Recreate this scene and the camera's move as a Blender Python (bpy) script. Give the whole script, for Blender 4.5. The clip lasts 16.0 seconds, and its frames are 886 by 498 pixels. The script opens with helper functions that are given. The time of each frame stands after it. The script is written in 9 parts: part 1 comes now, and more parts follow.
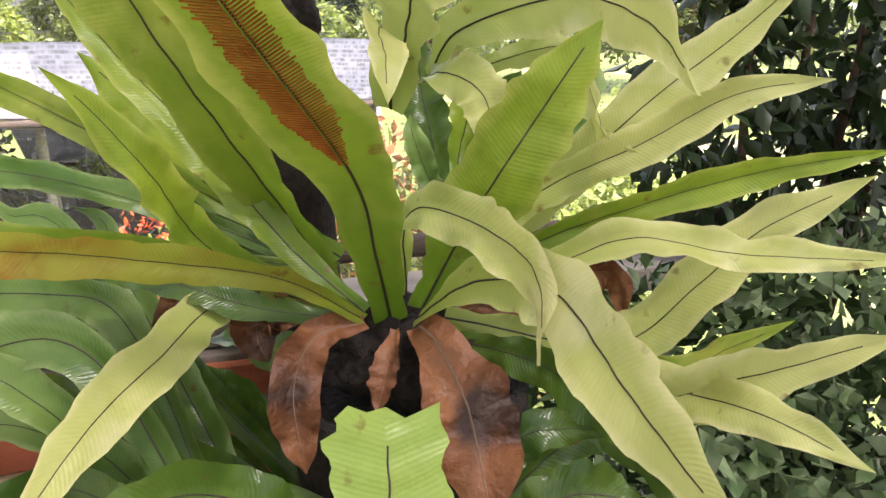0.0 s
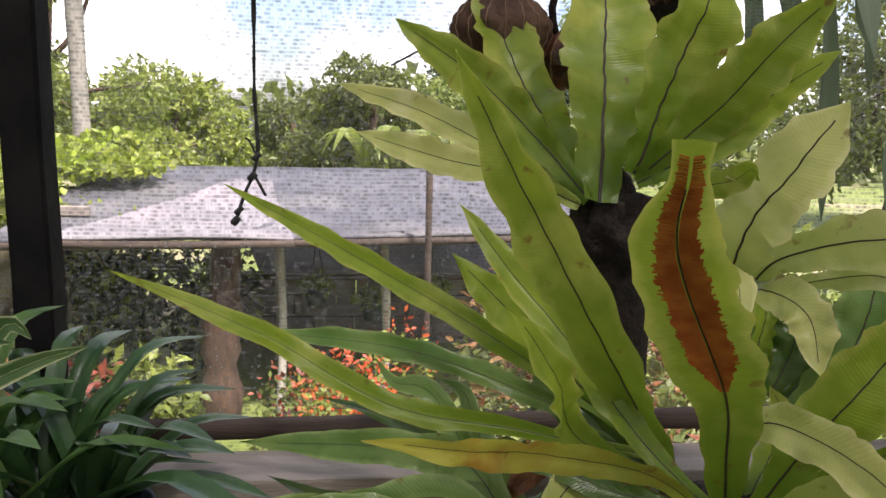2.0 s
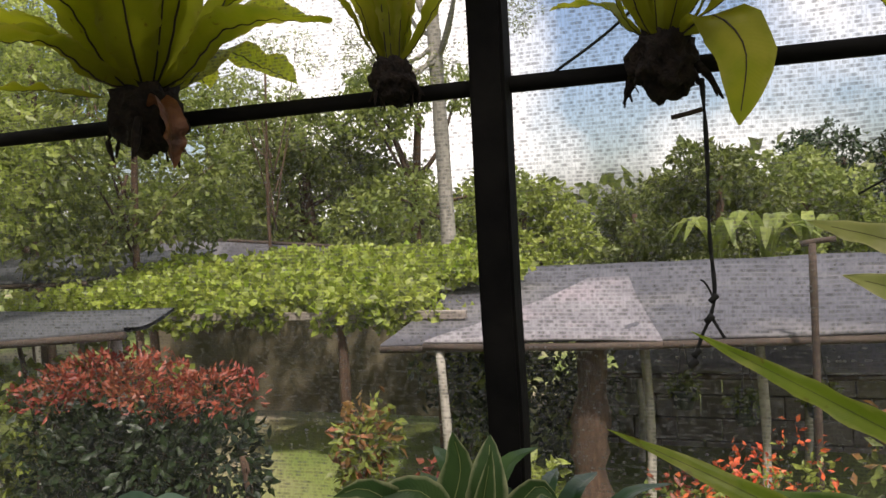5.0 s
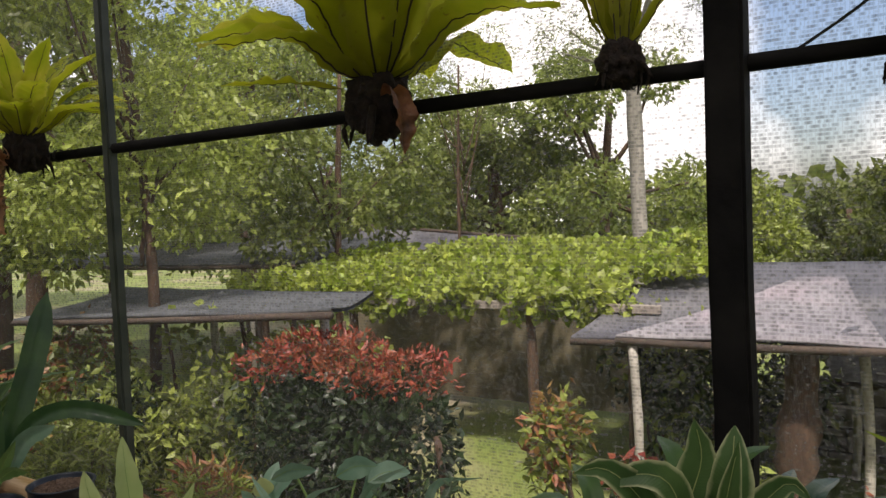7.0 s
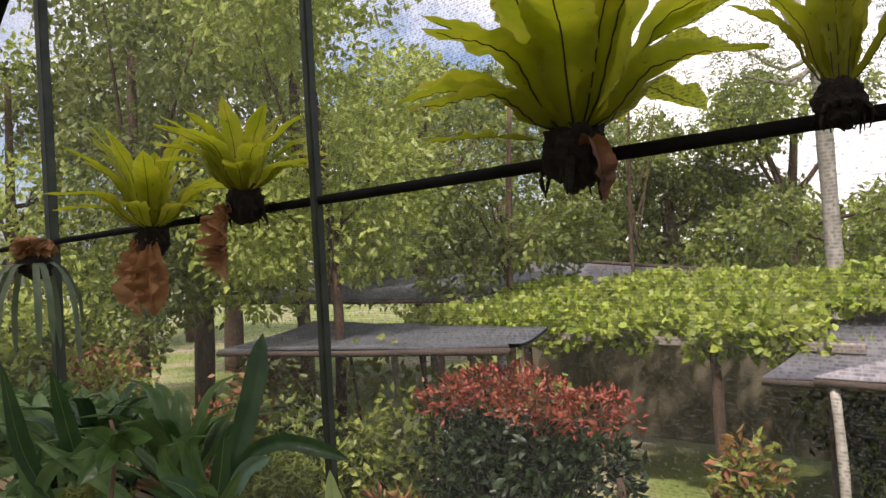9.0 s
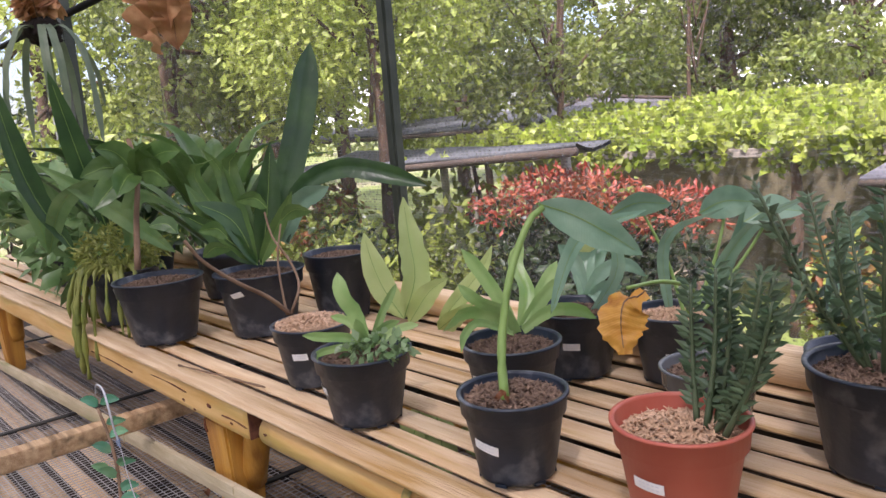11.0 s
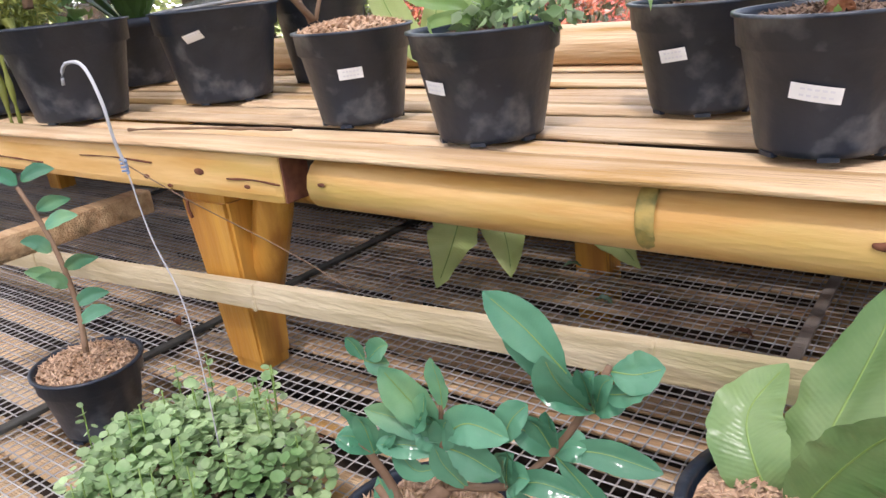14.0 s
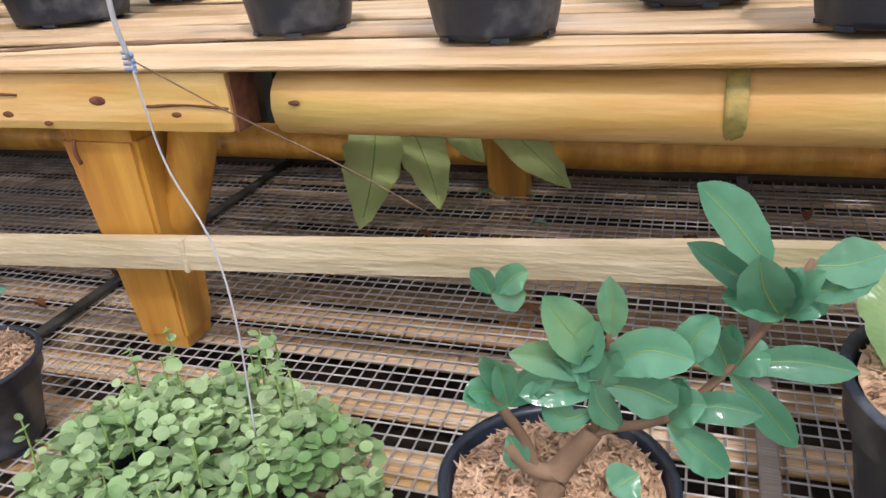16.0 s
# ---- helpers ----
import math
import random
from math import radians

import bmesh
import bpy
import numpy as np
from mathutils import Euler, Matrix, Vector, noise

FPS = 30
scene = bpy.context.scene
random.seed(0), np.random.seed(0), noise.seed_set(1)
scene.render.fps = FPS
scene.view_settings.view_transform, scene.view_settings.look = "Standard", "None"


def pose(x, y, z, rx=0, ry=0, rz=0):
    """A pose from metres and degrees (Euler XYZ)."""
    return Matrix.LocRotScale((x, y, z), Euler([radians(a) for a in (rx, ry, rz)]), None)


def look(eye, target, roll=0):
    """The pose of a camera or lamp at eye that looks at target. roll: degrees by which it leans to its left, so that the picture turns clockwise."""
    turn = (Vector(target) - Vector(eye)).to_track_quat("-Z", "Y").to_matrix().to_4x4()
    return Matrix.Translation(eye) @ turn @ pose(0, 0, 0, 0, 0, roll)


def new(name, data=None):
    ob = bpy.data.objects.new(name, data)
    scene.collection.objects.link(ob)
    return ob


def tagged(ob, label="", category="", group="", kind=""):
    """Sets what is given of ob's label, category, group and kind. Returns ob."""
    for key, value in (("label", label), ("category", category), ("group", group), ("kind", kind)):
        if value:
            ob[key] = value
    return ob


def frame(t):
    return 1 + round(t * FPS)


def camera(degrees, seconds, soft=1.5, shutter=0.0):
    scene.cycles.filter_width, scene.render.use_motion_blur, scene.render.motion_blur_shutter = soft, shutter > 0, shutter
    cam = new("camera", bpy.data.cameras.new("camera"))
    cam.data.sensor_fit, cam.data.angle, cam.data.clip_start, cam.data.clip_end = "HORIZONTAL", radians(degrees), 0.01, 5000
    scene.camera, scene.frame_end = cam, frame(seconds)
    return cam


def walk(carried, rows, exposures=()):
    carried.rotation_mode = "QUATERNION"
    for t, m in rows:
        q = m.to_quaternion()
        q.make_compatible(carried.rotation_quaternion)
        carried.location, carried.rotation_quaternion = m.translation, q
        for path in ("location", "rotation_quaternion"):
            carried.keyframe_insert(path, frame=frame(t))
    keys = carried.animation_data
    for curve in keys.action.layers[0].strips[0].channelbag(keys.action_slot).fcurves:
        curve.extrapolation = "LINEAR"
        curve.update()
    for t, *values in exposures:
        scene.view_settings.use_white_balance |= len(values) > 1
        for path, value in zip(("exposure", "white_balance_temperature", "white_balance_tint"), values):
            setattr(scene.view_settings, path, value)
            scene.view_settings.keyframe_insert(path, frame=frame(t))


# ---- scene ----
cam = camera(60.6, 16.0)
PATH = [
    (0, (0.744, 1.005, 1.34), (1.397, 2.791, 0.722), 0.9),
    (0.5, (0.687, 0.969, 1.348), (1.27, 2.788, 0.752), 0.8),
    (1, (0.61, 0.956, 1.378), (1.121, 2.815, 0.848), 1.3),
    (1.5, (0.55, 0.932, 1.43), (0.902, 2.851, 0.991), 0.7),
    (2, (0.504, 0.918, 1.474), (0.729, 2.878, 1.143), 1.7),
    (2.5, (0.477, 0.914, 1.518), (0.57, 2.894, 1.253), -1.2),
    (3, (0.438, 0.903, 1.54), (0.409, 2.893, 1.348), -2.0),
    (3.5, (0.398, 0.891, 1.557), (0.221, 2.879, 1.425), -3.0),
    (4, (0.353, 0.895, 1.56), (-0.015, 2.857, 1.436), -3.9),
    (4.5, (0.333, 0.899, 1.564), (-0.142, 2.84, 1.468), -2.6),
    (5, (0.304, 0.902, 1.573), (-0.331, 2.796, 1.483), -3.1),
    (5.2, (0.289, 0.899, 1.575), (-0.409, 2.771, 1.482), -3.5),
    (7.3, (0.237, 0.858, 1.557), (-0.86, 2.528, 1.467), -1.8),
    (7.5, (0.232, 0.857, 1.555), (-0.879, 2.518, 1.464), -1.5),
    (8, (0.222, 0.854, 1.564), (-0.937, 2.483, 1.519), -1.6),
    (8.5, (0.213, 0.831, 1.588), (-1.041, 2.389, 1.634), -2.0),
    (9, (0.206, 0.796, 1.601), (-1.202, 2.216, 1.618), -3.3),
    (9.2, (0.206, 0.776, 1.597), (-1.266, 2.13, 1.587), -3.8),
    (11.3, (-0.350, 1.024, 1.103), (-1.787, 2.362, 0.724), -3.9),
    (11.5, (-0.398, 1.026, 1.083), (-1.792, 2.399, 0.667), -2.9),
    (12, (-0.475, 1.053, 1.026), (-1.786, 2.435, 0.417), -2.9),
    (12.5, (-0.562, 1.087, 0.972), (-1.841, 2.466, 0.293), -2.1),
    (13, (-0.645, 1.110, 0.932), (-1.993, 2.337, 0.108), -4.9),
    (13.5, (-0.729, 1.074, 0.879), (-2.045, 2.377, 0.124), -5.5),
    (14, (-0.797, 1.009, 0.855), (-1.943, 2.498, 0.169), -6.0),
    (14.5, (-0.844, 0.973, 0.848), (-1.715, 2.632, 0.147), -6.0),
    (15, (-0.894, 0.963, 0.842), (-1.633, 2.669, 0.104), -4.9),
    (15.5, (-0.954, 0.962, 0.827), (-1.624, 2.676, 0.044), -3.7),
    (16, (-1.055, 0.986, 0.807), (-1.666, 2.690, -0.044), -4.7),
]
walk(cam, [(t, look(e, g, r)) for t, e, g, r in PATH],
     [(t, v, k, q) for t, v, k, q in ((0, 1.98, 6450, 21), (1, 1.98, 6450, 23), (1.6, 1.6, 6500, 23), (2.2, 0.75, 6450, 21), (3, 0.18, 6550, 18), (5.2, 0.15, 6750, 17), (9.2, 0.35, 6700, 22), (11.3, 1.4, 6150, 30), (12, 1.32, 6150, 32), (13, 1.62, 6150, 26), (14, 1.98, 6250, 23), (16, 1.9, 6300, 21))])

# ---- world, sun, exposure ----
world = bpy.data.worlds.new("sky")
scene.world = world
world.use_nodes = True
wn = world.node_tree
sky = wn.nodes.new("ShaderNodeTexSky")
sky.sky_type, sky.sun_disc = "NISHITA", False
sky.sun_elevation, sky.sun_rotation = radians(58), radians(150)
sky.air_density, sky.dust_density = 1.0, 2.5
coord = wn.nodes.new("ShaderNodeTexCoord")
cloud = wn.nodes.new("ShaderNodeTexNoise")
cloud.inputs["Scale"].default_value, cloud.inputs["Detail"].default_value = 3.0, 7.0
ramp = wn.nodes.new("ShaderNodeValToRGB")
ramp.color_ramp.elements[0].position, ramp.color_ramp.elements[1].position = 0.44, 0.61
white = wn.nodes.new("ShaderNodeMixRGB")
white.inputs[2].default_value = (9.5, 9.4, 9.0, 1)
wn.links.new(coord.outputs["Generated"], cloud.inputs["Vector"])
wn.links.new(cloud.outputs["Fac"], ramp.inputs["Fac"])
wn.links.new(ramp.outputs["Color"], white.inputs[0])
wn.links.new(sky.outputs["Color"], white.inputs[1])
wn.links.new(white.outputs["Color"], wn.nodes["Background"].inputs["Color"])
wn.nodes["Background"].inputs["Strength"].default_value = 0.15

sun = new("sun", bpy.data.lights.new("sun", "SUN"))
sun.data.energy, sun.data.angle, sun.data.color = 4.8, radians(4), (1.0, 0.955, 0.88)
sun.matrix_basis = look((0, 0, 20), (-4.6, 8.0, 5.0))


# ---- materials ----
class Mat:
    """A node material with a noise-mixed base colour, bump and roughness."""

    def __init__(self, name, a, b=None, scale=8.0, rough=0.6, bump=0.0, bscale=60.0, metal=0.0, spec=0.4, trans=0.0, vary=0.0, stretch=(1, 1, 1), third=None, tscale=2.0, tpos=(0.52, 0.68)):
        self.m = bpy.data.materials.new(name)
        self.m.use_nodes = True
        self.t = self.m.node_tree
        self.p = self.t.nodes["Principled BSDF"]
        n, l = self.t.nodes, self.t.links
        self.p.inputs["Roughness"].default_value = rough
        self.p.inputs["Metallic"].default_value = metal
        self.p.inputs["Specular IOR Level"].default_value = spec
        self.co = n.new("ShaderNodeTexCoord")
        self.mp = n.new("ShaderNodeMapping")
        self.mp.inputs["Scale"].default_value = stretch
        l.new(self.co.outputs["Object"], self.mp.inputs["Vector"])
        b = b or a
        mix = n.new("ShaderNodeMixRGB")
        mix.inputs[1].default_value, mix.inputs[2].default_value = (*a, 1), (*b, 1)
        no = n.new("ShaderNodeTexNoise")
        no.inputs["Scale"].default_value, no.inputs["Detail"].default_value = scale, 5
        l.new(self.mp.outputs[0], no.inputs["Vector"])
        rp = n.new("ShaderNodeValToRGB")
        rp.color_ramp.elements[0].position, rp.color_ramp.elements[1].position = 0.35, 0.65
        l.new(no.outputs["Fac"], rp.inputs[0])
        l.new(rp.outputs[0], mix.inputs[0])
        out = mix.outputs[0]
        if third:
            m3 = n.new("ShaderNodeMixRGB")
            m3.inputs[2].default_value = (*third, 1)
            n3 = n.new("ShaderNodeTexNoise")
            n3.inputs["Scale"].default_value, n3.inputs["Detail"].default_value = tscale, 6
            l.new(self.mp.outputs[0], n3.inputs["Vector"])
            r3 = n.new("ShaderNodeValToRGB")
            r3.color_ramp.elements[0].position, r3.color_ramp.elements[1].position = tpos
            l.new(n3.outputs["Fac"], r3.inputs[0])
            l.new(r3.outputs[0], m3.inputs[0])
            l.new(out, m3.inputs[1])
            out = m3.outputs[0]
        if vary:
            hsv = n.new("ShaderNodeHueSaturation")
            info = n.new("ShaderNodeObjectInfo")
            geo = n.new("ShaderNodeNewGeometry")
            add = n.new("ShaderNodeMath")
            add.operation = "ADD"
            l.new(info.outputs["Random"], add.inputs[0])
            l.new(geo.outputs["Random Per Island"], add.inputs[1])
            mr = n.new("ShaderNodeMapRange")
            mr.inputs[2].default_value = 2.0
            mr.inputs[3].default_value, mr.inputs[4].default_value = 1 - vary, 1 + vary
            l.new(add.outputs[0], mr.inputs[0])
            l.new(mr.outputs[0], hsv.inputs["Value"])
            l.new(out, hsv.inputs["Color"])
            out = hsv.outputs[0]
        self.color = out
        l.new(out, self.p.inputs["Base Color"])
        if bump:
            nb = n.new("ShaderNodeTexNoise")
            nb.inputs["Scale"].default_value, nb.inputs["Detail"].default_value = bscale, 4
            l.new(self.mp.outputs[0], nb.inputs["Vector"])
            bp = n.new("ShaderNodeBump")
            bp.inputs["Strength"].default_value, bp.inputs["Distance"].default_value = bump, 0.01
            l.new(nb.outputs["Fac"], bp.inputs["Height"])
            l.new(bp.outputs[0], self.p.inputs["Normal"])
        if trans:
            tr = n.new("ShaderNodeBsdfTranslucent")
            l.new(out, tr.inputs["Color"])
            ms = n.new("ShaderNodeMixShader")
            ms.inputs[0].default_value = trans
            l.new(self.p.outputs[0], ms.inputs[1])
            l.new(tr.outputs[0], ms.inputs[2])
            l.new(ms.outputs[0], n["Material Output"].inputs["Surface"])


def leafmat(name, a, b, trans=0.4, rough=0.45, scale=14.0, vary=0.15, third=None, tscale=9.0, margin=None, ribs=0.045, foot=None, spots=0.0):
    """A leaf: mottled colour, fine slanting side veins, and, if given, a yellowed margin, a deeper green foot (leaf
    colour plus painted shade) and brown blemishes.
    """
    k = Mat(name, a, b, scale=scale, rough=rough, trans=trans, vary=vary, third=third, tscale=tscale, spec=0.45)
    n, l = k.t.nodes, k.t.links
    sep = n.new("ShaderNodeSeparateXYZ")
    l.new(k.co.outputs["UV"], sep.inputs[0])

    def calc(op, x, y):
        m = n.new("ShaderNodeMath")
        m.operation = op
        for i, v in enumerate((x, y)):
            if isinstance(v, (int, float)):
                m.inputs[i].default_value = v
            elif v is not None:
                l.new(v, m.inputs[i])
        return m.outputs[0]

    off = calc("ABSOLUTE", calc("SUBTRACT", sep.outputs[0], 0.5), None)
    wave = calc("SINE", calc("MULTIPLY", calc("SUBTRACT", sep.outputs[1], calc("MULTIPLY", off, 0.22)), 210.0), None)
    nb = n.new("ShaderNodeTexNoise")
    nb.inputs["Scale"].default_value, nb.inputs["Detail"].default_value = 45, 4
    l.new(k.co.outputs["Object"], nb.inputs["Vector"])
    bp = n.new("ShaderNodeBump")
    bp.inputs["Strength"].default_value, bp.inputs["Distance"].default_value = 0.4, 0.005
    l.new(calc("ADD", calc("MULTIPLY", wave, ribs), nb.outputs["Fac"]), bp.inputs["Height"])
    l.new(bp.outputs[0], k.p.inputs["Normal"])
    stripe = n.new("ShaderNodeMixRGB")
    stripe.blend_type = "MULTIPLY"
    stripe.inputs[2].default_value = (0.80, 0.84, 0.78, 1)
    l.new(calc("MULTIPLY", calc("ADD", wave, 1.0), 0.06), stripe.inputs[0])
    l.new(k.color, stripe.inputs[1])
    out = stripe.outputs[0]
    if margin:
        edge = n.new("ShaderNodeMapRange")
        edge.inputs[1].default_value, edge.inputs[2].default_value = 0.36, 0.56
        l.new(calc("ADD", off, calc("MULTIPLY", calc("SUBTRACT", nb.outputs["Fac"], 0.5), 0.25)), edge.inputs[0])
        mx = n.new("ShaderNodeMixRGB")
        mx.inputs[2].default_value = (*margin, 1)
        l.new(edge.outputs[0], mx.inputs[0])
        l.new(out, mx.inputs[1])
        out = mx.outputs[0]
    # Darker base: partly the leaf's own green, partly painted shade of the nest.
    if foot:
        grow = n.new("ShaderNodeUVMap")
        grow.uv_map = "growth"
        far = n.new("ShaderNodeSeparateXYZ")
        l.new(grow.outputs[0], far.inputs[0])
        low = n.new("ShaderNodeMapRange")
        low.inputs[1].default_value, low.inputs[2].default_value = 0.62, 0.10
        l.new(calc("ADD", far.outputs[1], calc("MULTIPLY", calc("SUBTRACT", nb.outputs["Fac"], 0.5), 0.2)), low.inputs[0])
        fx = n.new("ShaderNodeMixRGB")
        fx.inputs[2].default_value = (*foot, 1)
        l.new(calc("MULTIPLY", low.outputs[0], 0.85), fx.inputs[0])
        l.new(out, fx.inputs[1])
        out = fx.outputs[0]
    if spots:
        sn = n.new("ShaderNodeTexNoise")
        sn.inputs["Scale"].default_value, sn.inputs["Detail"].default_value = 38, 3
        l.new(k.co.outputs["Object"], sn.inputs["Vector"])
        sr = n.new("ShaderNodeMapRange")
        sr.inputs[1].default_value, sr.inputs[2].default_value = 0.69, 0.77
        l.new(calc("ADD", sn.outputs["Fac"], calc("MULTIPLY", off, 0.10)), sr.inputs[0])
        sx = n.new("ShaderNodeMixRGB")
        sx.inputs[2].default_value = (0.17, 0.08, 0.02, 1)
        l.new(calc("MULTIPLY", sr.outputs[0], spots), sx.inputs[0])
        l.new(out, sx.inputs[1])
        out = sx.outputs[0]
    l.new(out, k.p.inputs["Base Color"])
    for x in n:
        if x.type == "BSDF_TRANSLUCENT":
            l.new(out, x.inputs["Color"])
    return k.m


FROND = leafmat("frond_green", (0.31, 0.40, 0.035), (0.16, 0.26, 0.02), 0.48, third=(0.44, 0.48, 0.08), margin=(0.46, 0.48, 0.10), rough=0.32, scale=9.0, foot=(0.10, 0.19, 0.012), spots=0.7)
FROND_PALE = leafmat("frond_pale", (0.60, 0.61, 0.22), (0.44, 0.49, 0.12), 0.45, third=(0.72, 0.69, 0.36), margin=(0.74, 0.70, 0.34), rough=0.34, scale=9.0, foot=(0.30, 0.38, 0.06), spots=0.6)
# Dark copy of the frond green: shade of low, inner fronds put into colour.
FROND_SHADED = leafmat("frond_shaded", (0.045, 0.095, 0.015), (0.095, 0.165, 0.022), 0.3, rough=0.26, spots=0.5)
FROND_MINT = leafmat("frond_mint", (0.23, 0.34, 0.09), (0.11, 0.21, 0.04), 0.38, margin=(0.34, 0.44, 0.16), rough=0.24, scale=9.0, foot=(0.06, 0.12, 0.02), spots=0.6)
# Hanging fronds: light from behind is put into brighter base colours.
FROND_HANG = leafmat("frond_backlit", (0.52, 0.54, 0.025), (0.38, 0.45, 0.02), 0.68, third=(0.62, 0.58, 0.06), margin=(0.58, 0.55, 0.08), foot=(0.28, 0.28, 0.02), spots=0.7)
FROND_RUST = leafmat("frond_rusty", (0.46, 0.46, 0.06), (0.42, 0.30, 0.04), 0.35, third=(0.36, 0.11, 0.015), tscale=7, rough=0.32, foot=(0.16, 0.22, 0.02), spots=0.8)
RIB = Mat("midrib_black", (0.025, 0.02, 0.012), (0.05, 0.035, 0.02), rough=0.5).m
SORUS = Mat("spore_rust", (0.32, 0.075, 0.008), (0.46, 0.15, 0.018), scale=40, rough=0.9).m
DEAD = Mat("dead_frond", (0.12, 0.042, 0.018), (0.24, 0.095, 0.036), scale=16, rough=0.5, bump=0.9, bscale=45, trans=0.1, third=(0.045, 0.020, 0.012), tscale=11).m
ROOT = Mat("root_fibre", (0.010, 0.007, 0.006), (0.026, 0.017, 0.012), scale=60, rough=0.95, bump=0.9, bscale=120).m
POTBLACK = Mat("black_plastic", (0.010, 0.018, 0.032), (0.018, 0.027, 0.044), scale=22, rough=0.4, bump=0.1, third=(0.13, 0.145, 0.165), tscale=17, spec=0.5, tpos=(0.57, 0.72)).m
POTRED = Mat("terracotta_plastic", (0.42, 0.10, 0.065), (0.47, 0.125, 0.08), scale=10, rough=0.45, bump=0.04, third=(0.40, 0.12, 0.085), tscale=5).m
POTGREY = Mat("clear_plastic_dull", (0.10, 0.11, 0.12), (0.16, 0.17, 0.18), scale=12, rough=0.25).m
LABEL = Mat("paper_label", (0.78, 0.78, 0.77), (0.70, 0.70, 0.68), scale=60, rough=0.7).m
INK = Mat("label_ink", (0.62, 0.62, 0.65), rough=0.8).m
HUSK = Mat("rice_husk", (0.60, 0.42, 0.285), (0.42, 0.265, 0.155), scale=50, rough=0.9, bump=0.6, bscale=160, vary=0.42).m
SOIL = Mat("potting_soil", (0.10, 0.065, 0.045), (0.24, 0.16, 0.11), scale=70, rough=0.95, bump=1.0, bscale=110, vary=0.3).m
BAMBOO = Mat("bamboo_yellow", (0.57, 0.325, 0.095), (0.71, 0.475, 0.20), scale=6, rough=0.42, bump=0.12, bscale=30, stretch=(0.9, 7, 7), third=(0.50, 0.36, 0.10), tscale=2.6, vary=0.12).m
SLAT = Mat("bamboo_slat", (0.53, 0.355, 0.195), (0.70, 0.54, 0.345), scale=9, rough=0.5, bump=0.45, bscale=40, stretch=(0.6, 9, 9), third=(0.40, 0.235, 0.075), tscale=4.5, vary=0.34).m
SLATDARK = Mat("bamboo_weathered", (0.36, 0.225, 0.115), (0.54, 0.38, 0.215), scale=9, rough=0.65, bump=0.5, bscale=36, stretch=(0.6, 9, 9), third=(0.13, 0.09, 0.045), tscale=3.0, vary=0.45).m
RAILWOOD = Mat("weathered_bamboo_strip", (0.42, 0.35, 0.21), (0.58, 0.50, 0.34), scale=6, rough=0.6, bump=0.3, bscale=28, stretch=(1.2, 7, 7), third=(0.24, 0.24, 0.09), tscale=3).m
OILED = Mat("oiled_wood", (0.47, 0.22, 0.035), (0.60, 0.32, 0.06), scale=5, rough=0.38, bump=0.2, bscale=24, stretch=(9, 9, 0.7), third=(0.36, 0.15, 0.03), tscale=3).m
KNOT = Mat("wood_knot", (0.10, 0.04, 0.028), (0.20, 0.085, 0.05), scale=60, rough=0.85, spec=0.15).m
STEEL = Mat("galvanised_wire", (0.30, 0.29, 0.28), (0.46, 0.45, 0.43), scale=30, rough=0.45, metal=0.3).m
IRON = Mat("dark_iron", (0.03, 0.032, 0.03), (0.055, 0.055, 0.05), scale=12, rough=0.55, bump=0.1).m
POST = Mat("black_painted_wood", (0.006, 0.006, 0.006), (0.014, 0.013, 0.012), scale=9, spec=0.1, rough=0.8, bump=0.3, bscale=40).m
POSTG = Mat("dark_green_pipe", (0.020, 0.028, 0.02), (0.05, 0.058, 0.045), scale=9, rough=0.5, bump=0.15).m
BRICK = Mat("red_brick", (0.36, 0.11, 0.05), (0.27, 0.075, 0.04), scale=14, rough=0.9, bump=0.6, bscale=60, vary=0.25).m
MORTAR = Mat("mortar", (0.16, 0.13, 0.11), (0.24, 0.20, 0.17), scale=20, rough=0.95, bump=0.5).m
CONCRETE = Mat("concrete", (0.30, 0.29, 0.27), (0.42, 0.40, 0.37), scale=6, rough=0.9, bump=0.3).m
EARTH = Mat("dark_earth", (0.030, 0.022, 0.016), (0.058, 0.043, 0.030), scale=9, rough=0.95, bump=0.8, bscale=30).m
GRASS = Mat("lawn", (0.12, 0.165, 0.035), (0.18, 0.21, 0.055), scale=1.5, rough=0.9, bump=0.8, bscale=25, third=(0.30, 0.25, 0.17), tscale=0.35).m
LEAF_BG = leafmat("tree_leaf", (0.13, 0.175, 0.04), (0.23, 0.265, 0.065), 0.42, vary=0.6, scale=2.0)
LEAF_BG2 = leafmat("tree_leaf_light", (0.22, 0.28, 0.05), (0.35, 0.40, 0.09), 0.45, vary=0.55, scale=2.0)
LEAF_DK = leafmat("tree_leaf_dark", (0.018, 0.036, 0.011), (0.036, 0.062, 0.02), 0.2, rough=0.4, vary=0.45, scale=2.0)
LEAF_VINE = leafmat("vine_leaf", (0.31, 0.43, 0.045), (0.52, 0.59, 0.11), 0.45, vary=0.5, scale=3.0)
LEAF_RED = leafmat("red_tip_leaf", (0.25, 0.042, 0.03), (0.27, 0.09, 0.042), 0.3, vary=0.45, scale=3.0)
FLOWER = leafmat("orange_red_petal", (0.68, 0.10, 0.04), (0.72, 0.20, 0.06), 0.35, vary=0.35, scale=3.0)
LEAF_BRONZE = leafmat("bronze_leaf", (0.24, 0.16, 0.05), (0.30, 0.10, 0.05), 0.3, vary=0.4, scale=3.0)
BARK = Mat("bark", (0.055, 0.034, 0.022), (0.10, 0.062, 0.04), scale=8, rough=0.95, bump=0.8, bscale=14, stretch=(3, 3, 0.6)).m
BARKPALE = Mat("pale_bark", (0.46, 0.43, 0.37), (0.33, 0.31, 0.26), scale=7, rough=0.9, bump=0.3, bscale=14).m
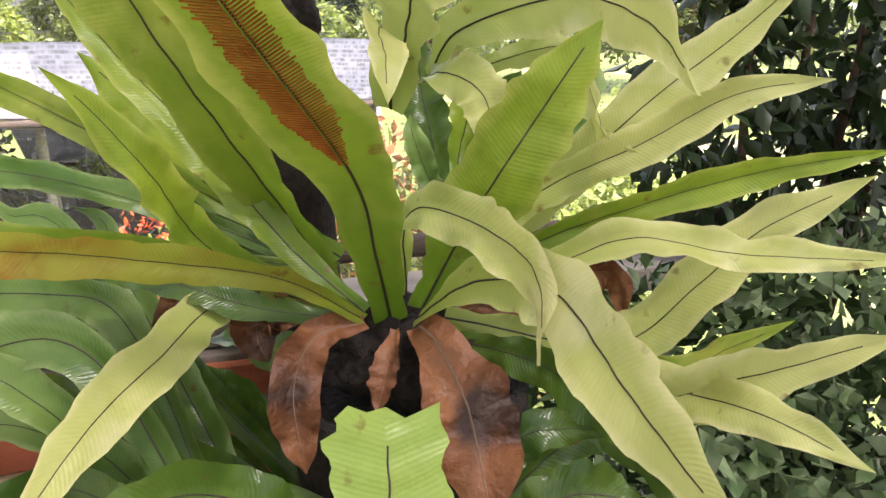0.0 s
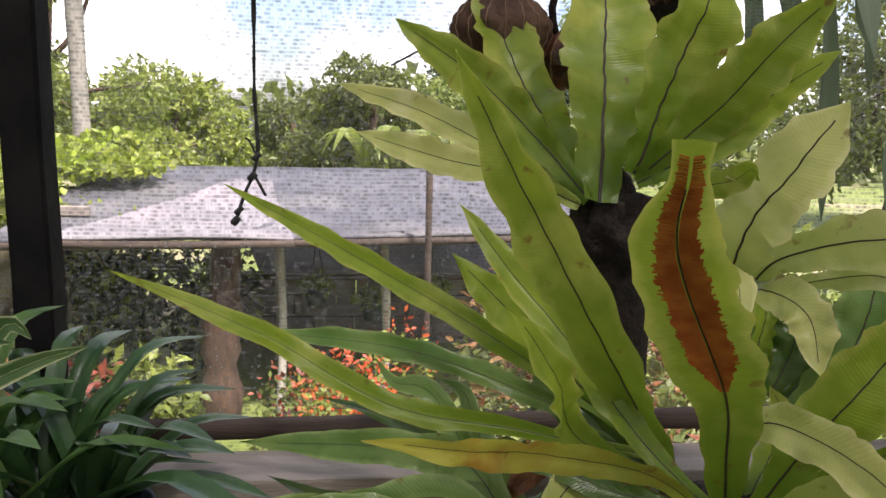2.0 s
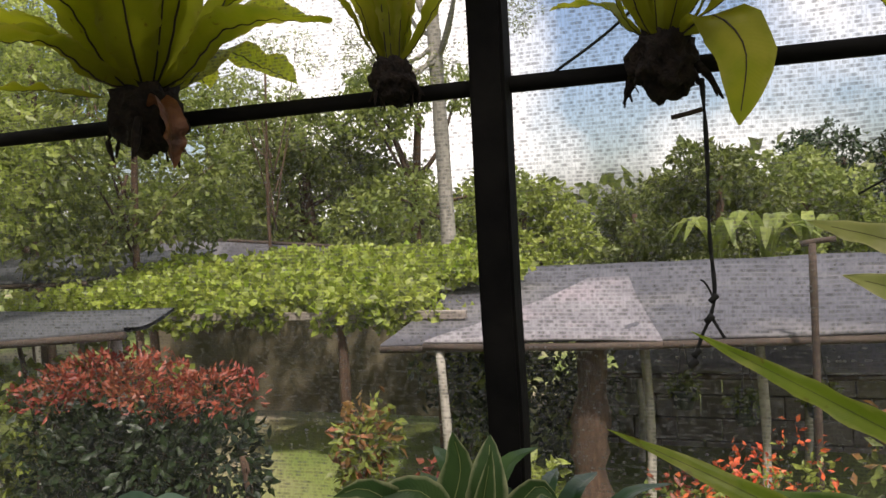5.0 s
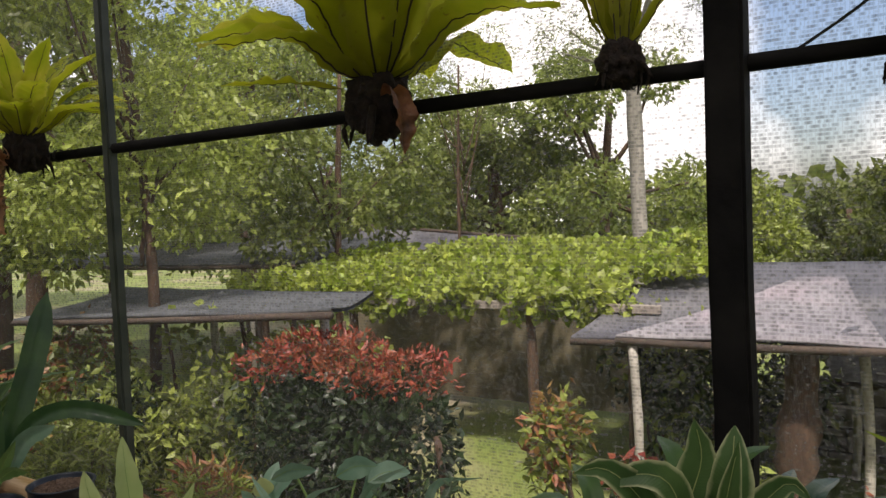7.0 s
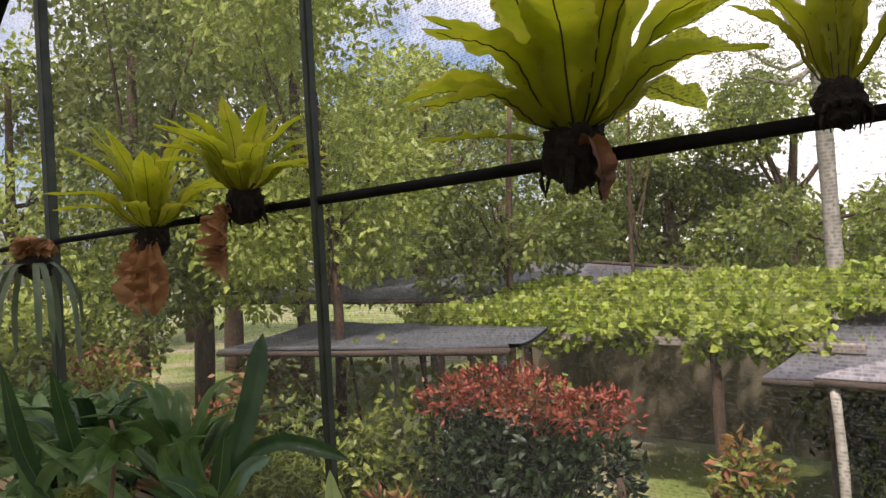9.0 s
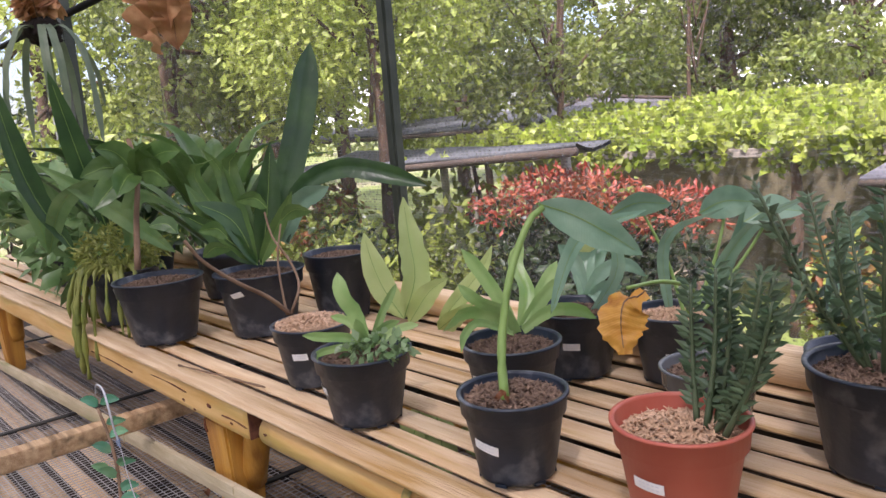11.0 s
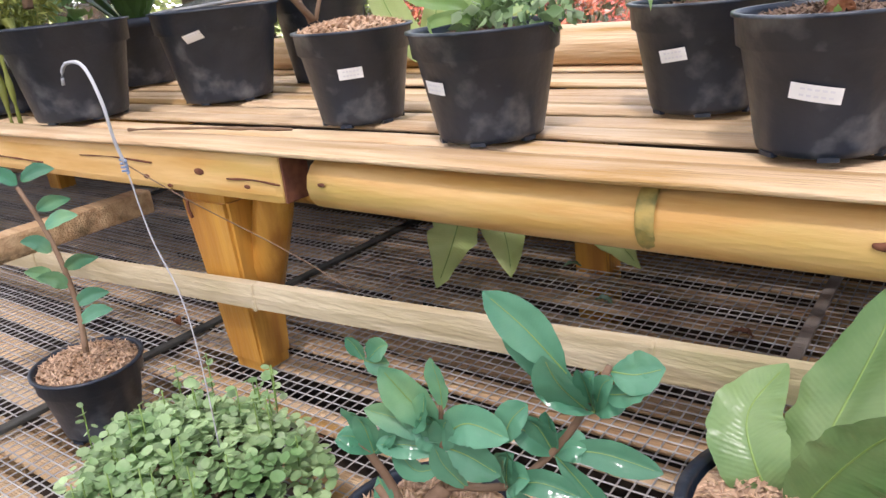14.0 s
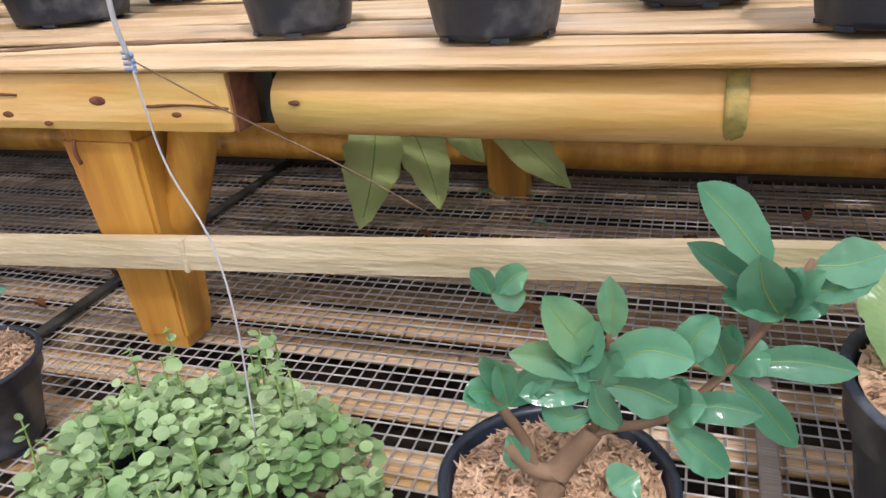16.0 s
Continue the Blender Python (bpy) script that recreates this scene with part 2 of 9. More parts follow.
BARKGREY = Mat("grey_bark", (0.30, 0.28, 0.24), (0.20, 0.19, 0.16), scale=5, rough=0.9, bump=0.4, bscale=14, stretch=(2, 2, 0.7)).m
SHEET = Mat("faded_roof_sheet", (0.095, 0.095, 0.105), (0.065, 0.065, 0.075), scale=2.5, rough=0.7, bump=0.15, third=(0.14, 0.135, 0.135), tscale=0.8).m
SHEETLIGHT = Mat("pale_roof_sheet", (0.22, 0.21, 0.215), (0.16, 0.15, 0.16), scale=3.0, rough=0.65, bump=0.2, third=(0.24, 0.21, 0.22), tscale=2).m
TARP = Mat("dark_shade_cloth", (0.05, 0.055, 0.06), (0.085, 0.09, 0.095), scale=3, rough=0.8).m
WALLDARK = Mat("old_wall", (0.12, 0.105, 0.09), (0.21, 0.19, 0.165), scale=3, rough=0.95, bump=0.3).m
GLOSSLEAF = leafmat("ficus_leaf", (0.065, 0.215, 0.125), (0.12, 0.31, 0.19), 0.2, rough=0.16, vary=0.35, third=(0.20, 0.37, 0.18), ribs=0.003)
CREEP = leafmat("creeping_leaf", (0.17, 0.31, 0.12), (0.42, 0.56, 0.30), 0.3, rough=0.4, vary=0.55)
BROAD = leafmat("broad_leaf", (0.12, 0.235, 0.08), (0.22, 0.34, 0.14), 0.3, rough=0.28, vary=0.2, ribs=0.03, spots=0.4)
LILY = leafmat("lily_leaf", (0.20, 0.35, 0.10), (0.33, 0.47, 0.18), 0.35, rough=0.3, vary=0.25, ribs=0.012)
# Pale tint includes the sky's reflection, put straight into the leaf colour.
BLUEGREEN = leafmat("bluegreen_leaf", (0.17, 0.30, 0.20), (0.28, 0.42, 0.30), 0.3, rough=0.26, vary=0.25, ribs=0.012)
DEEPGREEN = leafmat("deep_green_leaf", (0.022, 0.062, 0.022), (0.045, 0.10, 0.03), 0.15, rough=0.3, vary=0.3, ribs=0.012)
CREAM = leafmat("cream_margin", (0.52, 0.55, 0.24), (0.44, 0.50, 0.19), 0.4)
ORANGE = leafmat("withered_orange_leaf", (0.58, 0.27, 0.04), (0.68, 0.37, 0.07), 0.35, scale=25, third=(0.36, 0.12, 0.02), tscale=22)
STEM = Mat("green_stem", (0.16, 0.27, 0.06), (0.21, 0.33, 0.09), scale=14, rough=0.45).m
TWIG = Mat("brown_twig", (0.14, 0.085, 0.05), (0.23, 0.15, 0.095), scale=20, rough=0.8, bump=0.3).m
STRING = Mat("old_string", (0.015, 0.015, 0.015), (0.04, 0.04, 0.038), scale=50, rough=0.9).m
WIREWHITE = Mat("pale_wire", (0.55, 0.56, 0.58), (0.42, 0.43, 0.46), scale=20, rough=0.4).m
BINDING = Mat("blue_thread", (0.22, 0.30, 0.45), (0.30, 0.38, 0.52), scale=40, rough=0.6).m
SILVER = leafmat("staghorn_leaf", (0.11, 0.155, 0.09), (0.16, 0.205, 0.125), 0.25)
DARKWOOD = Mat("dark_timber", (0.045, 0.032, 0.025), (0.085, 0.062, 0.045), scale=6, rough=0.85, bump=0.4, stretch=(0.6, 6, 6)).m
GREYWOOD = Mat("grey_timber", (0.23, 0.20, 0.17), (0.33, 0.29, 0.25), scale=6, rough=0.85, bump=0.4, stretch=(0.6, 6, 6)).m


def netmat(name, cover, row, dash, color, opacity, gap, soft):
    """Woven shade net: rows of broken flat tape between open gaps, held by fine upright threads."""
    m = bpy.data.materials.new(name)
    m.use_nodes = True
    n, l = m.node_tree.nodes, m.node_tree.links
    p = n["Principled BSDF"]
    p.inputs["Base Color"].default_value = (*color, 1)
    p.inputs["Roughness"].default_value = 0.8

    def calc(op, *xs):
        k = n.new("ShaderNodeMath")
        k.operation = op
        for i, v in enumerate(xs):
            if isinstance(v, (int, float)):
                k.inputs[i].default_value = v
            else:
                l.new(v, k.inputs[i])
        return k.outputs[0]

    def step(x, lo, hi):
        k = n.new("ShaderNodeMapRange")
        k.inputs[1].default_value, k.inputs[2].default_value = lo, hi
        l.new(x, k.inputs[0])
        return k.outputs[0]

    co = n.new("ShaderNodeTexCoord")
    sep = n.new("ShaderNodeSeparateXYZ")
    l.new(co.outputs["Object"], sep.inputs[0])
    along = calc("ADD", sep.outputs[0], sep.outputs[1])
    up = sep.outputs[2] if row[1] else calc("SUBTRACT", sep.outputs[1], sep.outputs[0])
    sag = n.new("ShaderNodeTexNoise")
    sag.inputs["Scale"].default_value = 5.0
    l.new(co.outputs["Object"], sag.inputs["Vector"])
    rows = calc("DIVIDE", calc("ADD", up, calc("MULTIPLY", sag.outputs["Fac"], 0.012)), row[0])
    line = calc("FLOOR", rows)
    tape = calc("PINGPONG", calc("SUBTRACT", rows, line), 0.5)
    comb = n.new("ShaderNodeCombineXYZ")
    l.new(calc("MULTIPLY", along, dash), comb.inputs[0])
    l.new(calc("MULTIPLY", line, 7.31), comb.inputs[1])
    no = n.new("ShaderNodeTexNoise")
    no.inputs["Scale"].default_value, no.inputs["Detail"].default_value = 1.0, 3.0
    l.new(comb.outputs[0], no.inputs["Vector"])
    broken = calc("MULTIPLY", step(no.outputs["Fac"], cover - soft, cover + soft), step(tape, gap, gap + 0.22))
    thread = step(calc("SINE", calc("MULTIPLY", along, 900.0)), 0.75, 0.98)
    full = calc("MAXIMUM", broken, calc("MULTIPLY", thread, 0.35))
    tl = n.new("ShaderNodeBsdfTranslucent")
    tl.inputs["Color"].default_value = (*color, 1)
    half = n.new("ShaderNodeMixShader")
    l.new(p.outputs[0], half.inputs[1])
    l.new(tl.outputs[0], half.inputs[2])
    tp = n.new("ShaderNodeBsdfTransparent")
    ms = n.new("ShaderNodeMixShader")
    l.new(calc("MULTIPLY", full, opacity), ms.inputs[0])
    l.new(tp.outputs[0], ms.inputs[1])
    l.new(half.outputs[0], ms.inputs[2])
    l.new(ms.outputs[0], n["Material Output"].inputs["Surface"])
    return m


NET = netmat("shade_net", 0.52, (0.0072, True), 95.0, (0.24, 0.235, 0.22), 0.60, 0.02, 0.12)
NETROOF = netmat("roof_net", 0.25, (0.010, False), 60.0, (0.29, 0.29, 0.29), 0.89, -0.3, 0.06)
NETSIDE = netmat("side_net", 0.40, (0.010, True), 60.0, (0.14, 0.14, 0.14), 0.86, -0.1, 0.06)


# ---- mesh helpers ----
def meshob(name, verts, faces, mat, parent=None, label="", smooth=True):
    me = bpy.data.meshes.new(name)
    me.from_pydata([tuple(v) for v in verts], [], [tuple(f) for f in faces])
    me.update()
    if smooth:
        me.polygons.foreach_set("use_smooth", [True] * len(me.polygons))
    me.materials.append(mat)
    ob = new(name, me)
    if parent:
        ob.parent = parent
    if label:
        ob["label"] = label
    return ob


def part(name, bm, mat, parent, label="", smooth=False):
    me = bpy.data.meshes.new(name)
    bm.to_mesh(me)
    bm.free()
    if smooth:
        me.polygons.foreach_set("use_smooth", [True] * len(me.polygons))
    me.materials.append(mat)
    ob = new(name, me)
    if parent:
        ob.parent = parent
    if label:
        ob["label"] = label
    return ob


def thing(name, at, label, category, group=""):
    ob = new(name)
    ob.location = at
    ob.empty_display_size = 0.05
    return tagged(ob, label, category, group)


def under(ob, parent):
    """Parent a piece that was made in world coordinates."""
    ob.parent = parent
    ob.matrix_parent_inverse = Matrix.Translation(-parent.location)
    return ob


def spline(points, n):
    """n + 1 places along a smooth line through the points, by length."""
    p = [Vector(q) for q in points]
    if len(p) == 2:
        p = [p[0], (p[0] + p[1]) / 2, p[1]]
    ext = [2 * p[0] - p[1]] + p + [2 * p[-1] - p[-2]]
    fine = []
    for i in range(1, len(ext) - 2):
        a, b, c, d = ext[i - 1:i + 3]
        for k in range(12):
            t = k / 12
            fine.append(0.5 * ((2 * b) + (c - a) * t + (2 * a - 5 * b + 4 * c - d) * t * t + (3 * b - a - 3 * c + d) * t ** 3))
    fine.append(p[-1])
    run = [0]
    for a, b in zip(fine, fine[1:]):
        run.append(run[-1] + (b - a).length)
    out, j = [], 0
    for i in range(n + 1):
        want = run[-1] * i / n
        while j < len(fine) - 2 and run[j + 1] < want:
            j += 1
        k = (want - run[j]) / max(run[j + 1] - run[j], 1e-9)
        out.append(fine[j].lerp(fine[j + 1], min(max(k, 0), 1)))
    return out


def tube(name, points, radius, mat, parent=None, sides=8, n=12, taper=1.0, label="", wob=0.0):
    line = spline(points, n)
    verts, faces = [], []
    for i, c in enumerate(line):
        t = (line[min(i + 1, n)] - line[max(i - 1, 0)]).normalized()
        u = t.cross(Vector((0, 0, 1)) if abs(t.z) < 0.9 else Vector((1, 0, 0))).normalized()
        v = t.cross(u)
        r = radius * (1 + (taper - 1) * i / n) * (1 + wob * noise.noise(c * 30))
        for k in range(sides):
            a = 2 * math.pi * k / sides
            verts.append(c + u * r * math.cos(a) + v * r * math.sin(a))
    for i in range(n):
        for k in range(sides):
            a, b = i * sides + k, i * sides + (k + 1) % sides
            faces.append((a, b, b + sides, a + sides))
    faces.append(tuple(range(sides))[::-1])
    faces.append(tuple(range(n * sides, n * sides + sides)))
    ob = meshob(name, verts, faces, mat, None, label)
    return under(ob, parent) if parent else ob


def box(bm, lo, hi, m=None):
    vs = [Vector((x, y, z)) for x in (lo[0], hi[0]) for y in (lo[1], hi[1]) for z in (lo[2], hi[2])]
    vs = [bm.verts.new(m @ v if m else v) for v in vs]
    for f in ((0, 1, 3, 2), (4, 6, 7, 5), (0, 4, 5, 1), (2, 3, 7, 6), (0, 2, 6, 4), (1, 5, 7, 3)):
        bm.faces.new([vs[i] for i in f])


def plank(name, lo, hi, mat, parent=None, bevel=0.004, label=""):
    bm = bmesh.new()
    box(bm, lo, hi)
    bmesh.ops.bevel(bm, geom=bm.edges[:], offset=bevel, segments=2, affect="EDGES", profile=0.6)
    ob = part(name, bm, mat, None, label)
    return under(ob, parent) if parent else ob


def lathe(name, profile, mat, parent, sides=40, label="", oval=1.0):
    verts, faces = [], []
    for r, z in profile:
        for k in range(sides):
            a = 2 * math.pi * k / sides
            verts.append((r * math.cos(a), r * oval * math.sin(a), z))
    for i in range(len(profile) - 1):
        for k in range(sides):
            a, b = i * sides + k, i * sides + (k + 1) % sides
            faces.append((a, b, b + sides, a + sides))
    if profile[0][0] > 1e-4:
        faces.append(tuple(range(sides))[::-1])
    return meshob(name, verts, faces, mat, parent, label)


def blade(name, line, width, mat, parent, shape="frond", fold=0.12, ruffle=0.12, side=None, seed=0, rib=True, across=6, torn=False, ribmat=None, twist=0.0, riblabel="black midrib", waves=10.0, tipcut=0.0, veins=0.0):
    """A leaf along a line of points: folded along its midrib, with a wavy edge. Returns its mesh object."""
    n = 48 if shape == "frond" else (40 if veins else 12)
    pts = spline(line, n)
    rnd = random.Random(seed)
    ph1, ph2 = rnd.random() * 6, rnd.random() * 6
    verts, faces, ribv = [], [], []
    for i, c in enumerate(pts):
        s = i / n
        t = (pts[min(i + 1, n)] - pts[max(i - 1, 0)]).normalized()
        if side is None:
            flat = Vector((pts[-1].x - pts[0].x, pts[-1].y - pts[0].y, 0))
            if flat.length < 1e-4:
                flat = Vector((0, -1, 0))
            w = flat.cross(Vector((0, 0, 1))).normalized()
        else:
            w = Vector(side).normalized()
        w = (w - t * w.dot(t)).normalized()
        if twist:
            w = (Matrix.Rotation(twist * s, 3, t) @ w).normalized()
        nrm = w.cross(t)
        if shape == "frond":
            prof = (0.36 + 0.64 * min(1, s / 0.42) ** 1.2) * (1 if s < 0.62 else max(0.0, 1 - ((s - 0.62) / 0.38) ** 2.1))
            if tipcut:
                prof = max(prof, tipcut if s > 0.7 else 0)
            if torn:
                prof = 0.75 + 0.25 * min(1, s * 3)
        elif shape == "strap":
            prof = (0.65 + 0.35 * min(1, s / 0.3)) * (1 if s < 0.75 else max(0.0, 1 - ((s - 0.75) / 0.25) ** 2.2))
        elif shape == "round":
            prof = max(0.05, math.sin(math.pi * min(1, s ** 1.2)) ** 0.62)
        else:
            prof = max(0.03, math.sin(math.pi * min(1, s ** 0.85)) ** 0.75)
        half = width / 2 * max(prof, 0.02)
        for k in range(across + 1):
            q = 2 * k / across - 1
            wave = ruffle * width * (abs(q) ** 2.2) * math.sin(s * waves * 2.6 + (ph1 if q < 0 else ph2) + 1.7 * math.sin(s * 9 + ph2)) * min(1, prof + 0.1)
            edge = 1 + (0.07 * math.sin(s * 43 + ph1 * (2 if q > 0 else 3) + 2 * math.sin(s * 11 + ph2)) + 0.12 * noise.noise(Vector((s * 20, q * 3, seed * 1.7))) - 0.4 * max(0.0, noise.noise(Vector((s * 34, q * 2, seed * 3.1))) - 0.35)) * abs(q) ** 3 * (1.0 if shape == "frond" and not name.startswith("dead") else 0.3)
            wave += (0.018 * width * math.sin(s * 70 - abs(q) * 5 + ph1) * min(1, prof) + 0.10 * width * noise.noise(Vector((s * 5, seed * 0.7, q * 0.6)))) if shape == "frond" and seed != 1 else 0
            lift = fold * half * (1 - (1 - abs(q)) ** 1.5) * 1.6
            lift += veins * width * math.sin((s * 9 - abs(q) * 1.6) * 6.283) * (1 - abs(abs(q) * 2 - 1)) * prof
            drop = (rnd.random() - 0.5) * width * 0.16 if torn and i == n else 0
            verts.append(c + w * half * q * edge + nrm * (lift + wave) + t * drop)
        rw = width * 0.017 * (1 - 0.6 * s)
        if shape == "frond" and seed != 1:
            c = c + nrm * (0.018 * width * math.sin(s * 70 + ph1) * min(1, prof) + 0.10 * width * noise.noise(Vector((s * 5, seed * 0.7, 0))))
        for q in (-1, 1):
            for h in (-1, 1):
                ribv.append(c + w * rw * q + nrm * h * rw * 1.0)
    a1 = across + 1
    for i in range(n):
        for k in range(across):
            a = i * a1 + k
            faces.append((a, a + 1, a + 1 + a1, a + a1))
    ob = meshob(name, verts, faces, mat)
    uv = ob.data.uv_layers.new(name="leaf").data
    loops = np.zeros(len(ob.data.loops), dtype=np.int32)
    ob.data.loops.foreach_get("vertex_index", loops)
    flat_uv = np.stack([(loops % a1) / across, (loops // a1) / n * max(1.0, 7 * (pts[-1] - pts[0]).length)], 1)
    uv.foreach_set("uv", flat_uv.astype(np.float32).ravel())
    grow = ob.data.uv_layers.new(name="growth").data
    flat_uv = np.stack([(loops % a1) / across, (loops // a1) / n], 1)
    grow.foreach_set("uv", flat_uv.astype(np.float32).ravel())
    under(ob, parent) if parent else None
    if rib:
        rf = []
        m = int(n * 0.93)
        for i in range(m):
            a = i * 4
            for x, y in ((0, 1), (1, 3), (3, 2), (2, 0)):
                rf.append((a + x, a + y, a + y + 4, a + x + 4))
        rb = meshob("midrib", ribv, rf, ribmat or RIB, None, riblabel)
        rb.parent = ob
        rb.matrix_parent_inverse = ob.matrix_parent_inverse.copy()
        if parent:
            rb.matrix_parent_inverse = Matrix.Identity(4)
    return ob


def leafcloud(name, centres, count, size, mat, seed, parent=None, narrow=0.5, droop=0.3, kind="", label=""):
    """Many small folded leaves scattered through blobs (x, y, z, rx, ry, rz)."""
    r = np.random.RandomState(seed)
    c = np.array(centres, dtype=float)
    vol = (c[:, 3] * c[:, 4] * c[:, 5]) ** 0.67
    pick = r.choice(len(c), count, p=vol / vol.sum())
    d = r.normal(size=(count, 3))
    d /= np.linalg.norm(d, axis=1)[:, None]
    rad = r.uniform(0.5, 1.0, count) ** 0.6
    lump = 1 + 0.25 * np.sin(d[:, 0] * 7 + pick) * np.sin(d[:, 2] * 6 + 2 * pick)
    pos = c[pick, :3] + d * c[pick, 3:] * (rad * lump)[:, None]
    ax = r.normal(size=(count, 3)) + d * 0.8
    ax[:, 2] -= droop * 2
    ax /= np.linalg.norm(ax, axis=1)[:, None]
    sd = np.cross(ax, r.normal(size=(count, 3)))
    sd /= np.linalg.norm(sd, axis=1)[:, None]
    nr = np.cross(ax, sd)
    L = size * r.uniform(0.6, 1.3, count)[:, None]
    W = L * narrow
    v = np.stack([pos, pos + ax * L * 0.5 + sd * W * 0.5 + nr * L * 0.08, pos + ax * L - nr * L * 0.06, pos + ax * L * 0.5 - sd * W * 0.5 + nr * L * 0.08], 1).reshape(-1, 3)
    base = np.arange(count)[:, None] * 4
    f = np.concatenate([base + [0, 1, 2], base + [0, 2, 3]], 0)
    me = bpy.data.meshes.new(name)
    me.vertices.add(len(v))
    me.vertices.foreach_set("co", v.ravel())
    me.loops.add(len(f) * 3)
    me.loops.foreach_set("vertex_index", f.ravel().astype(np.int32))
    me.polygons.add(len(f))
    me.polygons.foreach_set("loop_start", np.arange(len(f)) * 3)
    me.update(calc_edges=True)
    me.materials.append(mat)
    ob = new(name, me)
    if parent:
        under(ob, parent)
    if kind:
        ob["kind"] = kind
    if label:
        ob["label"] = label
    return ob

MIDGREEN = leafmat("mid_green_leaf", (0.06, 0.13, 0.035), (0.12, 0.21, 0.06), 0.3, rough=0.3, vary=0.3, ribs=0.012)
TORN = leafmat("torn_frond", (0.40, 0.54, 0.11), (0.31, 0.46, 0.08), 0.4, rough=0.34, spots=0.6)
NODE = Mat("bamboo_node", (0.40, 0.29, 0.08), (0.20, 0.18, 0.055), scale=70, rough=0.6, bump=0.4).m
STEMDARK = Mat("dark_green_stem", (0.05, 0.085, 0.04), (0.09, 0.12, 0.06), scale=20, rough=0.5).m
PALELEAF = leafmat("pale_fern_leaf", (0.46, 0.55, 0.22), (0.38, 0.49, 0.17), 0.4)
TOOTH = leafmat("leaflet_green", (0.05, 0.095, 0.05), (0.11, 0.165, 0.09), 0.2, rough=0.35, vary=0.5)
DEADPALE = Mat("dead_frond_pale", (0.40, 0.19, 0.085), (0.52, 0.30, 0.15), scale=18, rough=0.8, bump=0.5, bscale=45, trans=0.25, third=(0.22, 0.09, 0.04), tscale=12).m
DEADDARK = Mat("dead_frond_dark", (0.05, 0.026, 0.015), (0.10, 0.055, 0.032), scale=18, rough=0.85, bump=0.6, bscale=40).m
CLOTH = Mat("olive_cloth", (0.13, 0.11, 0.07), (0.18, 0.155, 0.10), scale=2, rough=0.9, bump=0.2, bscale=9).m
MOSS = leafmat("clubmoss_green", (0.20, 0.25, 0.05), (0.36, 0.38, 0.10), 0.35, vary=0.4)
VARIEG = leafmat("variegated_leaf", (0.05, 0.11, 0.03), (0.085, 0.155, 0.045), 0.3, margin=(0.68, 0.68, 0.38))

# ---- ground ----
def height(x, y):
    """Level floor inside, a bank beyond the net, then a gentle fall."""
    k = min(max((y - 2.7) / 2.0, 0), 1)
    k = k * k * (3 - 2 * k)
    return -0.95 * k - 0.012 * max(0, y - 6) + 0.05 * k * noise.noise(Vector((x * 0.4, y * 0.4, 0)))


gx = [-900, -300, -120, -60, -35] + [-24 + i * 1.2 for i in range(35)] + [30, 60, 120, 300, 900]
gy = [-900, -200, -60, -20, -6, -2, 0, 1, 2, 2.5] + [2.9 + i * 0.25 for i in range(16)] + [7.5 + i for i in range(18)] + [32, 50, 90, 200, 900]
gv = [(x, y, height(x, y)) for y in gy for x in gx]
gf = [(j * len(gx) + i, j * len(gx) + i + 1, (j + 1) * len(gx) + i + 1, (j + 1) * len(gx) + i) for j in range(len(gy) - 1) for i in range(len(gx) - 1)]
tagged(meshob("ground", gv, gf, GRASS), "sloping lawn with bare pale patches", "ground", kind="structure")
floor = plank("floor", (-9.1, -2.5, 0.004), (3.2, 2.55, 0.03), EARTH)
tagged(floor, "dark trodden earth floor of the shade house", "floor", kind="structure")

# ---- shade house frame ----
WY = 2.33
netwall = meshob("wall_north", [(-9, WY, 0.03), (2.9, WY, 0.03), (2.9, WY, 3.5), (-9, WY, 3.5)], [(0, 1, 2, 3)], NET)
tagged(netwall, "grey woven shade net stretched on a frame", "net wall", kind="structure")
neteast = meshob("wall_east", [(2.9, WY, 0.03), (2.9, -2.5, 0.03), (2.9, -2.5, 3.5), (2.9, WY, 3.5)], [(0, 1, 2, 3)], NETSIDE)
tagged(neteast, "grey woven shade net side", "net wall", kind="structure")
netsouth = meshob("wall_south", [(2.9, -2.5, 0.03), (-9, -2.5, 0.03), (-9, -2.5, 3.5), (2.9, -2.5, 3.5)], [(0, 1, 2, 3)], NETSIDE)
tagged(netsouth, "grey woven shade net behind the aisle", "net wall", kind="structure")
netwest = meshob("wall_west", [(-9, -2.5, 0.03), (-9, WY, 0.03), (-9, WY, 3.5), (-9, -2.5, 3.5)], [(0, 1, 2, 3)], NETSIDE)
tagged(netwest, "grey woven shade net at the far end", "net wall", kind="structure")
roofnet = meshob("ceiling", [(-9, -2.5, 3.5), (2.9, -2.5, 3.5), (2.9, WY, 3.5), (-9, WY, 3.5)], [(0, 1, 2, 3)], NETROOF)
tagged(roofnet, "pale shade net roof", "ceiling", kind="structure")


